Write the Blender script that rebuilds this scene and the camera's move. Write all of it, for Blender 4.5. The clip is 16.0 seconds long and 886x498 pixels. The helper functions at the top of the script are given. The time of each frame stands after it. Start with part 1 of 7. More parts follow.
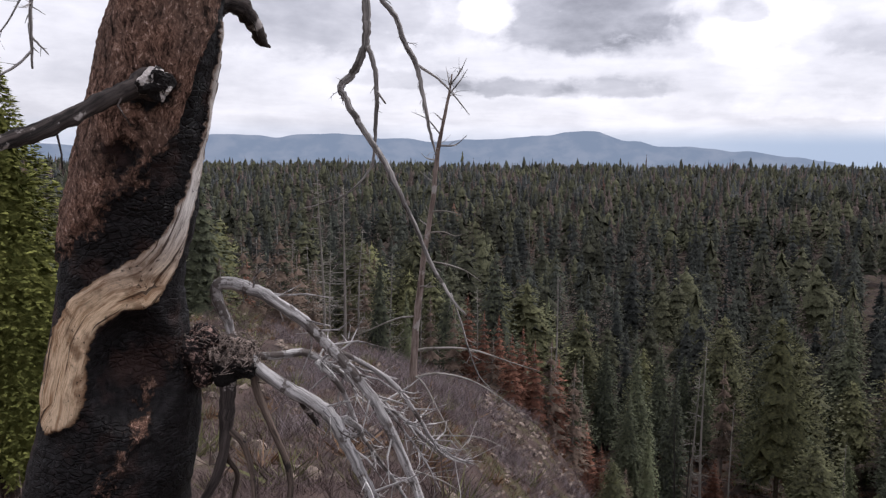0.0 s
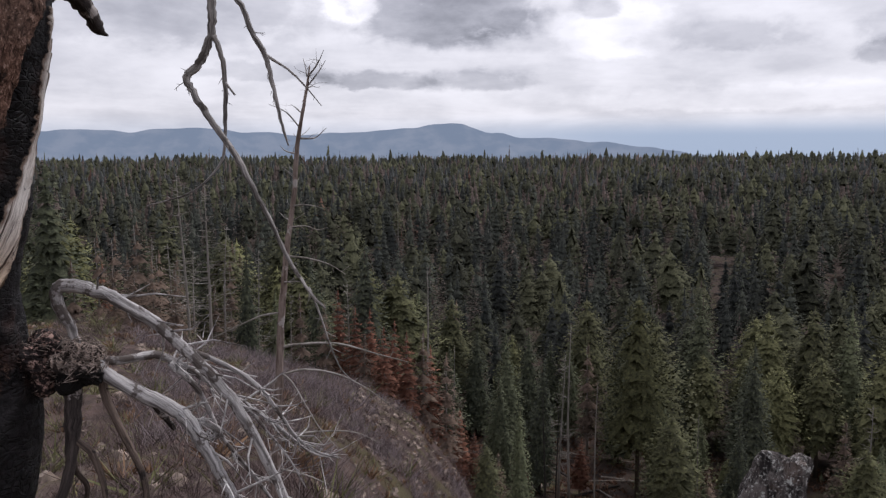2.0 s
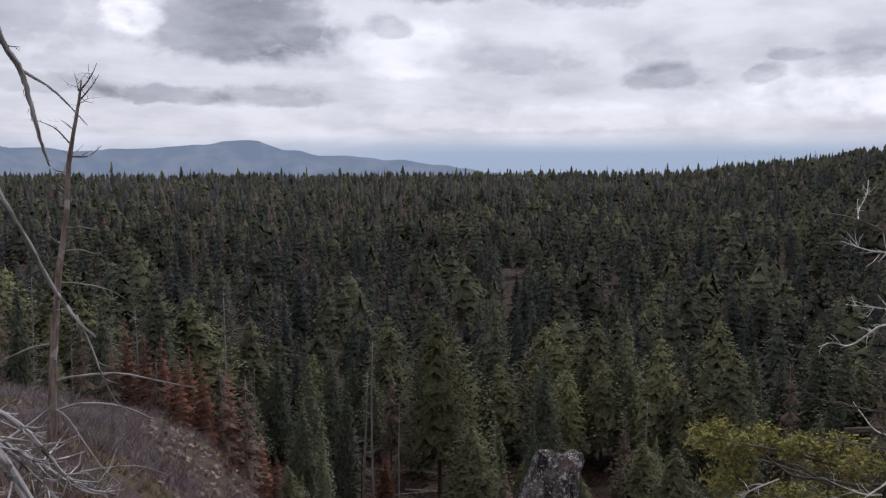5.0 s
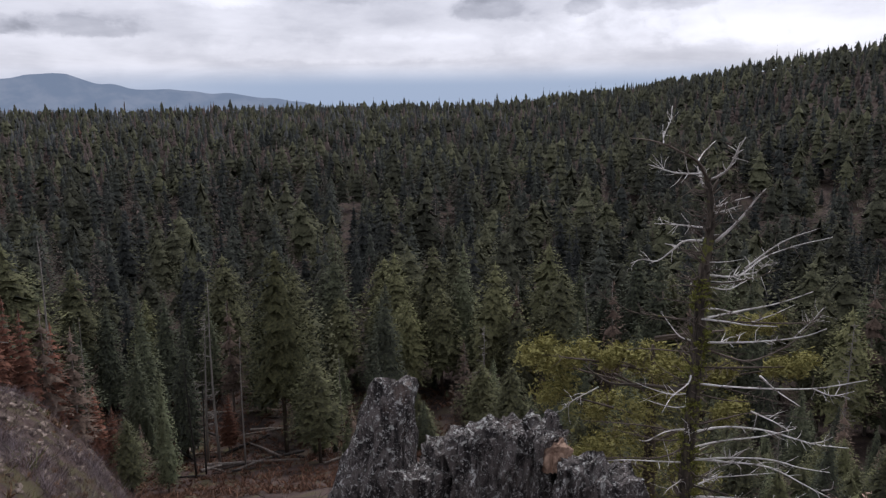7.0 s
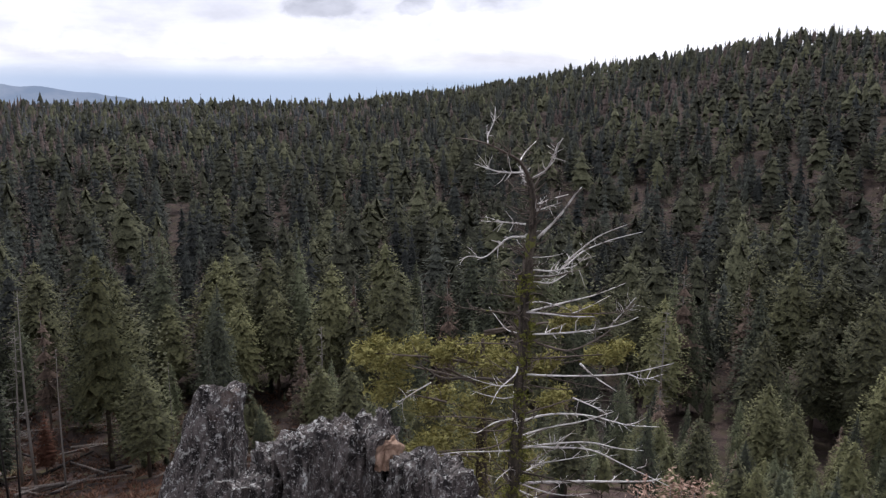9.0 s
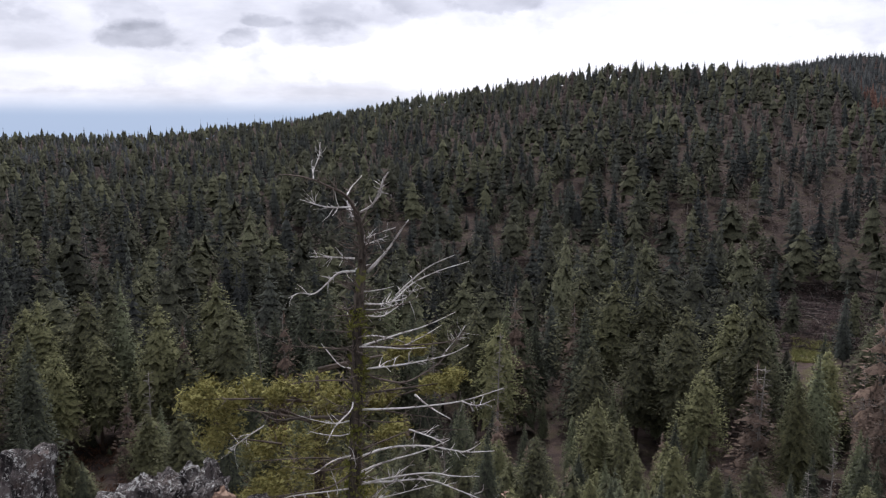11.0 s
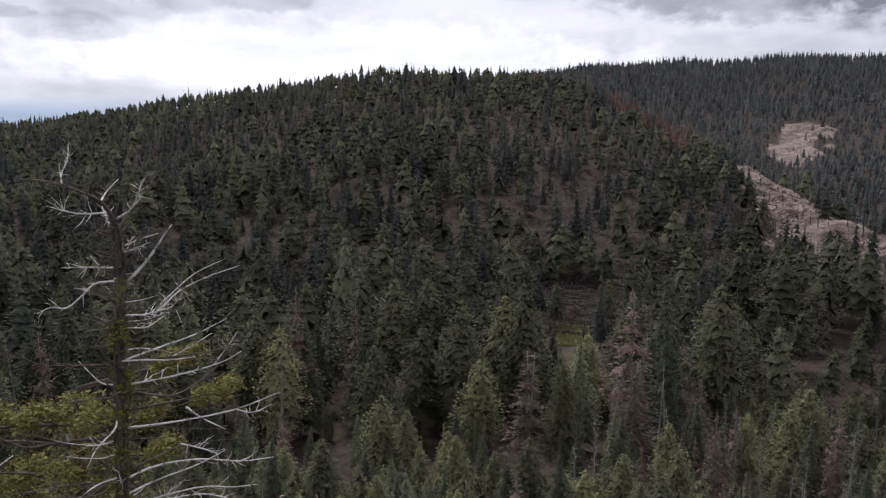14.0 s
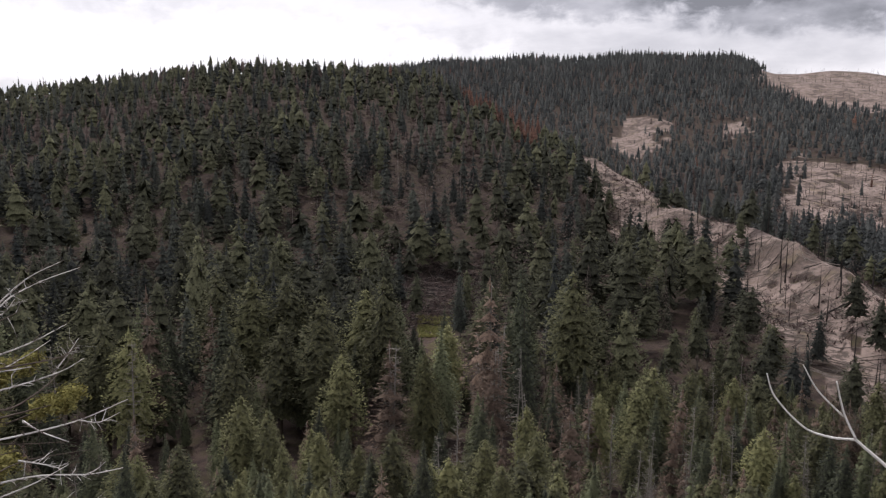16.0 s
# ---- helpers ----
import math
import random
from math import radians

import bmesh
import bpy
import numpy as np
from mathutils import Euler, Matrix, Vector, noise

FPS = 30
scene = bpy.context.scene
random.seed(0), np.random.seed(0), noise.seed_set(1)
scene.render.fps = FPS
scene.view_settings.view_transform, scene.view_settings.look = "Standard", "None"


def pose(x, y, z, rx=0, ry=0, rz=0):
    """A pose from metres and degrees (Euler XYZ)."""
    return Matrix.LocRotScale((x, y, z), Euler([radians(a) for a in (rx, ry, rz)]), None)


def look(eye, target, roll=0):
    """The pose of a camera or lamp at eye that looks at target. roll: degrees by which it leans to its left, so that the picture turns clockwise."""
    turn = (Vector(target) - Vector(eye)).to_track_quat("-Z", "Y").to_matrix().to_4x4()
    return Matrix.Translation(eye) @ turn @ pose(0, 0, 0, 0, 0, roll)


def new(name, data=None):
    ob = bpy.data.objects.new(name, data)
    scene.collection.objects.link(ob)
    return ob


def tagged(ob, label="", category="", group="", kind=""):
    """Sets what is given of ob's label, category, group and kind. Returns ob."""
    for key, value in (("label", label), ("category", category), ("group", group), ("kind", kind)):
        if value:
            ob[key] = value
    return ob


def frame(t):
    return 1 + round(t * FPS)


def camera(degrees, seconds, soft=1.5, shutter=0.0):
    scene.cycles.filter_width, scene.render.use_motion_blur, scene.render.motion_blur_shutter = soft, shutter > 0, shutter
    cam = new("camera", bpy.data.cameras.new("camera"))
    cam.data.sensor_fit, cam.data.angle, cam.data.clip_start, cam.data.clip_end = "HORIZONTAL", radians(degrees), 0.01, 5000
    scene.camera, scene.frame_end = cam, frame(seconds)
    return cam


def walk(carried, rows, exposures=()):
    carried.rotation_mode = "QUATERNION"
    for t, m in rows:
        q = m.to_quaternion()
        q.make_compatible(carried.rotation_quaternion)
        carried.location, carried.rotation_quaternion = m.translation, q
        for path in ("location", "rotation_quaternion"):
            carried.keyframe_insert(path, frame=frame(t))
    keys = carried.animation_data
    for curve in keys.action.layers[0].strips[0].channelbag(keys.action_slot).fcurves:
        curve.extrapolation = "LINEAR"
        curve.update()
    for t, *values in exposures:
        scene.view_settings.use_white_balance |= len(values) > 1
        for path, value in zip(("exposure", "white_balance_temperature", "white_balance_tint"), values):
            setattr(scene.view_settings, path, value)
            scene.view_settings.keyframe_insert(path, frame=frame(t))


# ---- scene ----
cam = camera(57.48, 16.0, soft=1.3)
EYE = 1.60
ROWS = [
    (0.0, 0.0001, 0.0000, 0.0000, -0.000, -6.479, 0.649),
    (0.5, 0.0091, 0.0011, -0.0020, -2.114, -6.676, 0.655),
    (1.0, 0.0235, 0.0024, -0.0042, -4.343, -6.964, 0.442),
    (1.5, 0.0363, -0.0019, -0.0043, -6.755, -7.004, 0.200),
    (2.0, 0.0488, -0.0067, -0.0067, -9.309, -6.928, -0.079),
    (2.5, 0.0607, -0.0140, -0.0048, -11.824, -6.786, -0.359),
    (3.0, 0.0720, -0.0229, -0.0030, -14.411, -6.427, -0.331),
    (5.5, 0.1161, -0.1082, 0.0098, -26.098, -6.206, -0.638),
    (6.0, 0.1294, -0.1131, 0.0052, -29.077, -7.969, -1.493),
    (6.5, 0.1445, -0.1135, -0.0003, -32.092, -9.637, -1.543),
    (7.0, 0.1569, -0.1164, -0.0022, -35.074, -10.456, -0.635),
    (7.5, 0.1678, -0.1199, -0.0033, -37.911, -10.510, 0.347),
    (8.0, 0.1775, -0.1238, -0.0054, -40.586, -10.435, 0.819),
    (8.5, 0.1868, -0.1313, -0.0066, -43.386, -10.545, 0.720),
    (9.0, 0.1984, -0.1424, -0.0031, -46.835, -10.541, 0.375),
    (11.5, 0.2381, -0.1783, 0.0227, -61.266, -7.919, -0.025),
    (12.0, 0.2376, -0.1896, 0.0224, -64.006, -7.861, 0.037),
    (12.5, 0.2340, -0.2064, 0.0204, -67.072, -7.885, 0.115),
    (13.0, 0.2305, -0.2248, 0.0205, -69.828, -7.910, 0.108),
    (13.5, 0.2296, -0.2403, 0.0237, -72.075, -8.044, 0.144),
    (14.0, 0.2290, -0.2503, 0.0228, -74.337, -8.217, 0.077),
    (14.5, 0.2291, -0.2570, 0.0219, -77.009, -8.345, -0.148),
    (15.0, 0.2315, -0.2636, 0.0222, -79.727, -8.446, -0.216),
    (15.5, 0.2331, -0.2682, 0.0217, -82.150, -8.525, -0.069),
    (16.0, 0.2350, -0.2731, 0.0213, -84.400, -8.640, 0.076),
]
EXPOSURE = [(0.0, 0.22, 6250, 14), (1.5, 0.1, 6250, 14), (3.0, -0.15, 6200, 14), (5.5, -0.14, 6080, 14), (6.0, -0.28, 6080, 14), (6.5, -0.34, 6080, 14), (7.0, -0.10, 6080, 14), (7.5, 0.12, 6080, 14), (8.5, 0.3, 6080, 14), (9.2, 0.35, 6080, 14), (12.5, 0.08, 6080, 14), (14.5, 0.05, 6080, 14), (16.0, 0.15, 6450, 14)]
walk(cam, [(t, pose(x, y, EYE + z, 0, 0, yaw) @ pose(0, 0, 0, 90 + pitch) @ pose(0, 0, 0, 0, 0, roll)) for t, x, y, z, yaw, pitch, roll in ROWS], EXPOSURE)

# ---- world, sun ----
SUN_AZ, SUN_EL = 58.0, 60.0


class Nodes:
    """Small builder of node trees."""

    def __init__(self, tree):
        self.t = tree
        tree.nodes.clear()

    def n(self, kind, **kw):
        node = self.t.nodes.new(kind)
        for k, v in kw.items():
            setattr(node, k, v)
        return node

    def put(self, sock, v):
        if isinstance(v, bpy.types.NodeSocket):
            self.t.links.new(v, sock)
        elif v is not None:
            sock.default_value = v

    def math(self, op, a, b=None, c=None, clamp=False):
        node = self.n("ShaderNodeMath", operation=op, use_clamp=clamp)
        for s, v in zip(node.inputs, (a, b, c)):
            self.put(s, v)
        return node.outputs[0]

    def vec(self, op, a, b=None):
        node = self.n("ShaderNodeVectorMath", operation=op)
        self.put(node.inputs[0], a)
        self.put(node.inputs[1], b)
        return node.outputs["Value" if op in ("LENGTH", "DOT_PRODUCT") else "Vector"]

    def xyz(self, x, y, z=0.0):
        node = self.n("ShaderNodeCombineXYZ")
        for s, v in zip(node.inputs, (x, y, z)):
            self.put(s, v)
        return node.outputs[0]

    def ramp(self, v, a, b, lo=0.0, hi=1.0, smooth=True):
        node = self.n("ShaderNodeMapRange", interpolation_type="SMOOTHSTEP" if smooth else "LINEAR")
        for s, x in zip(node.inputs, (v, a, b, lo, hi)):
            self.put(s, x)
        return node.outputs[0]

    def noise(self, v, scale, detail=3.0, rough=0.55, color=False, distort=0.0):
        node = self.n("ShaderNodeTexNoise")
        self.put(node.inputs["Vector"], v)
        for k, x in (("Scale", scale), ("Detail", detail), ("Roughness", rough), ("Distortion", distort)):
            self.put(node.inputs[k], x)
        return node.outputs["Color" if color else "Fac"]

    def mix(self, f, a, b, mode="MIX"):
        node = self.n("ShaderNodeMix", data_type="RGBA", blend_type=mode)
        self.put(node.inputs[0], f)
        for s, v in ((node.inputs[6], a), (node.inputs[7], b)):
            self.put(s, (*v, 1.0) if isinstance(v, tuple) and len(v) == 3 else v)
        return node.outputs[2]


world = bpy.data.worlds.new("overcast_sky")
scene.world = world
world.use_nodes = True
W = Nodes(world.node_tree)
way = W.n("ShaderNodeTexCoord").outputs["Generated"]
sep = W.n("ShaderNodeSeparateXYZ")
W.put(sep.inputs[0], way)
az = W.math("MULTIPLY", W.math("ARCTAN2", sep.outputs[0], sep.outputs[1]), 57.2958)
el = W.math("MULTIPLY", W.math("ARCSINE", sep.outputs[2]), 57.2958)
flat = W.vec("DIVIDE", way, W.xyz(W.math("ADD", W.math("ABSOLUTE", sep.outputs[2]), 0.10), W.math("ADD", W.math("ABSOLUTE", sep.outputs[2]), 0.10), 1.0))
deg = W.xyz(az, el)
curl = W.noise(W.vec("MULTIPLY", deg, (0.42, 0.75, 0.0)), 1.0, 8.0, 0.62, color=True)
bent = W.vec("ADD", deg, W.vec("MULTIPLY", W.vec("SUBTRACT", curl, (0.5, 0.5, 0.5)), (2.4, 1.2, 0.0)))
# clouds that stand out: azimuth, elevation, half width, half height, darkness (minus: a bright gap)
CLOUDS = [
    (9.6, 9.1, 6.8, 3.8, 0.47), (15.0, 7.6, 4.0, 1.8, 0.15), (2.9, 9.4, 1.8, 1.7, -0.55), (-9.0, 9.0, 10.0, 4.5, 0.24), (5.0, 4.7, 4.5, 0.8, 0.38), (11.5, 4.6, 4.0, 1.0, 0.28), (-3.0, 5.2, 5.0, 0.8, 0.20),
    (22.8, 12.2, 4.6, 1.7, 0.42), (19.6, 9.5, 1.7, 1.0, 0.32), (28.0, 7.2, 6.0, 1.3, 0.20), (34.0, 11.6, 4.0, 1.6, 0.38), (38.8, 5.8, 2.8, 1.2, 0.30),
    (38.0, 7.2, 2.0, 1.4, 0.16), (45.0, 6.0, 1.4, 0.8, 0.30), (50.4, 6.3, 3.2, 1.2, 0.30), (51.5, 7.6, 2.6, 1.3, 0.16), (56.8, 8.4, 2.8, 1.3, 0.22), (46.5, 7.2, 1.6, 0.6, 0.22),
    (69.0, 10.2, 7.0, 1.3, 0.26), (80.0, 10.0, 9.0, 1.7, 0.36), (96.0, 8.7, 11.0, 3.0, 0.50), (110.0, 8.4, 12.0, 4.8, 0.50), (62.5, 8.6, 3.6, 1.2, 0.32), (30.0, 3.3, 12.0, 1.2, -0.15),
    (21.0, 7.6, 4.2, 2.4, -0.26), (66.0, 4.6, 22.0, 3.0, -0.30),
]
puff = W.math("MULTIPLY", W.math("SUBTRACT", W.noise(W.vec("MULTIPLY", deg, (0.40, 0.56, 0.0)), 1.0, 9.0, 0.58, distort=0.3), 0.5), 2.3)
shade = None
for a, e, w, h, s in CLOUDS:
    off = W.vec("MULTIPLY", W.vec("SUBTRACT", bent, (a, e, 0.0)), (1 / w, 1 / h, 0.0))
    part_of = W.n("ShaderNodeSeparateXYZ")
    W.put(part_of.inputs[0], off)
    # flat below, heaped above
    rise = W.math("MAXIMUM", part_of.outputs[1], W.math("MULTIPLY", part_of.outputs[1], -1.9))
    bit = W.ramp(W.math("MULTIPLY", W.ramp(W.math("SQRT", W.math("ADD", W.math("POWER", W.math("ABSOLUTE", part_of.outputs[0]), 2.0), W.math("POWER", rise, 2.0))), 1.55, 0.1, smooth=False), W.math("ADD", puff, 1.0)), 0.18, 0.60, 0.0, s)
    shade = bit if shade is None else W.math("ADD", shade, bit)
body = W.noise(flat, 0.55, 6.0, 0.58, distort=0.4)
fine = W.noise(W.vec("MULTIPLY", deg, (0.13, 0.30, 0.0)), 1.0, 6.0, 0.58)
grey = W.math("ADD", W.ramp(body, 0.30, 0.72, 0.08, -0.10), W.ramp(fine, 0.35, 0.7, 0.08, -0.10))
fine2 = W.noise(W.vec("MULTIPLY", deg, (0.16, 0.34, 0.0)), 1.0, 7.0, 0.62)
value = W.math("SUBTRACT", W.math("ADD", 0.80, grey), W.math("MULTIPLY", shade, W.ramp(fine2, 0.3, 0.7, 0.62, 0.95)))
value = W.math("MAXIMUM", W.math("MINIMUM", value, 1.15), 0.24)
tone = W.mix(W.ramp(value, 0.25, 0.95), (0.95, 0.955, 1.06), (1.0, 0.985, 1.02))
cloud = W.mix(1.0, tone, W.xyz(value, value, value), "MULTIPLY")
# far rain and haze low over the plain
low = W.math("MULTIPLY", W.ramp(el, 2.7, 0.9), W.ramp(az, 2.0, 26.0, 0.45, 1.0))
cloud = W.mix(low, cloud, (0.40, 0.49, 0.63))
sky = W.n("ShaderNodeTexSky", sky_type="NISHITA", sun_disc=False, sun_elevation=radians(SUN_EL), sun_rotation=radians(SUN_AZ))
cover = W.mix(0.94, W.mix(1.0, sky.outputs[0], (0.10, 0.10, 0.10), "MULTIPLY"), cloud)
# unseen sky dimmed behind and raised overhead, added to shape the trees' light
ahead = W.ramp(W.vec("DOT_PRODUCT", way, (math.sin(radians(SUN_AZ)), math.cos(radians(SUN_AZ)), 0.0)), -0.55, 0.35, 0.82, 1.0)
lift = W.math("MULTIPLY", ahead, W.ramp(el, 18.0, 60.0, 1.0, 1.15))
cover = W.mix(1.0, cover, W.xyz(lift, lift, lift), "MULTIPLY")
ground_side = W.mix(W.ramp(el, -1.0, -6.0), cover, (0.06, 0.06, 0.05))
back = W.n("ShaderNodeBackground")
W.put(back.inputs[0], ground_side)
back.inputs[1].default_value = 1.0
W.put(W.n("ShaderNodeOutputWorld").inputs[0], back.outputs[0])

sun_data = bpy.data.lights.new("sun", "SUN")
sun_data.energy, sun_data.angle, sun_data.color = 1.8, radians(12), (1.0, 0.96, 0.90)
sun = new("sun", sun_data)
sun.matrix_world = look((300 * math.sin(radians(SUN_AZ)), 300 * math.cos(radians(SUN_AZ)), 300 * math.tan(radians(SUN_EL))), (0, 0, 0))

# ---- materials ----
def material(name, build, rough=0.9, bump=None, spec=0.25):
    """A node material: build(N, place) gives its colour and, with bump, a height."""
    m = bpy.data.materials.new(name)
    m.use_nodes = True
    N = Nodes(m.node_tree)
    place = N.n("ShaderNodeTexCoord").outputs["Object"]
    made = build(N, place)
    if isinstance(made, tuple) and len(made) == 3 and not isinstance(made[0], float):
        made, rough = made[:2], made[2]
    col, height = made if isinstance(made, tuple) and len(made) == 2 else (made, None)
    s = N.n("ShaderNodeBsdfPrincipled")
    N.put(s.inputs["Base Color"], col)
    N.put(s.inputs["Roughness"], rough)
    N.put(s.inputs["Specular IOR Level"], spec)
    if height is not None:
        b = N.n("ShaderNodeBump")
        b.inputs["Strength"].default_value, b.inputs["Distance"].default_value = bump
        N.put(b.inputs["Height"], height)
        N.put(s.inputs["Normal"], b.outputs[0])
    N.put(N.n("ShaderNodeOutputMaterial").inputs[0], s.outputs[0])
    return m


def foliage(name, dark, light, joined=False, grain=2.2):
    """Needles: tint by tree, by patch and by sprig, with shaded gaps and lit tips painted in."""
    def build(N, p):
        geo = N.n("ShaderNodeNewGeometry")
        sprig = geo.outputs["Random Per Island"]
        tree = N.n("ShaderNodeAttribute", attribute_name="tint").outputs["Fac"] if joined else N.n("ShaderNodeObjectInfo").outputs["Random"]
        patch = N.noise(geo.outputs["Position"], 0.02, 2.0)
        f = N.math("ADD", N.math("MULTIPLY", sprig, 0.14), N.math("ADD", N.math("MULTIPLY", N.math("POWER", tree, 1.8), 0.80), 0.16))
        c = N.mix(f, dark, light)
        c = N.mix(N.ramp(patch, 0.35, 0.7, 0.0, 0.22), c, tuple(0.5 * a + 0.5 * b for a, b in zip(dark, (0.075, 0.062, 0.045))))
        # needle mottle; its dark and light also paint shaded gaps and lit tips
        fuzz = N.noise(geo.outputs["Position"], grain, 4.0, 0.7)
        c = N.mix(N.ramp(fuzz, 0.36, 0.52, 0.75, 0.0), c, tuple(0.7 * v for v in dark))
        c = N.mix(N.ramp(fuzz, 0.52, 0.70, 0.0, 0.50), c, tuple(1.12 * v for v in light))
        return c
    return material(name, build, 0.85, spec=0.06)


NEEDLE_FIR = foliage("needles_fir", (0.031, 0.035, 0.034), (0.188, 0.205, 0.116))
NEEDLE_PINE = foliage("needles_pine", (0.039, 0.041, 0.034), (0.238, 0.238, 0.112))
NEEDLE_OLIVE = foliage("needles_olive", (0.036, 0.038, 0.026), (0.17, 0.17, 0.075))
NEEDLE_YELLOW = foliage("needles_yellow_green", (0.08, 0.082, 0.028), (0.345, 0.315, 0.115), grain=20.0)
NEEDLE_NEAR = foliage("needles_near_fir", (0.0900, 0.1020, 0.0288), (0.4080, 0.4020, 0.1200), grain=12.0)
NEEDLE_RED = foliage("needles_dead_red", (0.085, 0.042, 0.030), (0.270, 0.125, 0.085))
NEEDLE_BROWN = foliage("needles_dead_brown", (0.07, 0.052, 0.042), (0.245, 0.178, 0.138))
# haze put into the colour: far needles lean blue, most beyond the ridge
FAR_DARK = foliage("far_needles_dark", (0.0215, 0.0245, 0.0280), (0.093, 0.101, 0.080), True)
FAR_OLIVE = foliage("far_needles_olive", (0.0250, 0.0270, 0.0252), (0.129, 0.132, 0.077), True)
FAR_HAZE = foliage("far_needles_blue", (0.0260, 0.0310, 0.0339), (0.1267, 0.1320, 0.1250), True)
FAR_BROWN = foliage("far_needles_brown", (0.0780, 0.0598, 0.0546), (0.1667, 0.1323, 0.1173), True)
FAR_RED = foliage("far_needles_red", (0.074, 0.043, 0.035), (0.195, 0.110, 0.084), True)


def wood_of(name, dark, light, scale=18.0, stretch=(1.0, 1.0, 0.12), moss=None, grain=False, patch=0.58):
    """Bark or dead wood; with grain its fibres run along the limb."""
    def build(N, p):
        if grain:
            q = N.vec("ADD", N.n("ShaderNodeAttribute", attribute_name="grain").outputs["Vector"], N.vec("MULTIPLY", p, (0.12, 0.12, 0.12)))
        else:
            q = N.vec("MULTIPLY", p, stretch)
        a = N.noise(q, scale, 6.0, 0.68)
        f = N.noise(q, scale * 3.2, 4.0, 0.6)
        b = N.noise(p, 5.0, 3.0)
        c = N.mix(N.ramp(a, 0.3, 0.7), dark, light)
        c = N.mix(N.ramp(f, 0.56, 0.70, 0.0, 0.55), c, tuple(0.3 * v for v in dark))
        c = N.mix(N.ramp(b, 0.52, 0.75, 0.0, 0.4), c, tuple(0.6 * v for v in dark))
        if moss:
            c = N.mix(N.ramp(N.noise(p, 7.0 if patch > 0.55 else 11.0, 5.0, 0.65), patch, patch + 0.06, 0.0, 0.85), c, moss)
        return c, N.math("SUBTRACT", a, N.math("MULTIPLY", f, 0.5))
    return material(name, build, 0.85, (0.8, 0.008))


TRUNK_BARK = wood_of("conifer_bark", (0.040, 0.030, 0.024), (0.13, 0.10, 0.08), 4.0)
POLE_GREY = wood_of("weathered_pole", (0.13, 0.115, 0.10), (0.36, 0.335, 0.31), 4.0)
CHAR_POLE = wood_of("burnt_pole", (0.012, 0.011, 0.011), (0.06, 0.05, 0.045), 4.0)
SILVER = wood_of("silver_dead_wood", (0.12, 0.108, 0.106), (0.68, 0.655, 0.65), 60.0, moss=(0.075, 0.058, 0.050), grain=True, patch=0.535)
SNAG_SILVER = wood_of("bleached_snag_wood", (0.40, 0.375, 0.36), (0.93, 0.90, 0.87), 60.0, moss=(0.12, 0.10, 0.085), grain=True)
HANG_WOOD = wood_of("dark_dead_wood", (0.072, 0.064, 0.060), (0.50, 0.47, 0.455), 60.0, moss=(0.055, 0.045, 0.04), grain=True)
ROOT_WOOD = wood_of("scorched_root_wood", (0.020, 0.015, 0.013), (0.20, 0.15, 0.125), 50.0, moss=(0.012, 0.010, 0.010), grain=True)
THIN_WOOD = wood_of("pinkish_dead_bark", (0.105, 0.075, 0.062), (0.31, 0.245, 0.215), 22.0, moss=(0.40, 0.37, 0.35), grain=True)
SNAG_WOOD = wood_of("snag_bark", (0.055, 0.042, 0.034), (0.19, 0.155, 0.13), 16.0, (1.0, 1.0, 0.3), grain=True)
LICHEN_BARK = wood_of("lichen_bark", (0.018, 0.015, 0.012), (0.135, 0.112, 0.090), 30.0, (1.0, 1.0, 0.3), moss=(0.15, 0.16, 0.035), grain=True)
LICHEN = foliage("yellow_green_lichen", (0.115, 0.120, 0.026), (0.300, 0.300, 0.085), grain=40.0)
CHAR_LIMB = wood_of("charred_limb", (0.008, 0.007, 0.007), (0.11, 0.088, 0.082), 60.0, moss=(0.55, 0.50, 0.475), grain=True)


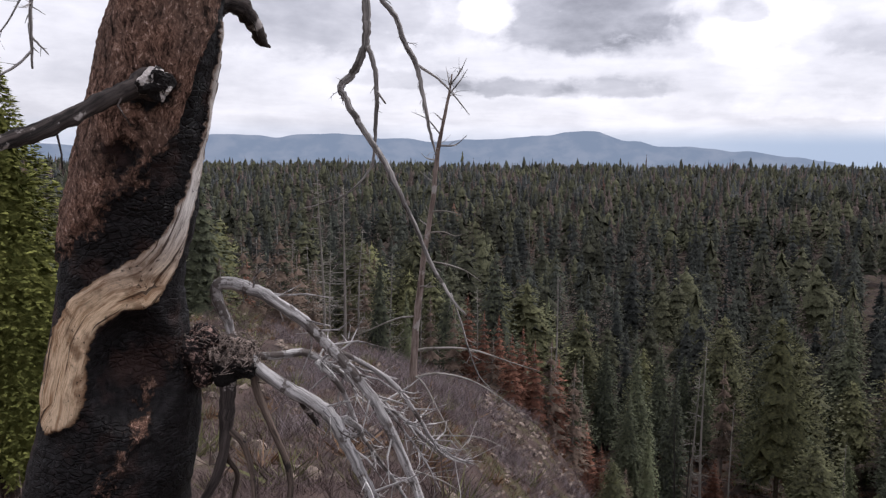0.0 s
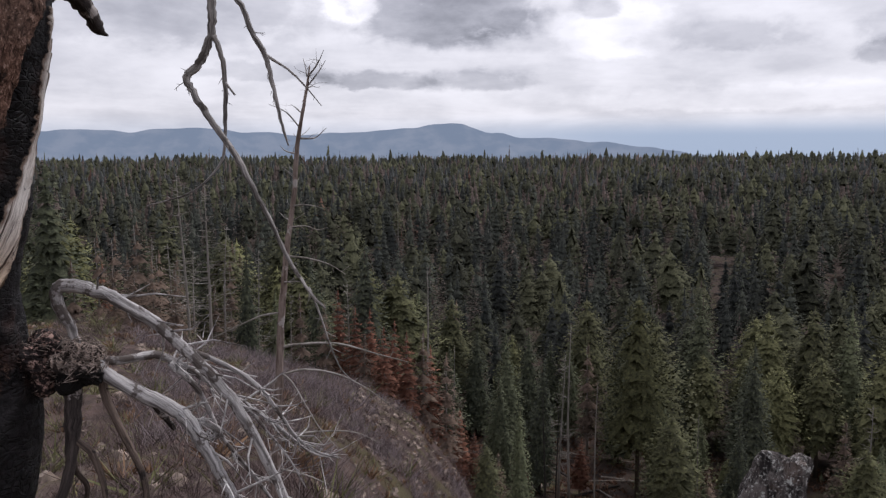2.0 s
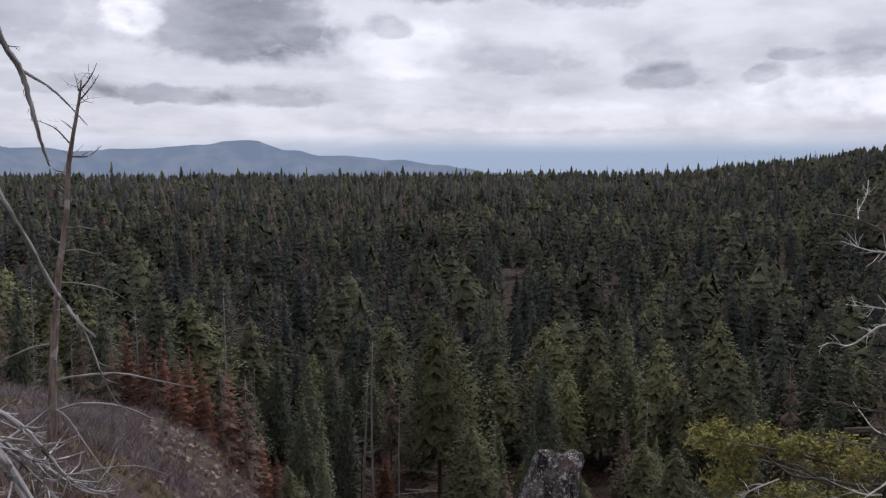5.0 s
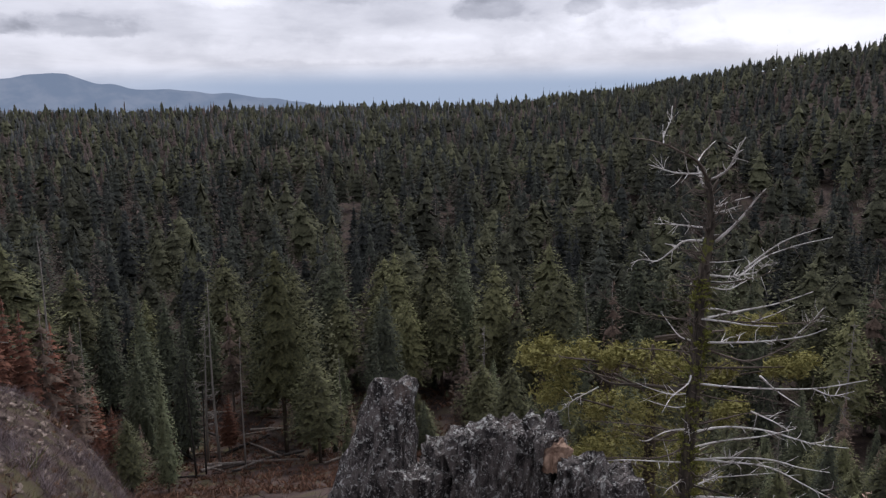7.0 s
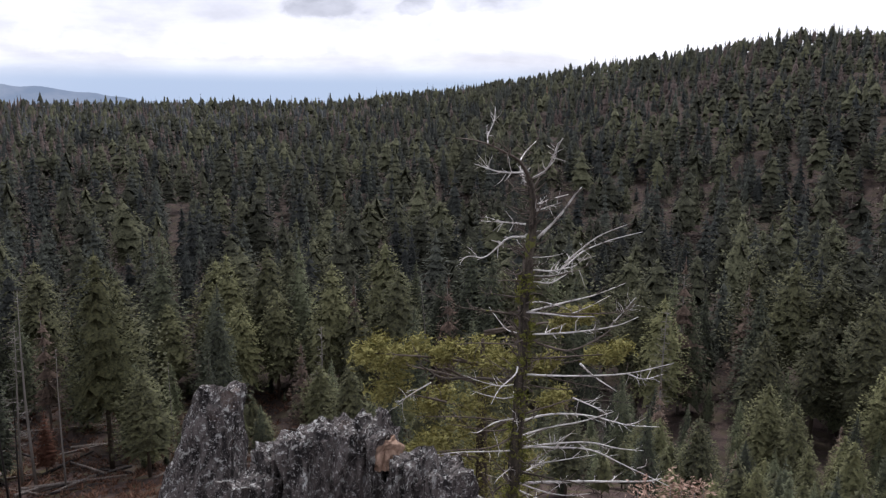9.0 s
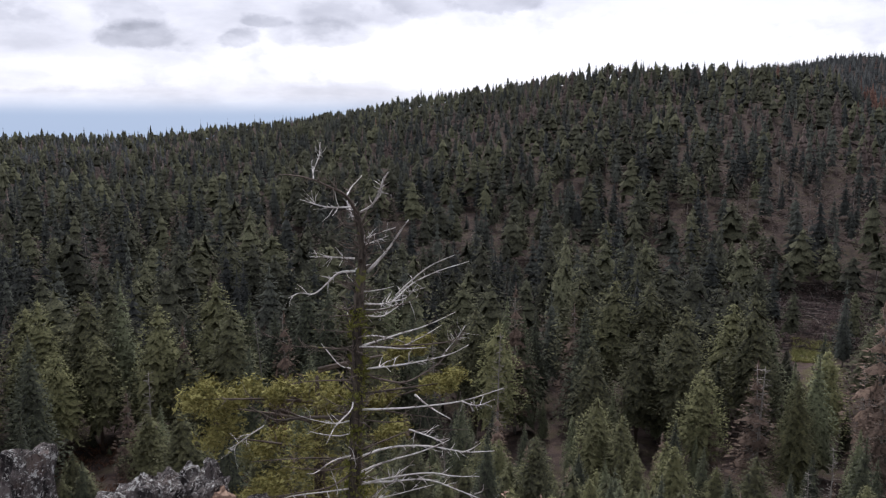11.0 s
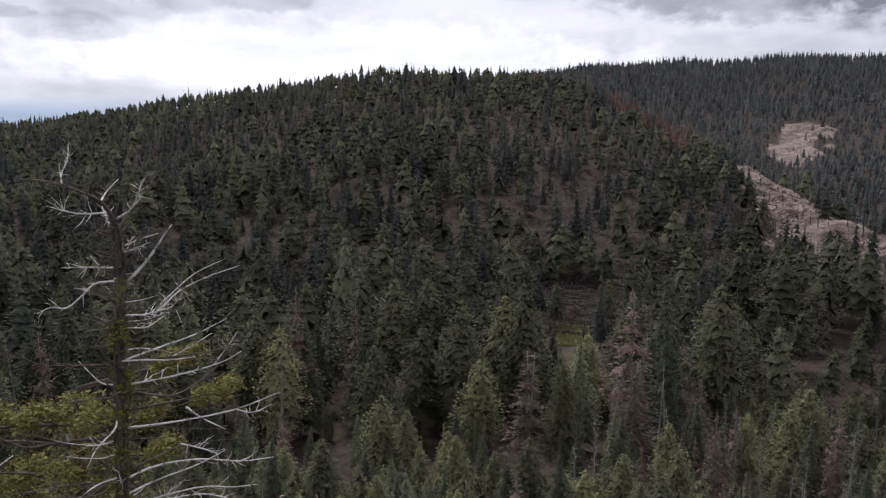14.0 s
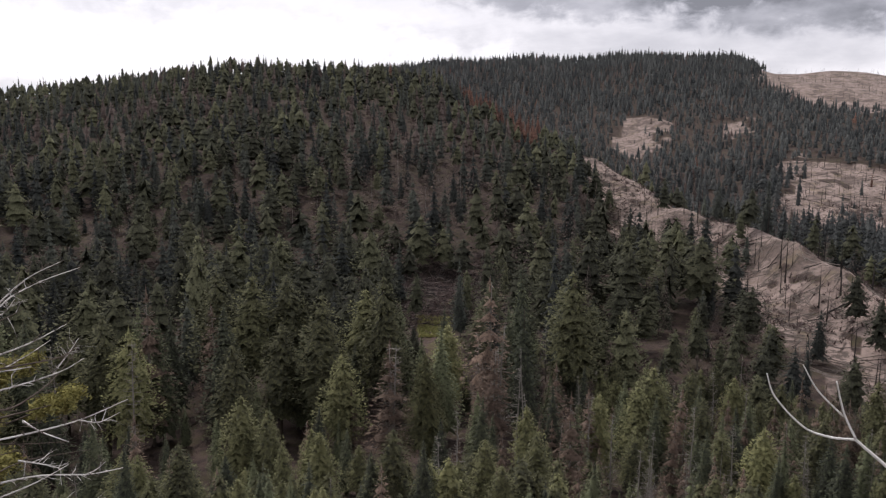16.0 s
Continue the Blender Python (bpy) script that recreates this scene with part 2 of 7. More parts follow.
def soil(N, p):
    pos = N.n("ShaderNodeNewGeometry").outputs["Position"]
    a = N.noise(pos, 0.035, 4.0, 0.6)
    b = N.noise(pos, 0.45, 5.0, 0.65)
    c = N.noise(pos, 5.0, 4.0, 0.6)
    col = N.mix(N.ramp(b, 0.35, 0.65), (0.042, 0.027, 0.024), (0.098, 0.065, 0.055))
    col = N.mix(N.ramp(a, 0.55, 0.72, 0.0, 0.6), col, (0.085, 0.080, 0.046))
    col = N.mix(N.ramp(c, 0.55, 0.75, 0.0, 0.45), col, (0.15, 0.13, 0.12))
    d = N.noise(N.vec("ADD", pos, (31.0, 7.0, 0.0)), 0.28, 5.0, 0.65)
    col = N.mix(N.ramp(d, 0.50, 0.60, 0.0, 0.8), col, (0.080, 0.070, 0.032))
    col = N.mix(N.ramp(d, 0.44, 0.34, 0.0, 0.7), col, (0.036, 0.026, 0.021))
    # needle litter, with the shade of gaps between trees put into its colour
    shaded_duff = N.mix(N.ramp(b, 0.35, 0.65), (0.026, 0.019, 0.016), (0.058, 0.042, 0.034))
    tree_cover = N.n("ShaderNodeAttribute", attribute_name="wooded").outputs["Fac"]
    col = N.mix(N.math("MULTIPLY", tree_cover, 0.6), col, shaded_duff)
    # burnt pinkish slopes beyond the spur
    scar = N.n("ShaderNodeAttribute", attribute_name="burnt").outputs["Fac"]
    burn = N.ramp(N.math("ADD", scar, N.math("MULTIPLY", N.math("SUBTRACT", N.noise(pos, 0.06, 4.0, 0.6), 0.5), 0.5)), 0.35, 0.60)
    pink = N.mix(N.ramp(N.noise(pos, 0.05, 6.0, 0.75), 0.38, 0.62), (0.112, 0.083, 0.071), (0.300, 0.232, 0.203))
    pink = N.mix(N.ramp(N.noise(pos, 0.30, 5.0, 0.75), 0.50, 0.60, 0.0, 0.8), pink, (0.052, 0.043, 0.036))
    pink = N.mix(N.ramp(N.noise(N.vec("ADD", pos, (5.0, 90.0, 0.0)), 0.09, 5.0, 0.65), 0.54, 0.68, 0.0, 0.4), pink, (0.22, 0.175, 0.105))
    col = N.mix(burn, col, pink)
    return col, c


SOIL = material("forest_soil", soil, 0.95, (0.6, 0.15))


def rock(N, p):
    q = N.vec("MULTIPLY", p, (1.0, 1.0, 0.42))
    a = N.noise(p, 3.2, 5.0, 0.6)
    b = N.noise(q, 11.0, 8.0, 0.75, distort=0.8)
    c = N.noise(q, 34.0, 6.0, 0.7, distort=0.5)
    sp = N.noise(p, 20.0, 7.0, 0.75, distort=0.4)
    sp2 = N.noise(N.vec("ADD", p, (7.0, 3.0, 1.0)), 48.0, 6.0, 0.75)
    col = N.mix(N.ramp(b, 0.40, 0.60), (0.030, 0.026, 0.027), (0.23, 0.20, 0.188))
    col = N.mix(N.ramp(c, 0.52, 0.66, 0.0, 0.55), col, (0.30, 0.28, 0.265))
    col = N.mix(N.ramp(a, 0.60, 0.72, 0.0, 0.30), col, (0.26, 0.16, 0.11))
    col = N.mix(N.ramp(c, 0.46, 0.38, 0.0, 0.85), col, (0.022, 0.019, 0.019))
    col = N.mix(N.ramp(sp, 0.56, 0.595, 0.0, 0.95), col, (0.72, 0.72, 0.69))
    col = N.mix(N.ramp(sp2, 0.580, 0.610, 0.0, 0.95), col, (0.82, 0.81, 0.77))
    h = N.math("ADD", N.math("ADD", b, N.math("MULTIPLY", c, 0.5)), N.math("MULTIPLY", sp, 0.3))
    return col, h


ROCK = material("lichened_rock", rock, 0.9, (1.0, 0.07))
TAN_ROCK = material("broken_tan_rock", lambda N, p: (N.mix(N.ramp(N.noise(p, 14.0, 5.0, 0.65), 0.3, 0.7), (0.15, 0.092, 0.066), (0.46, 0.32, 0.235)), N.noise(p, 20.0, 5.0)), 0.9, (0.8, 0.03))
BRUSH = material("bare_brush", lambda N, p: N.mix(N.n("ShaderNodeNewGeometry").outputs["Random Per Island"], (0.032, 0.022, 0.021), (0.195, 0.145, 0.138)), 0.9)
STONE = material("slope_stone", lambda N, p: N.mix(N.ramp(N.noise(p, 3.0, 5.0), 0.35, 0.65), (0.07, 0.055, 0.047), (0.34, 0.27, 0.225)), 0.9)


def bark(N, p):
    q = N.vec("MULTIPLY", N.vec("ADD", p, N.vec("MULTIPLY", N.noise(p, 9.0, 4.0, color=True), (0.08, 0.08, 0.08))), (1.0, 1.0, 0.45))
    a = N.noise(q, 30.0, 8.0, 0.78, distort=0.5)
    b = N.noise(p, 5.0, 4.0)
    fl = N.noise(q, 100.0, 5.0, 0.75, distort=0.8)
    deep = N.ramp(a, 0.36, 0.50)
    col = N.mix(N.ramp(fl, 0.38, 0.62), (0.085, 0.042, 0.030), (0.44, 0.255, 0.185))
    col = N.mix(N.ramp(b, 0.42, 0.68, 0.0, 0.55), col, (0.165, 0.112, 0.090))
    col = N.mix(deep, (0.022, 0.013, 0.011), col)
    col = N.mix(N.math("MULTIPLY", N.ramp(fl, 0.57, 0.63), N.ramp(a, 0.46, 0.58, 0.0, 0.80)), col, (0.84, 0.66, 0.56))
    return col, N.math("ADD", N.math("MULTIPLY", deep, 0.6), N.math("ADD", a, N.math("MULTIPLY", fl, 0.6)))


def char(N, p):
    q = N.vec("MULTIPLY", p, (1.0, 1.0, 1.9))
    v = N.n("ShaderNodeTexVoronoi", feature="DISTANCE_TO_EDGE")
    N.put(v.inputs["Vector"], N.vec("ADD", q, N.vec("MULTIPLY", N.noise(p, 10.0, 3.0, color=True), (0.07, 0.07, 0.07))))
    v.inputs["Scale"].default_value = 26.0
    crack = N.ramp(v.outputs["Distance"], 0.0, 0.16)
    a = N.noise(p, 40.0, 5.0, 0.7)
    big = N.noise(p, 5.0, 3.0)
    col = N.mix(N.ramp(a, 0.40, 0.75), (0.005, 0.004, 0.0045), (0.026, 0.022, 0.024))
    col = N.mix(N.ramp(big, 0.52, 0.66, 0.0, 0.60), col, (0.060, 0.032, 0.027))
    fleck = N.noise(N.vec("MULTIPLY", p, (1.0, 1.0, 0.4)), 60.0, 3.0, 0.6)
    col = N.mix(N.math("MULTIPLY", N.ramp(fleck, 0.66, 0.74, 0.0, 0.55), N.ramp(big, 0.45, 0.6)), col, (0.20, 0.15, 0.13))
    where = N.ramp(N.noise(N.vec("ADD", p, (3.0, 1.0, 0.0)), 3.5, 2.0), 0.45, 0.62, 0.12, 1.0)
    return col, N.math("ADD", N.math("MULTIPLY", crack, where), N.math("MULTIPLY", a, 0.7))


def bare(N, p):
    flow = N.n("ShaderNodeAttribute", attribute_name="flow").outputs["Vector"]
    wob = N.vec("ADD", N.vec("MULTIPLY", flow, (1.0, 0.05, 1.0)), N.vec("MULTIPLY", N.noise(p, 14.0, 4.0, color=True), (0.030, 0.0, 0.0)))
    g = N.noise(wob, 170.0, 7.0, 0.75, distort=0.3)
    c = N.noise(N.vec("MULTIPLY", flow, (1.0, 0.10, 1.0)), 34.0, 4.0, 0.6)
    b = N.noise(p, 9.0, 4.0)
    low = N.ramp(p_z(N, N.n("ShaderNodeNewGeometry").outputs["Position"]), 1.02, 1.40)
    tan = N.mix(N.ramp(g, 0.36, 0.62), (0.34, 0.18, 0.085), (0.92, 0.70, 0.48))
    silver = N.mix(N.ramp(g, 0.36, 0.60), (0.46, 0.40, 0.36), (0.97, 0.91, 0.85))
    col = N.mix(low, tan, silver)
    col = N.mix(N.ramp(N.noise(p, 6.0, 4.0, 0.6), 0.42, 0.60, 0.0, 0.55), col, N.mix(low, (0.90, 0.70, 0.49), (0.95, 0.90, 0.85)))
    col = N.mix(N.ramp(c, 0.50, 0.62, 0.0, 0.70), col, N.mix(low, (0.28, 0.135, 0.058), (0.33, 0.26, 0.215)))
    crack = N.noise(N.vec("MULTIPLY", flow, (1.0, 0.03, 1.0)), 60.0, 3.0, 0.6)
    col = N.mix(N.ramp(crack, 0.57, 0.63, 0.0, 0.9), col, (0.05, 0.030, 0.020))
    col = N.mix(N.math("MULTIPLY", N.ramp(b, 0.50, 0.64, 0.0, 0.75), N.math("SUBTRACT", 1.0, N.math("MULTIPLY", low, 0.6))), col, (0.17, 0.085, 0.042))
    pit = N.noise(p, 75.0, 3.0, 0.6)
    col = N.mix(N.math("MULTIPLY", N.ramp(pit, 0.60, 0.66, 0.0, 0.9), N.ramp(b, 0.46, 0.56)), col, (0.04, 0.026, 0.018))
    return col, N.math("SUBTRACT", N.math("MULTIPLY", g, 0.40), N.ramp(crack, 0.58, 0.66, 0.0, 0.5))


def p_z(N, p):
    s = N.n("ShaderNodeSeparateXYZ")
    N.put(s.inputs[0], p)
    return s.outputs[2]


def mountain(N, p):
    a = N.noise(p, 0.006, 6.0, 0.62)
    # pale blue of the haze put into the colour
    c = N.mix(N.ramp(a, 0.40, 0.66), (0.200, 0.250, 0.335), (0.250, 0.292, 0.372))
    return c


def haze_glow_material(name, build):
    """Far land as pure emission: the haze of miles of air is painted as glow."""
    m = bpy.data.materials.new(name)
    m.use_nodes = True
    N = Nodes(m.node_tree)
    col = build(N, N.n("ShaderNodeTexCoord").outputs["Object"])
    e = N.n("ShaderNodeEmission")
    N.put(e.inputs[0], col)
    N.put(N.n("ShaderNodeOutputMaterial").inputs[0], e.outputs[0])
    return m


FAR_LAND = haze_glow_material("hazy_mountain", mountain)
SHRED = wood_of("shredded_wood", (0.018, 0.012, 0.010), (0.46, 0.375, 0.33), 40.0, (1.0, 1.0, 0.35))
PALE_TWIG = wood_of("pale_twig_bark", (0.62, 0.60, 0.57), (0.90, 0.88, 0.85), 30.0, grain=True)
SEED_TAN = material("dry_seed_head", lambda N, p: N.mix(N.n("ShaderNodeNewGeometry").outputs["Random Per Island"], (0.30, 0.19, 0.14), (0.58, 0.42, 0.33)), 0.9)
LOG_GREY = wood_of("fallen_log_wood", (0.10, 0.082, 0.07), (0.30, 0.26, 0.23), 6.0)


def fire_scar(N, p):
    """Bark, char and bare wood side by side, with ragged edges."""
    def attr(name):
        return N.n("ShaderNodeAttribute", attribute_name=name).outputs["Fac"]
    rag = N.math("SUBTRACT", N.noise(p, 30.0, 6.0, 0.7), 0.5)
    rag2 = N.math("SUBTRACT", N.noise(p, 9.0, 5.0, 0.65), 0.5)
    b_col, b_h = bark(N, p)
    c_col, c_h = char(N, p)
    w_col, w_h = bare(N, p)
    is_bark = N.ramp(N.math("ADD", attr("barked"), N.math("ADD", N.math("MULTIPLY", rag, 0.24), N.math("MULTIPLY", rag2, 0.24))), -0.022, 0.022)
    is_wood = N.ramp(N.math("ADD", attr("peeled"), N.math("ADD", N.math("MULTIPLY", rag, 0.030), N.math("MULTIPLY", rag2, 0.03))), -0.003, 0.003)
    # scorched rim of the bare wood
    rim = N.ramp(N.math("ADD", attr("peeled"), N.math("MULTIPLY", rag2, 0.05)), 0.0, 0.016, 0.80, 0.0)
    w_col = N.mix(rim, w_col, (0.16, 0.082, 0.040))
    col = N.mix(is_wood, N.mix(is_bark, c_col, b_col), w_col)
    h = N.n("ShaderNodeMix", data_type="FLOAT")
    N.put(h.inputs[0], is_bark)
    N.put(h.inputs[2], c_h)
    N.put(h.inputs[3], b_h)
    k = N.n("ShaderNodeMix", data_type="FLOAT")
    N.put(k.inputs[0], is_wood)
    N.put(k.inputs[2], h.outputs[0])
    N.put(k.inputs[3], N.math("ADD", w_h, 0.6))
    gloss = N.math("ADD", N.ramp(N.math("MAXIMUM", is_bark, is_wood), 0.0, 1.0, 0.60, 0.88), N.math("MULTIPLY", rag, 0.3))
    return col, k.outputs[0], gloss


FIRE_SCAR = material("fire_scarred_trunk", fire_scar, 0.82, (0.9, 0.015), spec=0.22)
CHAR_BURL = material("charred_burl", lambda N, p: (N.mix(N.ramp(N.noise(p, 38.0, 6.0, 0.72), 0.50, 0.62), (0.012, 0.008, 0.008), (0.36, 0.24, 0.205)), N.noise(p, 45.0, 5.0)), 0.85, (0.9, 0.012))
CHAR_BLEACHED = material("bleached_char", lambda N, p: (N.mix(N.ramp(N.math("ADD", N.noise(p, 13.0, 3.0, 0.5), N.math("MULTIPLY", N.noise(p, 90.0, 4.0, 0.7), 0.25)), 0.66, 0.70), (0.012, 0.010, 0.010), (0.56, 0.52, 0.50)), N.noise(p, 60.0, 5.0)), 0.85, (0.9, 0.008))


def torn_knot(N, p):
    """Torn wood above a ragged line, near-black below it."""
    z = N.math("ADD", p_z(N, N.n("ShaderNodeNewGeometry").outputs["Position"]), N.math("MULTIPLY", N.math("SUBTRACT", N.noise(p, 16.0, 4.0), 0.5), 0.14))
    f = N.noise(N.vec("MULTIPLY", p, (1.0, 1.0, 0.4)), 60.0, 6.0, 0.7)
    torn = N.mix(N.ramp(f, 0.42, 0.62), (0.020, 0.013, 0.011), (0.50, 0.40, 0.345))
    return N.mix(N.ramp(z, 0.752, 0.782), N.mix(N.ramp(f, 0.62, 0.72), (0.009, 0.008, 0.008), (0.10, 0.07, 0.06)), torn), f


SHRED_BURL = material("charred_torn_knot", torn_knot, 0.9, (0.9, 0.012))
BRUSH_LILAC = material("lilac_brush", lambda N, p: N.mix(N.n("ShaderNodeNewGeometry").outputs["Random Per Island"], (0.060, 0.048, 0.050), (0.35, 0.29, 0.30)), 0.9)
DRY_LEAF = material("dry_tan_leaves", lambda N, p: N.mix(N.n("ShaderNodeNewGeometry").outputs["Random Per Island"], (0.10, 0.060, 0.036), (0.30, 0.185, 0.11)), 0.9)
RUSTY = material("rusty_brush", lambda N, p: N.mix(N.n("ShaderNodeNewGeometry").outputs["Random Per Island"], (0.05, 0.026, 0.018), (0.26, 0.145, 0.095)), 0.9)
GRASS = material("olive_grass", lambda N, p: N.mix(N.n("ShaderNodeNewGeometry").outputs["Random Per Island"], (0.055, 0.055, 0.022), (0.20, 0.18, 0.075)), 0.9)
MEADOW = material("meadow_grass", lambda N, p: N.mix(N.n("ShaderNodeNewGeometry").outputs["Random Per Island"], (0.18, 0.19, 0.07), (0.42, 0.40, 0.17)), 0.9)
TAN_GRASS = material("tan_dry_grass", lambda N, p: N.mix(N.n("ShaderNodeNewGeometry").outputs["Random Per Island"], (0.17, 0.135, 0.08), (0.42, 0.34, 0.22)), 0.9)

# ---- the land ----
def smooth(x, a, b):
    u = np.clip((x - a) / (b - a), 0, 1)
    return u * u * (3 - 2 * u)


RIDGE_AZ = [-180, -60, 20, 40, 48, 57, 66, 72, 81, 86, 90, 95, 101, 108, 114, 125, 180]
RIDGE_R = [1300, 1300, 1300, 1250, 1200, 1100, 1000, 950, 900, 860, 800, 680, 540, 400, 300, 280, 900]
RIDGE_EL = [-0.95, -0.95, -0.95, -0.75, 0.2, 1.75, 3.1, 3.6, 3.25, 1.9, -0.4, -2.1, -5.4, -7.1, -10.4, -12.5, -1.0]


def swell(x, y, scale, seed):
    """Cheap smooth noise of many waves, -1 to 1."""
    rng = np.random.RandomState(seed)
    out = np.zeros_like(x)
    for k in range(9):
        a, p = rng.uniform(0, 6.283), rng.uniform(0, 6.283)
        w = 6.283 / (scale * rng.uniform(0.5, 1.6))
        out += np.sin((x * np.cos(a) + y * np.sin(a)) * w + p)
    return out / 4.5


def nearer(r):
    """The valley's plan is drawn wider than it is: distance on the ground for a distance on the plan."""
    r = np.asarray(r, float)
    return np.where(r < 110, r, 110 + 0.64 * (r - 110))


def plan_of(r):
    """Distance on the plan for a distance on the ground."""
    r = np.asarray(r, float)
    return np.where(r < 110, r, 110 + (r - 110) / 0.64)


def land(x, y):
    """Height of the ground; the camera stands over 0."""
    x, y = np.asarray(x, float), np.asarray(y, float)
    near = np.hypot(x, y)
    k = plan_of(near) / np.maximum(near, 1e-6)
    return 1.6 + (plan_land(x * k, y * k) - 1.6) / k


def plan_land(x, y):
    """Height of the ground on the plan."""
    az, r = np.degrees(np.arctan2(x, y)), np.hypot(x, y)
    R1 = np.interp(az, RIDGE_AZ, RIDGE_R)
    Z1 = R1 * np.tan(np.radians(np.interp(az, RIDGE_AZ, RIDGE_EL)))
    left = 1 - smooth(az, -4, 13)
    edge = np.interp(az, [-60, -14, -3.3, 3.3, 7, 10.4, 13, 17], [-8.0, -9.0, -12.6, -14.6, -16.8, -21.0, -26.0, -28.0])
    knots_r = [0, 3, 8, 20, 55, 90, 130, 200, 350]
    near_l = [0, -0.2, -1.9, -5.4, edge, -24, -36, -52, -64]
    near_r = [0, -0.7, -4.0, -12.0, edge, -42, -52, -60, -67]
    last_r, last_z = np.zeros_like(r), np.zeros_like(r)
    z = np.zeros_like(r)
    far = np.maximum(R1, 430)
    for kr, a, b in zip(knots_r[1:] + [1], near_l[1:] + [0], near_r[1:] + [0]):
        if kr == 1:
            end_r, end_z = far, np.where(R1 < 430, -66, Z1)
        else:
            end_r, end_z = np.full_like(r, kr), left * a + (1 - left) * b
        u = np.clip((r - last_r) / (end_r - last_r), 0, 1)
        if kr == 1:
            u = 0.65 * u + 0.35 * u * u * (3 - 2 * u)
        z = np.where(r >= last_r, last_z + (end_z - last_z) * u, z)
        last_r, last_z = end_r, end_z
    # low spur that closes the valley where the ridge runs out
    low = R1 < 700
    z = np.where(low & (az > 60) & (r > 150), np.maximum(np.where(r < R1, np.minimum(z, np.maximum(Z1 - 0.24 * (R1 - r), -67)), z), Z1 - 0.24 * np.abs(r - R1)), z)
    # behind the ridge
    drop = np.where(az > 70, 0.22, 0.10)
    bottom = np.where(az > 70, -75.0, -70.0)
    peak = np.where(R1 < 430, -66, Z1)
    z = np.where(r > far, np.maximum(peak - drop * (r - far), bottom), z)
    # the far hill beyond the second valley
    top = 2150 * np.tan(np.radians(np.interp(az, [62, 76, 84, 92, 99, 104, 106, 113, 135, 170], [-2, 3.2, 4.25, 4.5, 4.5, 4.2, 3.6, 3.1, 3.0, -2])))
    foot = np.interp(az, [97, 107], [950, 600])
    run = np.clip((r - foot) / (2150 - foot), 0, 1)
    hill = -78 + (top + 78) * (0.72 * run + 0.28 * run * run * (3 - 2 * run)) - 0.12 * np.clip(r - 2150, 0, 900)
    z = np.where(az > 62, np.maximum(z, hill), z)
    away = smooth(np.abs(az - 40), 95, 120)
    z = z * (1 - away) + away * (np.clip(r / 30, 0, 1) * 3 + 0.01 * r)
    z = z + swell(x, y, 60, 3) * 1.6 * smooth(r, 60, 200) + swell(x, y, 9, 4) * 0.22 * smooth(r, 6, 25)
    return z + swell(x, y, 300, 5) * 5 * smooth(r, 500, 900) * (1 - smooth(np.abs(r - R1), 200, 20) * 0.5)


def mesh_object(name, verts, faces, mats, parent=None, index=None, shade=True):
    me = bpy.data.meshes.new(name)
    me.from_pydata(np.asarray(verts, dtype=float).tolist() if isinstance(verts, np.ndarray) else verts, [], faces.tolist() if isinstance(faces, np.ndarray) else faces)
    for m in mats if isinstance(mats, (list, tuple)) else [mats]:
        me.materials.append(m)
    if index is not None:
        me.polygons.foreach_set("material_index", index)
    if shade:
        me.polygons.foreach_set("use_smooth", [True] * len(me.polygons))
    ob = new(name, me)
    ob.parent = parent
    return ob


def empty(name, m=None):
    ob = new(name)
    ob.empty_display_size = 0.2
    if m is not None:
        ob.matrix_basis = m
    return ob


def grid_faces(rows, cols, wrap=False):
    i, j = np.meshgrid(np.arange(rows - 1), np.arange(cols if wrap else cols - 1), indexing="ij")
    a = i * cols + j
    b = i * cols + (j + 1) % cols
    return np.stack([a, b, b + cols, a + cols], -1).reshape(-1, 4)


radii = np.concatenate([[0.0005, 0.3], np.geomspace(0.8, 60, 56), np.geomspace(62, 1600, 150), np.geomspace(1900, 4990, 6)])
turns = np.radians(np.concatenate([np.linspace(-42, 128, 260), np.linspace(131, 315, 46)]))
RR, AA = np.meshgrid(radii, turns, indexing="ij")
gx, gy = RR * np.sin(AA), RR * np.cos(AA)
gz = land(gx, gy)
gz[-6:] = np.minimum(gz[-6:], np.linspace(-70, -60, 6)[:, None])
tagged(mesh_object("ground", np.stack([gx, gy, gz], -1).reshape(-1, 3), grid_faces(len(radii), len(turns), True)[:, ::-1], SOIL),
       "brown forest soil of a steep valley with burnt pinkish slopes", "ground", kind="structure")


def far_range(name, label, az0, az1, r, profile, seed, mat):
    """A long mountain range far off: a ridged slope that falls towards the viewer."""
    a = np.linspace(az0, az1, 220)
    top = np.interp(a, *profile)
    rng = np.random.RandomState(seed)
    for k in range(7):
        top = top + 0.028 * np.sin(a * rng.uniform(0.8, 4.5) + rng.uniform(0, 6)) / (1 + 0.2 * k)
    rows = []
    for u in np.linspace(0, 1, 9):
        d = r - 500 * (1 - u)
        z = np.where(u > 0.999, 1, u ** 1.3) * (r * np.tan(np.radians(top)) + 120) - 120 + 1.6
        z = z + 9 * np.sin(a * 3.1 + 5 * u) * u * (1 - u) * 4
        rows.append(np.stack([d * np.sin(np.radians(a)), d * np.cos(np.radians(a)), z], -1))
    return tagged(mesh_object(name, np.concatenate(rows), grid_faces(9, 220)[:, ::-1], mat), label, "mountain", kind="structure")


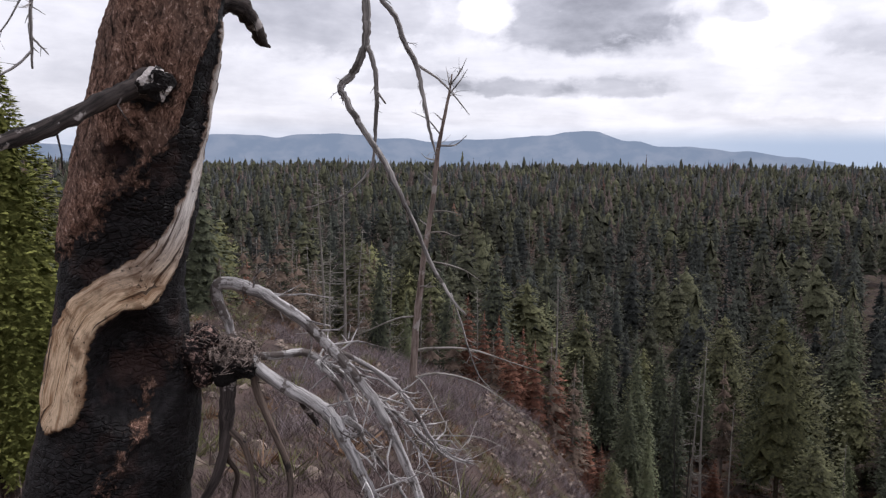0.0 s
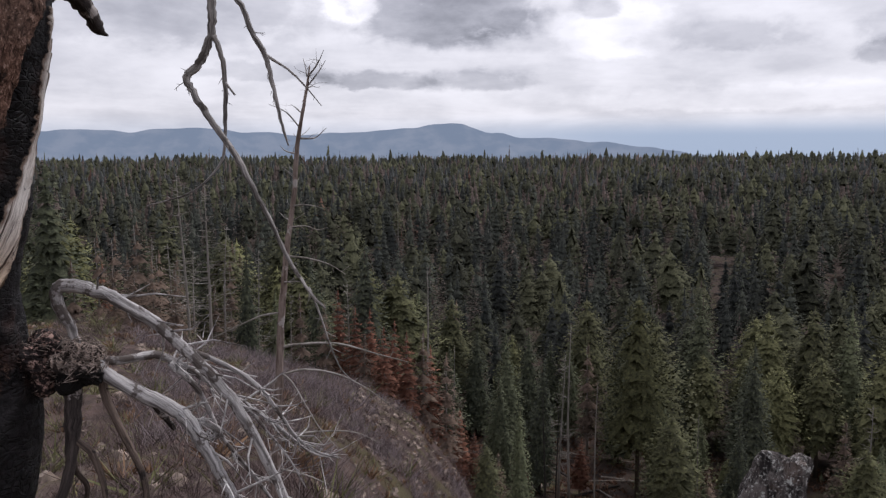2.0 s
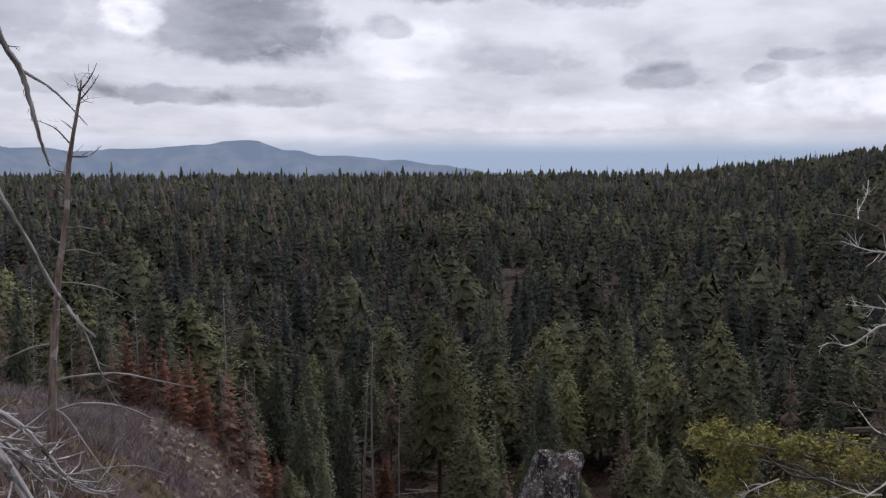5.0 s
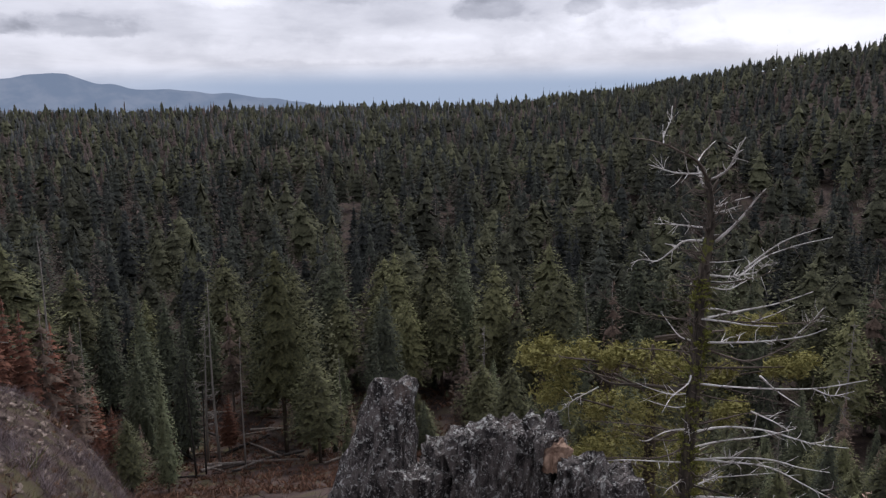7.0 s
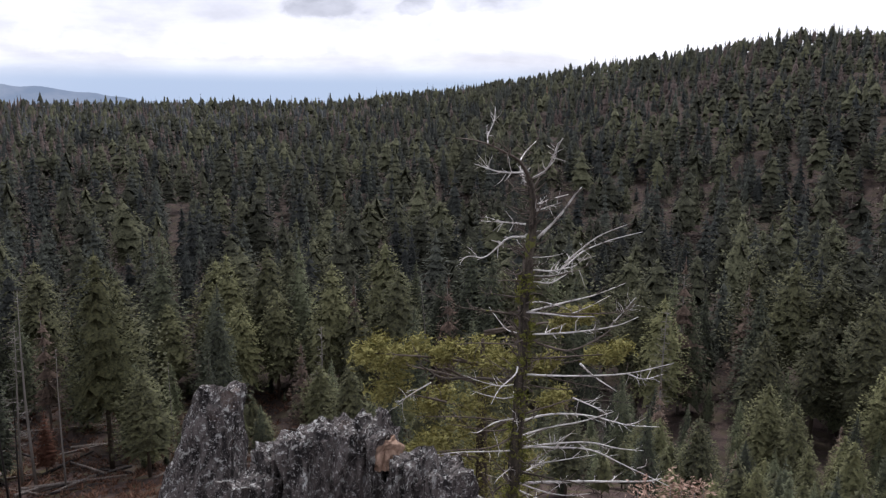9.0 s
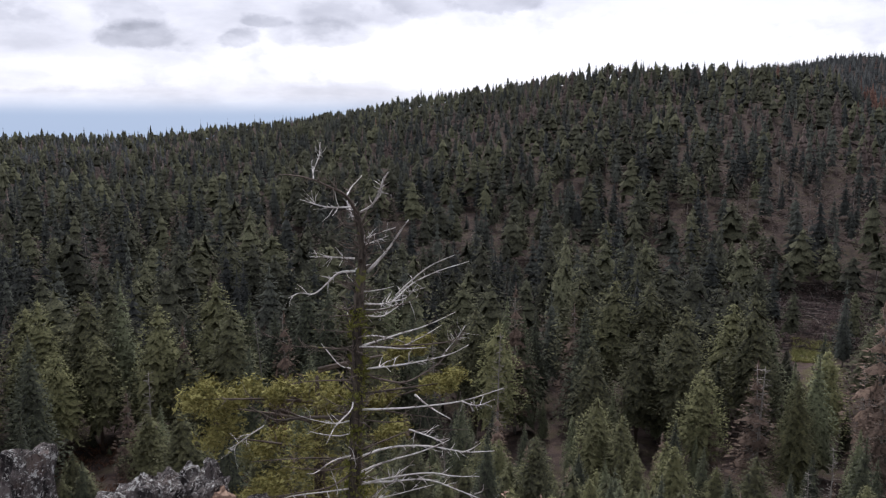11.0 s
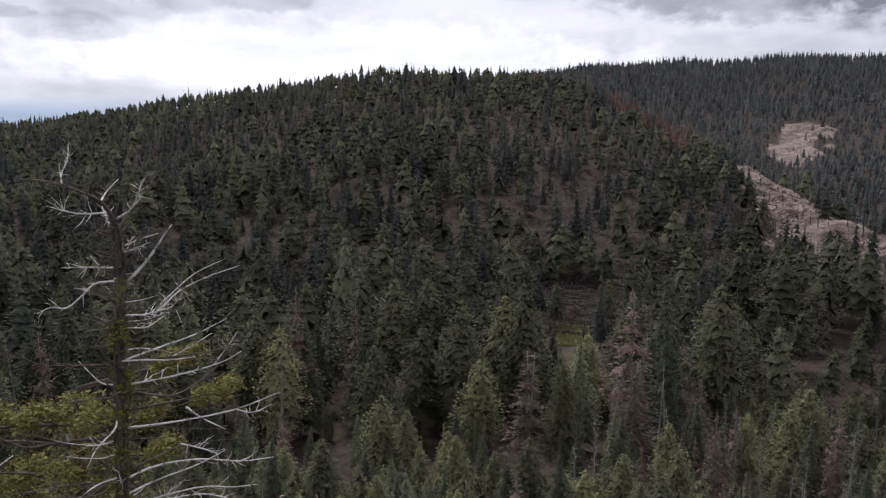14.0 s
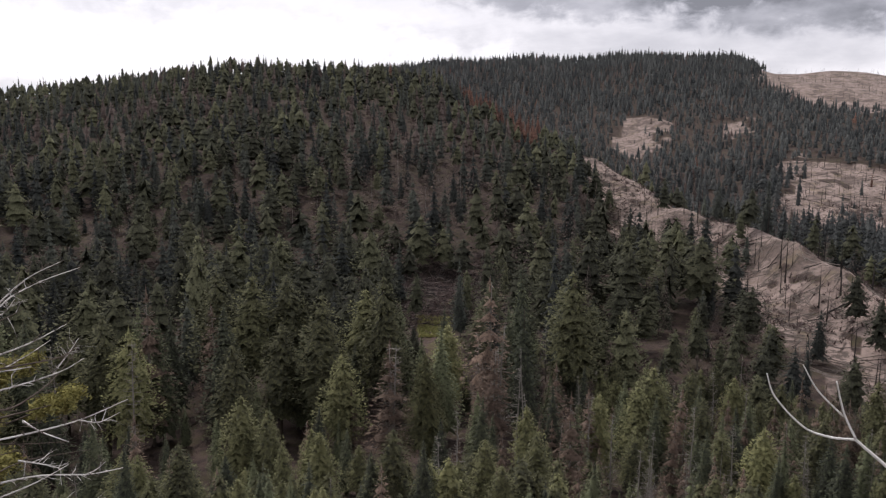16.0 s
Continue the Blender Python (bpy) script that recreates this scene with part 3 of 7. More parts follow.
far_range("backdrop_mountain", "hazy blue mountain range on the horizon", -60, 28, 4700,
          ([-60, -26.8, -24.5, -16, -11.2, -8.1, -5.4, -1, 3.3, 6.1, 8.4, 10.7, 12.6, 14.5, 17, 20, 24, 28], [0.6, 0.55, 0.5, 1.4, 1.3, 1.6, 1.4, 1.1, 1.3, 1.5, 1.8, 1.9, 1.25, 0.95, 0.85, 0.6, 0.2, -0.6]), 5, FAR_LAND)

# ---- trees ----
def tube(points, radii, seg=7, rough=0.0, seed=0, cap=True):
    """A bent tapered limb through the points: vertices and faces."""
    P = [Vector(p) for p in points]
    n = len(P)
    V, F = [], []
    rng = random.Random(seed)
    side = None
    for i, p in enumerate(P):
        t = (P[min(i + 1, n - 1)] - P[max(i - 1, 0)]).normalized()
        if side is None:
            side = t.orthogonal().normalized()
        side = (side - t * side.dot(t)).normalized()
        up = t.cross(side)
        for k in range(seg):
            a = 2 * math.pi * k / seg
            r = radii[i] * (1 + rough * (rng.random() - 0.5) * 2)
            V.append(p + (side * math.cos(a) + up * math.sin(a)) * r)
    for i in range(n - 1):
        for k in range(seg):
            a, b = i * seg + k, i * seg + (k + 1) % seg
            F.append((a, b, b + seg, a + seg))
    if cap:
        F.append(tuple(range(seg))[::-1])
        F.append(tuple((n - 1) * seg + k for k in range(seg)))
    return [tuple(v) for v in V], F


def smooth_path(points, step=4):
    """Catmull-Rom through the points; each has x, y, z and any further values."""
    P = [np.array(p, float) for p in points]
    P = [2 * P[0] - P[1]] + P + [2 * P[-1] - P[-2]]
    out = []
    for i in range(1, len(P) - 2):
        a, b, c, d = P[i - 1:i + 3]
        for k in range(step):
            t = k / step
            out.append(0.5 * (2 * b + (c - a) * t + (2 * a - 5 * b + 4 * c - d) * t * t + (3 * b - a - 3 * c + d) * t ** 3))
    out.append(P[-2])
    return out


class Heap:
    """Collects pieces of one mesh."""

    def __init__(self):
        self.v, self.f = [], []

    def add(self, vf):
        o = len(self.v)
        self.v += vf[0]
        self.f += [tuple(i + o for i in f) for f in vf[1]]
        return self

    def ob(self, name, mat, parent=None, shade=True):
        return mesh_object(name, self.v, self.f, mat, parent, shade=shade)


def reach_of(kind, u):
    """Half width of the crown of a conifer 1 high, from its foot (0) to its tip (1)."""
    u = np.asarray(u, float)
    if kind == "pine":
        return 0.205 * np.clip(1 - np.abs((u - 0.22) / 0.79) ** 1.6, 0, 1) ** 0.85 + 0.005
    return (0.185 if kind == "fir" else 0.160) * (1 - u ** 1.05) ** 0.95 * (0.72 + 0.28 * np.minimum(1, u * 5)) + 0.005


def crown_pieces(kind, tiers, boughs, sprays, leaf, seed, thin=1.0):
    """Needles of a conifer 1 high: layers of drooping boughs with ragged rims, and sprays on them. Triangles (n, 3, 3) and soft normals."""
    rng = np.random.RandomState(seed)
    base = {"fir": 0.10, "pine": 0.25, "dead": 0.16}[kind]
    fat = rng.uniform(0.90, 1.12)
    up = np.array([0.0, 0.0, 1.0])

    def out(u, a):
        """Reach of the crown, with heavier sides and gaps."""
        return reach_of(kind, u) * fat * (1 + 0.14 * np.sin(2 * a + seed) + 0.13 * np.sin(3 * a - 7 * u + 2 * seed) + 0.10 * np.sin(17 * u + a + seed))

    body = 0.92 if sprays < 150 else 0.80
    T, N = [], []
    for i in range(tiers):
        u = min(0.96, (i + rng.uniform(0.05, 0.75)) / tiers)
        z = base + (1 - base) * u
        m = max(4, int(round(boughs * (1 - 0.45 * u))))
        a = 6.2832 * (np.arange(m) + rng.uniform(-0.28, 0.28, m)) / m + rng.uniform(0, 6.28)
        r = body * out(u, a) * rng.uniform(0.84, 1.12, m)
        b = a + 3.1416 / m + rng.uniform(-0.12, 0.12, m)
        q = body * out(u, b) * rng.uniform(0.62, 0.88, m)
        steep = {"fir": 0.85, "pine": 0.60, "dead": 0.30}[kind] * max(1.0, 16 / tiers) ** 0.75
        mean = float(np.mean(r))
        top = np.array([rng.uniform(-0.06, 0.06) * mean, rng.uniform(-0.06, 0.06) * mean, min(1.0, z + steep * mean + 0.25 * (1 - base) / tiers)])
        lift = rng.uniform(-0.34, -0.06, m) if kind == "fir" else rng.uniform(-0.30, 0.05, m)
        tip = np.stack([np.cos(a) * r, np.sin(a) * r, z + lift * r], -1)
        gap = np.stack([np.cos(b) * q, np.sin(b) * q, z + rng.uniform(-0.05, 0.20, m) * q], -1)
        nt = np.stack([np.cos(a) * 0.75, np.sin(a) * 0.75, rng.uniform(0.36, 0.66, m)], -1)
        ng = np.stack([np.cos(b) * 0.85, np.sin(b) * 0.85, rng.uniform(0.26, 0.50, m)], -1)
        for k in range(m):
            if kind == "pine" and rng.uniform() < 0.12:
                continue
            for w in (k, k - 1):
                T.append([top, tip[k], gap[w]])
                N.append([0.35 * nt[k] + 0.8 * up, nt[k], ng[w]])
    T, N = np.array(T).reshape(-1, 3, 3), np.array(N).reshape(-1, 3, 3)
    # sprays that stand out from the layers
    grid = np.linspace(0, 0.985, 200)
    share = np.cumsum(reach_of(kind, grid) + 0.02)
    u = np.interp(rng.uniform(0, share[-1], sprays), share, grid)
    a = rng.uniform(0, 6.2832, sprays)
    r = out(u, a) * (rng.uniform(0.70, 1.18, sprays) if kind != "dead" else np.sqrt(rng.uniform(0.03, 1.2, sprays)))
    d = np.stack([np.cos(a), np.sin(a), np.zeros(sprays)], -1)
    side = np.stack([-np.sin(a), np.cos(a), np.zeros(sprays)], -1)
    p = d * r[:, None] + up * (base + (1 - base) * u + rng.uniform(0.0, 0.30, sprays) * np.maximum(0, out(u, a) - r + 0.02))[:, None]
    long = d + side * rng.uniform(-0.7, 0.7, (sprays, 1)) + up * (rng.uniform(-0.5, 0.25, (sprays, 1)) if kind != "pine" else rng.uniform(-0.3, 0.7, (sprays, 1)))
    long /= np.linalg.norm(long, axis=1, keepdims=True)
    wide = np.cross(long, up + rng.normal(0, 0.5, (sprays, 3)))
    size = (leaf * rng.uniform(0.6, 1.4, sprays) * (0.6 + 0.4 * np.minimum(1, r / 0.08)))[:, None]
    T = np.concatenate([T, np.stack([p - long * size * 0.6 - wide * size * 0.34 * thin, p - long * size * 0.4 + wide * size * 0.42 * thin, p + long * size * 0.9], 1)])
    soft = d * 0.6 + up * rng.uniform(0.25, 1.0, (sprays, 1)) + rng.normal(0, 0.25, (sprays, 3))
    N = np.concatenate([N, np.repeat(soft[:, None], 3, 1)])
    # the leader
    w = 0.009 if kind != "pine" else 0.014
    foot = np.array([[w, 0, 0.92], [-w * 0.5, w * 0.87, 0.92], [-w * 0.5, -w * 0.87, 0.92]])
    T = np.concatenate([T, [[foot[k], foot[k - 2], [0, 0, 1.03]] for k in range(3)]])
    N = np.concatenate([N, np.repeat(np.array([[[0.5, 0.8, 0.4]], [[-0.9, 0.0, 0.4]], [[0.5, -0.8, 0.4]]]), 3, 1)])
    N /= np.linalg.norm(N, axis=2, keepdims=True)
    back = (np.cross(T[:, 1] - T[:, 0], T[:, 2] - T[:, 0]) * N.mean(1)).sum(-1) < 0
    T[back], N[back] = T[back][:, ::-1], N[back][:, ::-1]
    return T, N


def tri_object(name, tris, mat, parent=None, tint=None, normals=None):
    v = np.asarray(tris).reshape(-1, 3)
    n = len(v)
    me = bpy.data.meshes.new(name)
    me.vertices.add(n)
    me.vertices.foreach_set("co", v.astype(np.float32).ravel())
    me.loops.add(n)
    me.loops.foreach_set("vertex_index", np.arange(n, dtype=np.int32))
    me.polygons.add(n // 3)
    me.polygons.foreach_set("loop_start", np.arange(0, n, 3, dtype=np.int32))
    me.polygons.foreach_set("loop_total", np.full(n // 3, 3, dtype=np.int32))
    me.update(calc_edges=True)
    if tint is not None:
        me.attributes.new("tint", "FLOAT", "POINT").data.foreach_set("value", np.asarray(tint, dtype=np.float32))
    if normals is not None:
        me.attributes.new("custom_normal", "FLOAT_VECTOR", "POINT").data.foreach_set("vector", np.asarray(normals, dtype=np.float32).ravel())
    me.materials.append(mat)
    ob = new(name, me)
    ob.parent = parent
    return ob


def pole_heap(seed, top=1.0, thick=0.011, lean=0.02, twigs=0, tw_len=0.08, droop=0.0):
    """A bare trunk 1 high with dead twigs."""
    rng = random.Random(seed)
    H = Heap()
    pts = [(lean * u * math.sin(3 * u + seed), lean * u * math.cos(2 * u + seed), top * u) for u in (0, 0.2, 0.45, 0.7, 0.88, 1)]
    H.add(tube(pts, [thick, thick * 0.85, thick * 0.65, thick * 0.45, thick * 0.25, thick * 0.1], 6))
    for k in range(twigs):
        z = top * (0.25 + 0.73 * rng.random())
        a = rng.uniform(0, 6.28)
        L = tw_len * (1.12 - z / top) * rng.uniform(0.5, 1.4) + 0.012
        u = z / top
        o = Vector((lean * u * math.sin(3 * u + seed), lean * u * math.cos(2 * u + seed), z))
        d = Vector((math.cos(a), math.sin(a), 0))
        e1 = o + d * L * 0.5 + Vector((0, 0, droop * L * 0.5))
        e2 = o + d * L + Vector((rng.uniform(-.2, .2) * L, rng.uniform(-.2, .2) * L, rng.uniform(-0.2, 0.5) * L + droop * L))
        H.add(tube([o, e1, e2], [0.0022, 0.0015, 0.0004], 3, cap=False))
        for q in range(2):
            s = e1.lerp(e2, rng.random())
            b = s + Vector((rng.uniform(-1, 1), rng.uniform(-1, 1), rng.uniform(-0.4, 0.8))) * L * 0.35
            H.add(tube([s, b], [0.0011, 0.0003], 3, cap=False))
    return H


# kinds of tree, 1 high, kept as meshes that the trees share
def kind_of_tree(kind, needle, seed, full=True, dense=1):
    trunk = pole_heap(seed, 0.985, 0.0115 if kind != "pine" else 0.015, 0.012, 26 if kind == "dead" else 0, 0.11)
    a = trunk.ob("trunk", TRUNK_BARK if kind != "dead" else POLE_GREY)
    if kind == "dead":
        crown, soft = crown_pieces(kind, (16 if needle is NEEDLE_RED else 7) if full else 4, 11 if full else 7, 1000 if full else 300, 0.020 if full else 0.028, seed, 0.6)
    else:
        crown, soft = crown_pieces(kind, (24 if kind == "fir" else 18) if full else 11, 15 if full else 9, (2200 if kind == "fir" else 2400) * dense if full else 420, 0.0130 / dense ** 0.3 if full else 0.020, seed)
    b = tri_object("crown", crown, needle, normals=soft)
    return a, b


def bare_kind(seed, twigs, mat, thick=0.009, tw=0.10):
    return pole_heap(seed, 1.0, thick, 0.02, twigs, tw).ob("trunk", mat), None


KINDS = {
    "fir": [kind_of_tree("fir", NEEDLE_FIR, s) for s in (11, 12, 13)],
    "pine": [kind_of_tree("pine", NEEDLE_PINE, s) for s in (21, 22, 23)],
    "young_fir": [kind_of_tree("fir", NEEDLE_FIR, s, False) for s in (14, 15, 16)],
    "young_pine": [kind_of_tree("pine", NEEDLE_PINE, s, False) for s in (24, 25)],
    "young_brown": [kind_of_tree("dead", NEEDLE_BROWN, s, False) for s in (44, 45)],
    "tall_pine": [kind_of_tree("pine", NEEDLE_OLIVE, 27, True, 3)],
    "red": [kind_of_tree("dead", NEEDLE_RED, s) for s in (31, 32)],
    "brown": [kind_of_tree("dead", NEEDLE_BROWN, s) for s in (41, 42)],
    "grey": [bare_kind(51, 84, POLE_GREY, 0.010, 0.11), bare_kind(52, 72, POLE_GREY, 0.010, 0.13)],
    "pole": [bare_kind(61, 14, POLE_GREY, 0.0075, 0.03), bare_kind(62, 8, POLE_GREY, 0.0075, 0.025)],
    "burnt": [bare_kind(71, 16, CHAR_POLE, 0.009, 0.06), bare_kind(72, 10, CHAR_POLE, 0.009, 0.05)],
}
LABELS = {
    "tall_pine": ("tall yellow-olive pine standing over its neighbours", "tree", "green conifers"),
    "young_fir": ("bushy young green fir on the steep slope", "tree", "young conifers"),
    "young_pine": ("small yellowish olive pine on the steep slope", "tree", "young conifers"),
    "young_brown": ("small grey-brown dying conifer on the slope", "dead tree", "young conifers"),
    "fir": ("dense dark green fir on the valley floor", "tree", "green conifers"),
    "pine": ("olive green pine with an open clumpy crown", "tree", "green conifers"),
    "red": ("dead conifer with rust-red needles", "dead tree", "red dead conifers"),
    "brown": ("dying conifer with thin grey-brown needles", "dead tree", "brown dead conifers"),
    "grey": ("leafless grey dead conifer with many twigs", "dead tree", "grey dead conifers"),
    "pole": ("bare weathered grey snag, a limbless pole", "snag", "bare snags"),
    "burnt": ("black fire-burnt snag without branches", "snag", "burnt snags"),
}
NAMES = {"tall_pine": "pine_tree", "young_fir": "sapling", "young_pine": "sapling", "young_brown": "dead_sapling", "fir": "fir_tree", "pine": "pine_tree", "red": "dead_red_conifer", "brown": "dying_conifer", "grey": "dead_conifer", "pole": "bare_snag", "burnt": "burnt_snag"}
place_rng = random.Random(5)


def plant(kind, x, y, h, wide=1.0, turn=None, z=None):
    """One tree, h metres tall, on the ground."""
    t = place_rng.choice(KINDS[kind])
    turn = place_rng.uniform(0, 360) if turn is None else turn
    z = float(land(x, y)) - 0.25 if z is None else z
    root = empty(NAMES[kind], pose(x, y, z, place_rng.uniform(-1.5, 1.5), place_rng.uniform(-1.5, 1.5), turn))
    lab = LABELS[kind]
    tagged(root, lab[0], lab[1], lab[2])
    for src in t:
        if src:
            o = new(src.name.split(".")[0], src.data)
            o.parent = root
            o.scale = (h * wide, h * wide, h)
    return root


def polar(az, r):
    return r * math.sin(radians(az)), r * math.cos(radians(az))


# trees that stand out, by bearing and distance: kind, bearing, distance, height, width
MARKED = [
    ("fir", 22.0, 128, 19, 1.0), ("fir", 25.0, 112, 17, 0.9), ("pine", 12.6, 82, 9, 1.1),
    ("pole", 8.1, 85, 25, 1.0), ("pole", 18.6, 105, 25, 1.1), ("pole", 20.4, 100, 18, 1.0), ("pole", 27.6, 105, 14, 1.0), ("pole", 10.2, 115, 21, 1),
    ("red", 4.0, 95, 14, 1.3), ("red", 5.5, 98, 15, 1.3), ("brown", 6.2, 90, 11, 1.4), ("red", 8.9, 100, 11, 1.2), ("red", 11.6, 105, 10, 1.3), ("red", 10.6, 112, 12, 1.1),
    ("red", 12.4, 96, 7, 1.5), ("brown", 13.4, 100, 8, 1.3), ("red", 19.3, 112, 9, 1.2), ("brown", 7.4, 104, 13, 1.2), ("burnt", 16.9, 98, 16, 1.0), ("burnt", 17.6, 99, 14, 1.0), ("burnt", 7.6, 96, 10, 1.0),
    ("fir", 15.0, 92, 15, 0.75), ("fir", 16.4, 112, 20, 1.0), ("fir", 14.0, 125, 22, 1.0), ("grey", 17.8, 108, 21, 0.9),
    ("grey", 88.6, 118, 17, 1.2), ("grey", 89.9, 108, 16, 1.2), ("brown", 88.2, 116, 17, 1.3), ("brown", 87.6, 121, 15, 1.2), ("grey", 90.9, 100, 13, 1.2), ("grey", 80.6, 125, 14, 1.0), ("brown", 93.0, 118, 15, 1.1), ("brown", 101.6, 112, 14, 1.2), ("brown", 91.6, 105, 9, 1.3),
    ("brown", 40.6, 130, 20, 1.2), ("brown", 36.6, 112, 15, 1.2), ("grey", 38.0, 118, 17, 1.1), ("grey", 51.5, 118, 15, 1.1),
    ("grey", -7.0, 60, 13, 1.1), ("grey", -8.4, 66, 15, 1.0), ("grey", -6.0, 75, 14, 1.0), ("brown", -11.5, 70, 12, 1.4), ("brown", -10.2, 78, 12, 1.3),
    ("brown", -13.0, 84, 15, 1.2), ("brown", -9.0, 88, 14, 1.2), ("brown", -12.2, 95, 16, 1.2), ("red", -13.6, 100, 16, 1.1), ("brown", -15.5, 90, 15, 1.2), ("grey", -3.8, 80, 13, 1.0), ("grey", -10.8, 84, 15, 1.0), ("grey", -1.5, 85, 10, 1.0),
    ("fir", -4.6, 72, 12, 0.75), ("brown", -5.6, 84, 13, 1.0), ("fir", -2.6, 92, 11, 0.8), ("brown", -14, 80, 14, 1.0), ("fir", 0.5, 105, 16, 1.1),
]
for kind, a, r, h, w in MARKED:
    plant(kind, *polar(a, r), h, w)
# dead trees just over the spur's edge: kind, bearing, distance, bearing of the tip above the eye, width
for kind, a, r, e, w in (("red", 1.9, 64, -9.5, 0.9), ("red", 3.1, 62, -10.7, 1.0), ("red", 4.1, 63, -10.9, 1.0), ("red", 5.0, 61, -12.2, 1.1), ("red", 5.8, 65, -11.7, 0.9), ("red", 6.7, 63, -12.6, 1.1), ("brown", 0.9, 63, -10.4, 1.1),
                         ("brown", 7.8, 64, -12.6, 1.2), ("fir", 0.4, 66, -8.8, 1.1), ("brown", -0.8, 60, -9.6, 1.0), ("red", 8.4, 66, -13.6, 1.1), ("brown", 3.6, 60, -12.6, 1.3), ("brown", 9.4, 66, -14.2, 1.3), ("grey", 2.6, 63, -9.0, 0.9), ("tall_pine", 23.4, 106, -9.9, 0.85),
                         ("brown", -10.6, 66, -7.0, 1.2), ("brown", -9.3, 68, -7.7, 1.1), ("brown", -11.9, 67, -7.6, 1.2), ("grey", -8.0, 64, -6.4, 1.1), ("brown", -6.6, 68, -9.0, 1.0), ("brown", -13.2, 68, -7.2, 1.2),
                         ("brown", 80.8, 106, -15.0, 1.35), ("grey", 80.9, 105, -15.2, 1.3), ("grey", 84.3, 78, -21.3, 1.5), ("tall_pine", 83.3, 101, -15.8, 0.75), ("fir", 79.4, 72, -22.4, 1.2), ("brown", 88.9, 80, -21.0, 0.9), ("fir", 88.6, 68, -24.0, 1.2)):
    x, y = polar(a, r)
    plant(kind, x, y, 1.6 + r * math.tan(radians(e)) - float(land(x, y)), w)


def forest_chance(az, r, x, y):
    """How thickly trees stand, 0 to 1, and the share of burnt poles."""
    R1 = np.interp(az, RIDGE_AZ, RIDGE_R)
    d = np.ones_like(r) * 0.92
    d = np.where((az < 12) & (r < 88), 0.0, d)
    d = np.where((az >= 12) & (az < 22) & (r < 108), 0.0, d)
    d = np.where((az >= 22) & (r < np.interp(az, [22, 42, 52, 90], [98, 94, 60, 60])), 0.0, d)
    clear = np.hypot((az - 84.8) / 4.0, (r - 308) / 46) < 1
    clear |= np.hypot((az - 83.9) / 1.5, (r - 226) / 56) < 1
    clear |= np.hypot((az - 97.2) / 1.5, (r - 150) / 26) < 1
    clear |= np.hypot((az - 18.0) / 2.2, (r - 122) / 16) < 1
    d = np.where(clear, 0.02, d)
    rag = swell(x, y, 70, 8)
    edge = np.interp(az, [90, 93, 96, 101, 108, 114, 125], [820, 740, 560, 395, 262, 212, 190]) + 25 * rag
    burn = (az > 90) & (r > edge) & (r < R1 + 45 + 30 * rag)
    burn |= (np.hypot((az - 98.0 + rag * 0.6) / 1.9, (r - 1270) / 130) < 1)
    burn |= (az > 107.2 + 1.2 * rag) & (r > 640) & (r < 960 + 60 * rag)
    burn |= (az > 105.3 + 0.5 * rag) & (r > np.interp(az, [105, 107, 112], [1800, 1550, 1350]) + 60 * rag)
    burn |= (np.hypot((az - 104.2 + rag) / 0.8, (r - 1210) / 60) < 1)
    burn &= (np.random.RandomState(len(x)).uniform(size=len(x)) > np.where(r < 600, 0.13, 0.07)) | (r > 1350)
    d = np.where(burn, 0.10, d)
    d = np.where((az < 70) & (r > R1 + 70), 0.0, d)
    # hollow behind the ridge
    hidden = np.interp(az, [70, 80, 90, 96], [1750, 1750, 1350, 1000])
    d = np.where((az >= 70) & (az < 97) & (r > R1 + 80) & (r < hidden) & (R1 > 600), 0.0, d)
    return d, burn


g_az, g_r = np.degrees(np.arctan2(gx, gy)).ravel(), plan_of(RR).ravel()
g_k = (g_r / np.maximum(RR.ravel(), 1e-6))
g_wood, scarred = forest_chance(g_az, g_r, gx.ravel() * g_k, gy.ravel() * g_k)
# wooded marks the soil that is darkened beneath dense far stands
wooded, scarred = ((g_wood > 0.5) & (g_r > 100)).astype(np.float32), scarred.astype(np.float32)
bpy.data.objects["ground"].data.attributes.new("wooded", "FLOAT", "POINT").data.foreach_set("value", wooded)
bpy.data.objects["ground"].data.attributes.new("burnt", "FLOAT", "POINT").data.foreach_set("value", scarred)


def scatter(r0, r1, gap, seed, az0=-33.0, az1=119.0):
    """Jittered stand of trees in a ring: x, y, bearing, distance."""
    rng = np.random.RandomState(seed)
    n = int(r1 / gap) + 2
    i, j = np.meshgrid(np.arange(-n, n + 1), np.arange(-n, n + 1))
    x = (i + rng.uniform(-0.48, 0.48, i.shape)).ravel() * gap
    y = (j + rng.uniform(-0.48, 0.48, i.shape)).ravel() * gap
    az, r = np.degrees(np.arctan2(x, y)), np.hypot(x, y)
    keep = (az > az0) & (az < az1) & (r >= r0) & (r < r1)
    x, y, az, r = x[keep], y[keep], az[keep], r[keep]
    far = plan_of(r)
    d, burn = forest_chance(az, far, x * far / r, y * far / r)
    keep = rng.uniform(size=len(x)) < np.where(burn, np.where(far > 1300, 0.12, np.where(far < 800, 0.85, 0.5)), d)
    return x[keep], y[keep], az[keep], r[keep], burn[keep], rng


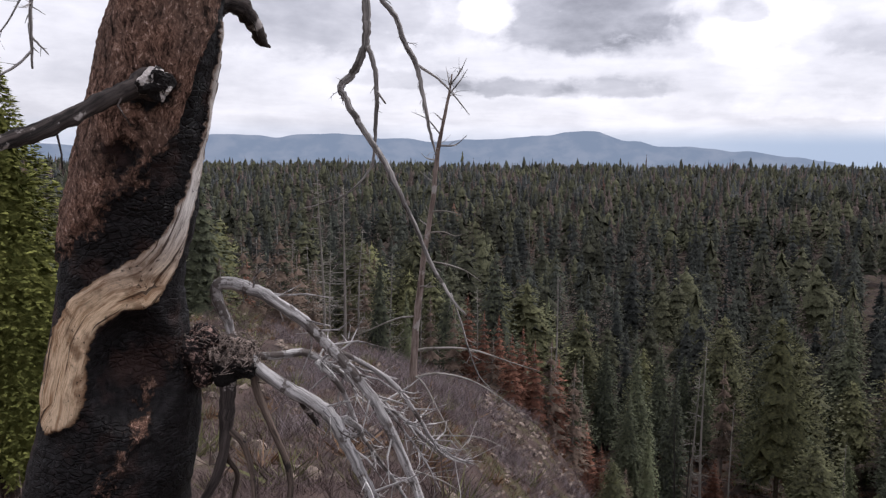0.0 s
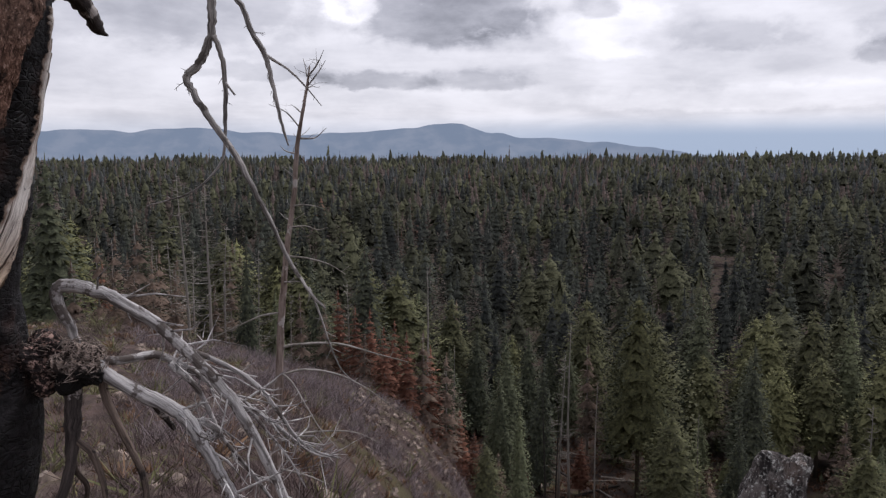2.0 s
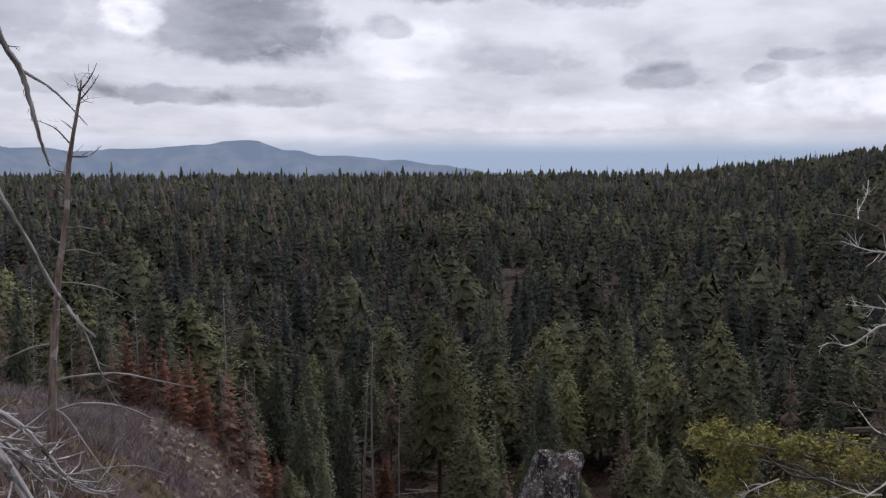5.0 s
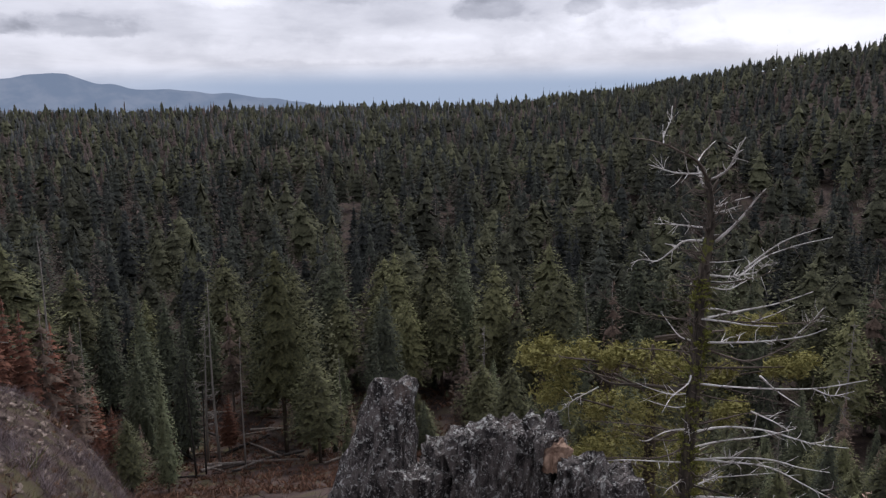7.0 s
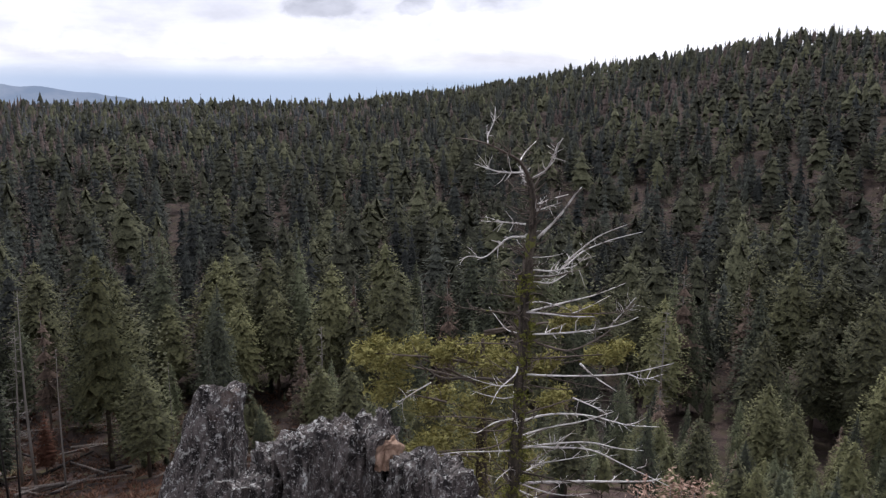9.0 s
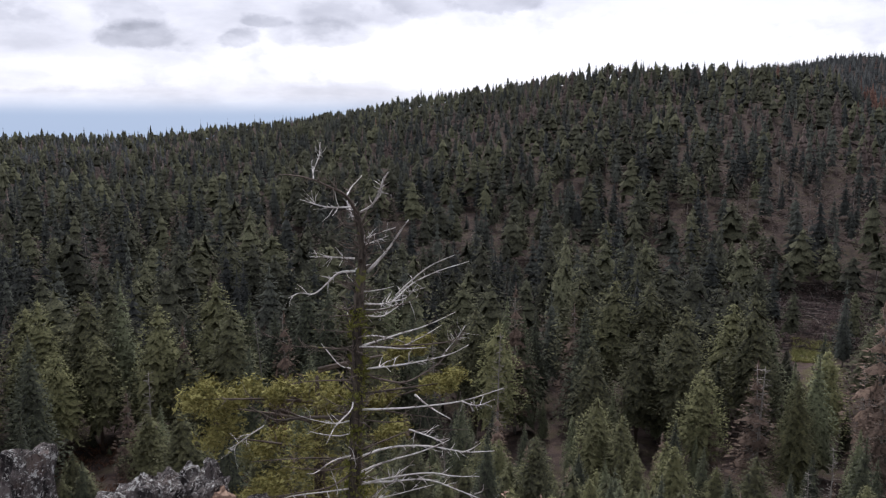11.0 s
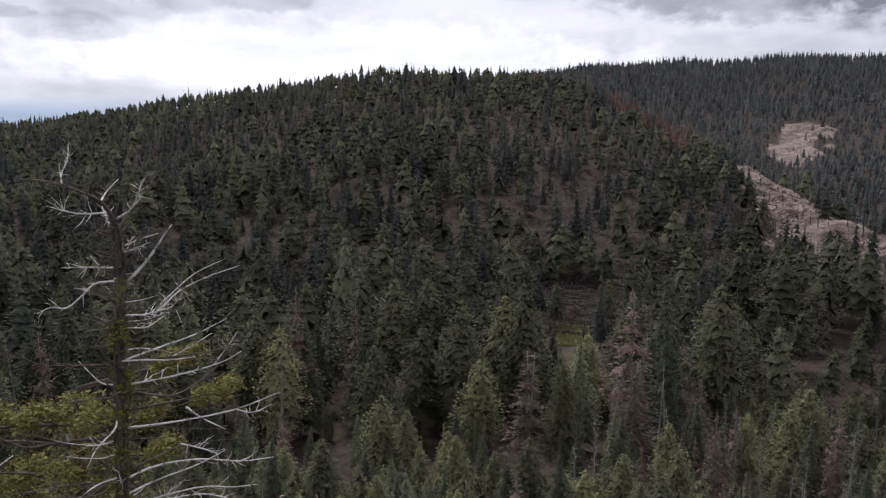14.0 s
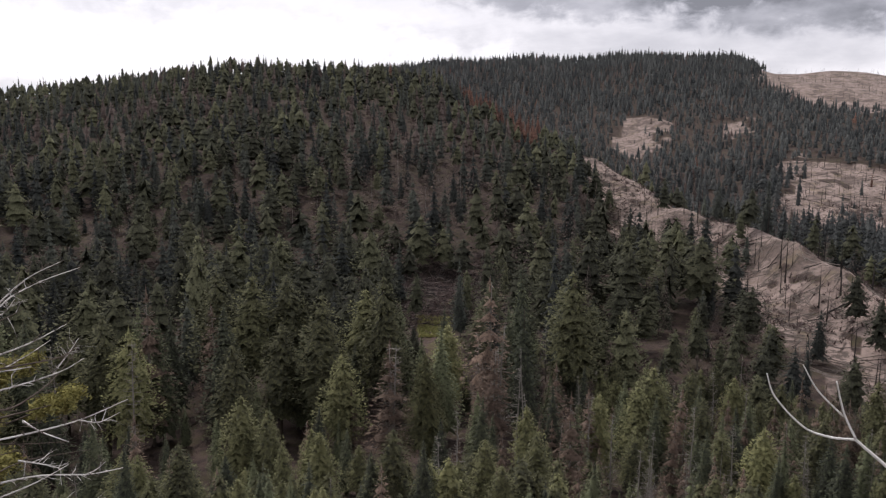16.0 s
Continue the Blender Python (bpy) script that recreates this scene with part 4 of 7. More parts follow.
# the nearer stand: each tree a thing of its own
x, y, az, r, burn, rng = scatter(58, 150, 7.2, 17)
taken = [polar(m[1], m[2]) for m in MARKED] + [polar(80.8, 105), polar(80.8, 98), polar(84.3, 78), polar(83.3, 101), polar(84.3, 72), polar(80.9, 92), polar(23.4, 106), polar(23.4, 100)]
for k in range(len(x)):
    if min((x[k] - a) ** 2 + (y[k] - b) ** 2 for a, b in taken) < 16:
        continue
    u = rng.uniform()
    if burn[k]:
        kind = "burnt" if u < 0.5 else "pole"
    else:
        kind = "fir" if u < 0.46 - 0.16 * (az[k] > 93) else "pine" if u < 0.82 - 0.28 * (az[k] > 93) else "brown" if u < 0.875 - 0.12 * (az[k] > 93) else "grey" if u < 0.95 else "pole" if u < 0.985 else "brown"
    hh = rng.uniform(15, 27) if rng.uniform() < 0.75 else rng.uniform(7, 14)
    if az[k] > 99:
        hh = min(hh, rng.uniform(11.0, 17.0))
    if az[k] > 22 and r[k] < 115:
        hh = rng.uniform(5.0, 9.5) if r[k] < 88 else rng.uniform(7.0, 14.0)
    plant(kind, x[k], y[k], hh * (0.85 if kind in ("grey", "pole", "burnt") else 1), rng.uniform(0.9, 1.25))


# young trees on the steep foot of the near slope
sap = random.Random(41)
for k in range(300):
    a, d = sap.uniform(48, 118), sap.uniform(60, 108)
    plant("young_fir" if sap.random() < 0.45 else "young_pine" if sap.random() < 0.88 else "young_brown", *polar(a, d), sap.uniform(2.5, 6.5), sap.uniform(0.9, 1.3))

for k in range(70):
    a, d = sap.uniform(24, 48), sap.uniform(97, 140)
    plant("young_fir" if sap.random() < 0.6 else "young_pine", *polar(a, d), sap.uniform(2.0, 7.0), sap.uniform(1.0, 1.4))


# mixed young growth below the burnt spur
for k in range(150):
    a, d = sap.uniform(92, 118), sap.uniform(84, 165)
    u = sap.random()
    plant("fir" if u < 0.34 else "pine" if u < 0.62 else "brown" if u < 0.84 else "grey" if u < 0.95 else "pole", *polar(a, d), sap.uniform(7.0, 14.0), sap.uniform(0.8, 1.15))


def woods(name, label, x, y, h, w, shapes, mat, seed, sink=0.3):
    """A far stand as one mesh of many small trees."""
    rng = np.random.RandomState(seed)
    z = land(x, y) - sink
    out, tints, faces = [], [], []
    for s, (shape, soft) in enumerate(shapes):
        pick = np.arange(len(x)) % len(shapes) == s
        n = int(pick.sum())
        a = rng.uniform(0, 6.283, n)
        c, sn = (np.cos(a) * w[pick])[:, None, None], (np.sin(a) * w[pick])[:, None, None]
        X, Y, Z = shape[None, :, :, 0], shape[None, :, :, 1], shape[None, :, :, 2]
        hh = h[pick][:, None, None]
        lean = rng.uniform(-0.03, 0.03, (2, n))[:, :, None, None]
        px = (X * c - Y * sn + lean[0] * Z) * hh + x[pick][:, None, None]
        py = (X * sn + Y * c + lean[1] * Z) * hh + y[pick][:, None, None]
        pz = Z * hh + z[pick][:, None, None]
        out.append(np.stack([px, py, pz], -1).reshape(-1, 3, 3))
        soft = soft[None]
        ca, sa = np.cos(a)[:, None, None], np.sin(a)[:, None, None]
        faces.append(np.stack([soft[..., 0] * ca - soft[..., 1] * sa, soft[..., 0] * sa + soft[..., 1] * ca, np.broadcast_to(soft[..., 2], (n,) + soft.shape[1:3])], -1).reshape(-1, 3))
        tints.append(np.repeat(rng.uniform(0, 1, n), len(shape) * 3))
    return tagged(tri_object(name, np.concatenate(out), mat, tint=np.concatenate(tints), normals=np.concatenate(faces)), label, "woods", kind="stuff")


def stick_shape(thick):
    t = []
    for k in range(3):
        a, b = 2.094 * k, 2.094 * (k + 1)
        p, q = [thick * math.cos(a), thick * math.sin(a), 0], [thick * math.cos(b), thick * math.sin(b), 0]
        t.append([p, q, [0, 0, 1]])
    t = np.array(t)
    return t, np.repeat(np.cross(t[:, 1] - t[:, 0], t[:, 2] - t[:, 0])[:, None], 3, 1) / thick


def shapes_of(tiers, boughs, sprays, leaf):
    """Kinds of far tree, the coarser the farther."""
    return {"fir": [crown_pieces("fir", tiers, boughs, sprays, leaf, q) for q in (1, 2, 3, 4, 5)],
            "pine": [crown_pieces("pine", max(4, int(tiers * 0.72)), boughs, sprays, leaf * 1.15, q) for q in (4, 5, 6, 9)],
            "dead": [crown_pieces("dead", 0, boughs, int(1.15 * sprays) + 50, leaf, q, 0.7) if tiers > 9 else crown_pieces("fir", tiers, boughs - 1, sprays, leaf, q, 0.8) for q in (7, 8)]}


MIDDLE = shapes_of(13, 10, 700, 0.0190)
MID = shapes_of(10, 9, 215, 0.0265)
FAR = shapes_of(7, 6, 26, 0.040)
FARTHER = shapes_of(4, 5, 5, 0.05)
DISTANT = shapes_of(5, 5, 3, 0.05)
STICKS = [stick_shape(0.014)]


def stand(r0, r1, gap, seed, lod, tag, h0, h1, az0=-33.0):
    x, y, az, r, burn, rng = scatter(r0, r1, gap, seed, az0)
    r = plan_of(r)
    u = rng.uniform(size=len(x))
    h = np.where(rng.uniform(size=len(x)) < 0.75, rng.uniform(h0, h1, len(x)), rng.uniform(0.5 * h0, h0, len(x)))
    w = rng.uniform(0.85, 1.35, len(x)) * (1.0 if r1 < 240 else 1.12)
    h = h * np.where(((np.abs(az - 85) < 6) & (r < 270)) | ((az > 99) & (r < 300)), 0.70, 1.0)
    h = h * np.where((np.abs(az - 83.9) < 2.2) & (r < 230), 0.75, 1.0)
    tall = rng.uniform(size=len(x)) < 0.10
    h, w = np.where(tall, h * 1.25, h), np.where(tall, w * 0.62, w)
    lone = (rng.uniform(size=len(x)) < 0.05) & (az < 60) & (np.abs(r - np.interp(az, RIDGE_AZ, RIDGE_R)) < 80)
    h, w = np.where(lone, h * 1.45, h), np.where(lone, w * 0.6, w)
    brownish = swell(x, y, 220, 21) * 0.09 + 0.10 * (az < 30)
    R1 = np.interp(az, RIDGE_AZ, RIDGE_R)
    red_edge = (np.abs(az - 88.3) < 2.8) & (r > R1 - 90) & (r < R1 + 50)
    red = ~burn & ((u > 0.9975) | (red_edge & (u > 0.22)))
    dying = (np.abs(az - 83) < 6) & (r > 400) & (r < 690)
    brown = ~burn & ~red & (u > 0.90 - brownish - 0.26 * dying + 0.06 * ((az > 80) & (r > R1 + 80)))
    olive = ~burn & ~red & ~brown & (u > np.where((az > 78) & (r < 400), 0.14, 0.46))
    dark = ~burn & ~red & ~brown & ~olive
    # beyond the ridge and far ahead: paler, bluer needles paint the haze
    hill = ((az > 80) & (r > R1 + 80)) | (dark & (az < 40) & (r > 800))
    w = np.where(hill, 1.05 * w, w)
    stick = burn | (rng.uniform(size=len(x)) < (0.09 if r1 < 1500 else 0.02))
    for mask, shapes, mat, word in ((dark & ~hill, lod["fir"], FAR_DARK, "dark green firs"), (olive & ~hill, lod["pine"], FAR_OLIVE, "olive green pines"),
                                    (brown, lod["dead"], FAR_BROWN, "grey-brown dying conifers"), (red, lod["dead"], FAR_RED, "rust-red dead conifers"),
                                    ((dark | olive) & hill, lod["fir"], FAR_HAZE, "grey-green conifers tinted with haze")):
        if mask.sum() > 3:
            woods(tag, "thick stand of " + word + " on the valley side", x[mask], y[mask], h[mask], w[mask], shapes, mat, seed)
    s = stick & burn
    if s.sum() > 3:
        woods("burnt_snags", "scattered black burnt poles on the bare slope", x[s], y[s], h[s] * rng.uniform(0.35, 0.8, s.sum()), np.full(s.sum(), 1.35), STICKS, CHAR_POLE, seed)
    s = stick & ~burn
    woods("grey_snags", "pale bare snags among the green conifers", x[s], y[s], h[s] * 0.95, np.full(s.sum(), 0.8), STICKS, POLE_GREY, seed)


stand(150, 235, 8.3, 30, MIDDLE, "middle_woods", 15, 25)
stand(235, 400, 8.4, 31, MID, "middle_woods", 13, 22)
stand(400, 640, 6.6, 32, FAR, "far_woods", 9, 16)
stand(640, 960, 6.6, 34, FARTHER, "far_woods", 8, 13.5)
stand(960, 1540, 7.2, 33, DISTANT, "distant_woods", 10, 17, 74.0)
for pair in KINDS.values():
    for a, b in pair:
        for o in (a, b):
            if o:
                bpy.data.objects.remove(o)

# ---- things near the camera ----
def anchor(name, xy, label, category, group=""):
    return tagged(empty(name, pose(xy[0], xy[1], float(land(*xy)))), label, category, group)


def local(verts, thing):
    o = thing.matrix_basis.translation
    return [(v[0] - o.x, v[1] - o.y, v[2] - o.z) for v in verts]


def limb(thing, name, mat, pts, twigs=0, reach=0.2, seed=0, rough=0.08, label="", step=4, twig_mat=None, droop=0.0):
    """A crooked limb of a tree through a few points (x, y, z, radius), with twigs of its own."""
    rng = random.Random(seed)
    silver = mat is SILVER and thing.name.startswith("burned")
    hanging = mat is HANG_WOOD and thing.name.startswith("burned")
    twigs = int(1.9 * twigs) if silver else twigs + 7 if hanging and len(pts) > 4 else twigs
    reach = min(reach, 0.07) if hanging else reach
    if thing.name.startswith("bare_shrub"):
        pts = [(*p[:3], p[3] * 0.72) for p in pts]
    if thing.name.startswith("lichen"):
        pts = [(*p[:3], p[3] * (1.15 if name == "branch" else 0.76)) for p in pts]
        rough = 0.22 if name == "trunk" else rough
    path = smooth_path(pts, step)
    line, rad = [], []
    for i, p in enumerate(path):
        r = max(0.0008, float(p[3]))
        w = (0.26 if hanging else 0.10) * r
        line.append(Vector((p[0] + rng.uniform(-w, w), p[1] + rng.uniform(-w, w), p[2] + rng.uniform(-w, w))))
        rad.append(r * (1 + rng.uniform(-rough, rough) * 0.8))
    seg = 14 if max(rad) > 0.05 else 9 if max(rad) > 0.012 else 6
    v, f = tube(line, rad, seg, rough * 0.6, seed)
    ob = mesh_object(name, local(v, thing), f, mat, thing)
    run, grain = 0.0, []
    for i in range(len(line)):
        run += (line[i] - line[i - 1]).length if i else 0.0
        grain += [(max(rad[i], 0.008) * math.cos(6.283 * k / seg), max(rad[i], 0.008) * math.sin(6.283 * k / seg), run * 0.07 + seed) for k in range(seg)]
    ob.data.attributes.new("grain", "FLOAT_VECTOR", "POINT").data.foreach_set("vector", np.array(grain, dtype=np.float32).ravel())
    if label:
        ob["label"] = label
    H = Heap()
    single = thing.name.startswith(("burned_tree", "lichen_snag", "young_fir"))
    for k in range(twigs):
        i = int(((0.35 if silver else 0.12) + (0.63 if silver else 0.86) * rng.random()) * (len(line) - 2))
        t = (line[i + 1] - line[i]).normalized()
        o = line[i].lerp(line[i + 1], rng.random())
        away = Vector((rng.uniform(-1, 1), rng.uniform(-1, 1), rng.uniform(-0.7, 0.8)))
        away = (away - t * away.dot(t)).normalized()
        d = (t * rng.uniform(0.1, 1.0) + away * rng.uniform(0.6, 1.0)).normalized()
        L = reach * rng.uniform(0.25, 1.0) ** 1.5 * 1.3
        r = min(0.5 * rad[i], 0.008 if thing.name.startswith("lichen") else 0.006 if silver else 0.0045, 0.03 * L + (0.003 if thing.name.startswith("lichen") else 0.0012))
        m = o + d * L * 0.5 + Vector((rng.uniform(-1, 1), rng.uniform(-1, 1), rng.uniform(-1, 1))) * L * 0.10
        e = m + (d + Vector((rng.uniform(-.5, .5), rng.uniform(-.5, .5), rng.uniform(-.5, .4)))).normalized() * L * 0.5
        H.add(tube([o, m, e], [r, r * 0.7, r * 0.2], 4, cap=False))
        for q in range(rng.choice((0, 1, 2)) if L > 0.05 else 0):
            s = m.lerp(e, rng.uniform(-0.6, 0.7))
            g = s + (d + Vector((rng.uniform(-1, 1), rng.uniform(-1, 1), rng.uniform(-1, 1)))).normalized() * L * rng.uniform(0.15, 0.4)
            H.add(tube([s, g], [r * 0.5, r * 0.15], 3, cap=False))
        if single or k == twigs - 1:
            H.v = local(H.v, thing)
            made = H.ob("twig" if single else "twigs", twig_mat or mat, ob)
            if not single:
                made["kind"] = "stuff"
            H = Heap()
    return ob


def waves(s, z, fs, fz, seed, n=8):
    """Rough smooth noise over the bark, -1 to 1."""
    rng = np.random.RandomState(seed)
    out = np.zeros_like(s)
    for k in range(n):
        a, b, c = rng.uniform(-1, 1) * fs * 6.283, rng.uniform(-1, 1) * fz * 6.283, rng.uniform(0, 6.283)
        out += np.sin(a * s + b * z + c + 1.7 * np.sin(0.43 * a * s - 0.6 * b * z + c * 2))
    return out / (0.62 * n)


def burl(thing, c, r, mat, seed, label, fibres=130):
    """A rough knot on the trunk, wrapped in torn fibres."""
    rng = random.Random(seed)
    rows, cols = 40, 52
    out = []
    for i in range(rows):
        v = math.pi * (i + 0.5) / rows
        for j in range(cols):
            u = 6.283 * j / cols
            d = Vector((math.sin(v) * math.cos(u), math.sin(v) * math.sin(u), math.cos(v)))
            k = 1 + 0.42 * noise.noise(d * 1.5 + Vector((seed, 0, 0))) - 0.20 * abs(noise.noise(d * 4.2 + Vector((0, seed, 0)))) - 0.12 * abs(noise.noise(d * 10)) + 0.05 * noise.noise(d * 24)
            out.append((c[0] + d.x * r * k, c[1] + d.y * r * k, c[2] + d.z * r * k * 0.92))
    ob = mesh_object("burl", local(out, thing), grid_faces(rows, cols, True).tolist(), mat, thing, shade=False)
    ob["label"] = label
    H = Heap()
    for k in range(fibres):
        d = Vector((rng.gauss(0, 1), rng.gauss(0, 1), rng.gauss(0.5, 0.8))).normalized()
        t = d.cross(Vector((rng.gauss(0, 0.4), rng.gauss(0, 0.4), 1))).normalized()
        o = Vector(c) + d * r * 0.95
        L = r * rng.uniform(0.25, 0.7)
        H.add(tube([o - t * L * 0.5, o + d * r * 0.10, o + t * L * 0.5 + d * r * rng.uniform(-0.1, 0.25)], [0.0016, 0.0022, 0.0007], 4, cap=False))
    if fibres:
        H.v = local(H.v, thing)
        H.ob("torn_fibres", SHRED, ob)["kind"] = "stuff"
    return ob


def band(s, z, line, flow=False):
    """Signed distance to the edge of a band along a line of (s, z, half width); with flow also the ways across and along it."""
    best, across, along, run = np.full_like(s, 9.0), np.zeros_like(s), np.zeros_like(s), 0.0
    for (a, b, w0), (c, d, w1) in zip(line[:-1], line[1:]):
        t = np.clip(((s - a) * (c - a) + (z - b) * (d - b)) / ((c - a) ** 2 + (d - b) ** 2), 0, 1)
        gap = np.hypot(s - a - t * (c - a), z - b - t * (d - b)) - (w0 + t * (w1 - w0))
        length = math.hypot(c - a, d - b)
        side = ((s - a) * (d - b) - (z - b) * (c - a)) / length
        near = gap < best
        best, across, along = np.where(near, gap, best), np.where(near, side, across), np.where(near, run + t * length, along)
        run += length
    return (best, across, along) if flow else best


def build_burned_tree():
    """A leaning fire-scarred trunk: bark above, a charred hollow, and a band of bare wood that winds down."""
    path = np.array(smooth_path(TRUNK_AXIS[::-1], 6))
    rows, cols = 300, 120
    t = np.linspace(0, len(path) - 1, rows)
    ax = np.stack([np.interp(t, np.arange(len(path)), path[:, k]) for k in range(4)], -1)
    th = (np.arange(cols) + 0.5) / cols * 2 * np.pi - np.pi
    A, TH = np.broadcast_to(ax[:, None, :], (rows, cols, 4)), np.broadcast_to(th[None, :], (rows, cols))
    R = A[..., 3]
    S, Z = TH * R, A[..., 2]
    jag = 0.012 * waves(S, Z, 14, 7, 1) + 0.006 * waves(S, Z, 40, 22, 2)
    strip, across, along = band(S, Z, STRIP, True)
    strip = strip + 0.009 * waves(S, Z, 7, 5, 11) + 0.004 * waves(S, Z, 26, 18, 12)
    remnant = band(S, Z, REMNANT) + 2.6 * jag
    edge = np.interp(S, [p[0] for p in BARK_EDGE], [p[1] for p in BARK_EDGE])
    bark_field = (Z - edge) * 0.6 + 1.5 * jag
    for c in (KNOT, HOLE):
        bark_field = np.minimum(bark_field, np.hypot((S - c[0]) * 1.05, Z - c[1]) - c[2] * 0.85 + 0.8 * jag)
    bark_field = np.where((np.abs(TH) > 2.0) & (Z > 1.0), 0.1, bark_field)
    bark_field = np.maximum(bark_field, -remnant - 0.024 - 0.03 * np.abs(waves(S, Z, 9, 14, 27)))
    is_bark = bark_field > 0
    wood = strip < 0
    scab = (remnant < 0) & ~wood
    hollow = np.clip(1 - np.hypot((S - HOLLOW[0]) / (HOLLOW[2] * 0.86), (Z - HOLLOW[1]) / (HOLLOW[2] * 1.15)), 0, 1)
    inside = smooth(strip, 0.0, 0.03)
    off = np.where(is_bark, 0.010 + 0.009 * np.abs(waves(S, Z, 22, 5, 3)) + 0.004 * waves(S, Z, 55, 18, 4), -0.004 + 0.006 * waves(S, Z, 12, 10, 5) + 0.003 * waves(S, Z, 38, 46, 6))
    off = np.where(scab, 0.012 + 0.006 * waves(S, Z, 30, 14, 7), off)
    off = np.where(wood, 0.012 + 0.0014 * waves(S, Z, 30, 6, 8) + 0.006 * waves(S, Z, 10, 5, 18) - 0.16 * np.clip(-strip - 0.03, 0, 0.06), off)
    off = off - 0.11 * smooth(hollow, 0.0, 0.5) * inside
    off = off + 0.010 * waves(S, Z, 3, 2, 9) - 0.03 * np.exp(-((S - HOLE[0]) ** 2 + (Z - HOLE[1]) ** 2) / 0.0016)
    flat = np.array([A[150, 0, 0], A[150, 0, 1]])
    n = flat / np.hypot(*flat)
    right = np.array([n[1], -n[0]])
    dx = -n[0] * np.cos(TH) + right[0] * np.sin(TH)
    dy = -n[1] * np.cos(TH) + right[1] * np.sin(TH)
    R = R - 0.014
    V = np.stack([A[..., 0] + dx * (R + off), A[..., 1] + dy * (R + off), Z], -1).reshape(-1, 3)
    tree = anchor("burned_tree", tuple(path[0, :2]), "leaning fire-scarred pine with charred hollow and bare wood", "tree")
    ob = mesh_object("trunk", V - np.array(tree.matrix_basis.translation), grid_faces(rows, cols, True).tolist() + [tuple(range((rows - 1) * cols, rows * cols)), tuple(range(cols))[::-1]], FIRE_SCAR, tree)
    ob["label"] = "flaky reddish bark, black char and a winding pale strip"
    flow = np.stack([across, along, np.zeros_like(along)], -1).astype(np.float32)
    ob.data.attributes.new("flow", "FLOAT_VECTOR", "POINT").data.foreach_set("vector", flow.ravel())
    for name, field in (("peeled", -strip), ("barked", bark_field)):
        ob.data.attributes.new(name, "FLOAT", "POINT").data.foreach_set("value", field.astype(np.float32).ravel())
    return tree


TRUNK_AXIS = [(-0.864, 2.925, 2.783, 0.197), (-0.911, 2.976, 2.538, 0.203), (-0.966, 3.023, 2.278, 0.209), (-1.002, 3.039, 2.161, 0.207), (-1.058, 3.055, 1.960, 0.227), (-1.116, 3.082, 1.754, 0.230), (-1.178, 3.120, 1.541, 0.246), (-1.227, 3.162, 1.319, 0.260), (-1.276, 3.190, 1.089, 0.255), (-1.301, 3.214, 0.853, 0.283), (-1.314, 3.244, 0.609, 0.327), (-1.345, 3.231, 0.371, 0.346), (-1.380, 3.216, 0.177, 0.340), (-1.387, 3.213, -0.014, 0.378), (-1.388, 3.213, -0.213, 0.482)]
STRIP = [(0.253, 2.081, 0.011), (0.286, 1.919, 0.020), (0.306, 1.754, 0.023), (0.281, 1.573, 0.033), (0.248, 1.452, 0.047), (0.197, 1.307, 0.059), (0.149, 1.208, 0.081), (0.078, 1.126, 0.101), (-0.034, 1.089, 0.084), (-0.144, 1.014, 0.077), (-0.212, 0.896, 0.090), (-0.252, 0.755, 0.112), (-0.270, 0.665, 0.113), (-0.318, 0.600, 0.062)]
BARK_EDGE = [(-0.359, 1.204), (-0.188, 1.341), (-0.090, 1.430), (0.058, 1.562), (0.135, 1.754), (0.150, 1.939), (0.198, 2.101), (0.212, 2.278)]
REMNANT = [(0.249, 0.829, 0.015), (0.148, 0.682, 0.022), (0.077, 0.537, 0.029), (-0.016, 0.395, 0.034), (-0.078, 0.253, 0.034), (-0.107, 0.145, 0.029)]
KNOT = (-0.003, 1.826, 0.082)
HOLE = (-0.071, 1.594, 0.070)
HOLLOW = (0.048, 0.780, 0.231)
burned_tree = build_burned_tree()
limb(burned_tree, "limb", CHAR_LIMB, [(-1.063, 3.071, 1.827, 0.0605), (-1.010, 2.804, 1.839, 0.0515), (-1.043, 2.727, 1.813, 0.0349), (-1.104, 2.660, 1.771, 0.0287), (-1.181, 2.583, 1.712, 0.0283), (-1.256, 2.502, 1.661, 0.0279), (-1.322, 2.423, 1.628, 0.0257), (-1.392, 2.313, 1.595, 0.0233), (-1.468, 2.206, 1.559, 0.0158)], 4, 0.2, 3, 0.12, "charred dead limb", 5, None, 0)
limb(burned_tree, "limb", CHAR_LIMB, [(-0.911, 3.120, 2.157, 0.0561), (-0.847, 3.200, 2.187, 0.0440), (-0.800, 3.274, 2.169, 0.0381), (-0.772, 3.342, 2.121, 0.0319), (-0.758, 3.407, 2.070, 0.0209), (-0.737, 3.473, 2.052, 0.0047)], 2, 0.1, 4, 0.2, "broken charred limb stub", 5, None, 0)
burl(burned_tree, (-1.009, 3.268, 0.778), 0.120, CHAR_BURL, 31, "fire-blackened burl with flaking red bark", 40)
burl(burned_tree, (-0.852, 3.240, 0.772), 0.106, SHRED_BURL, 32, "knot of torn wood, near-black on its underside", 240)
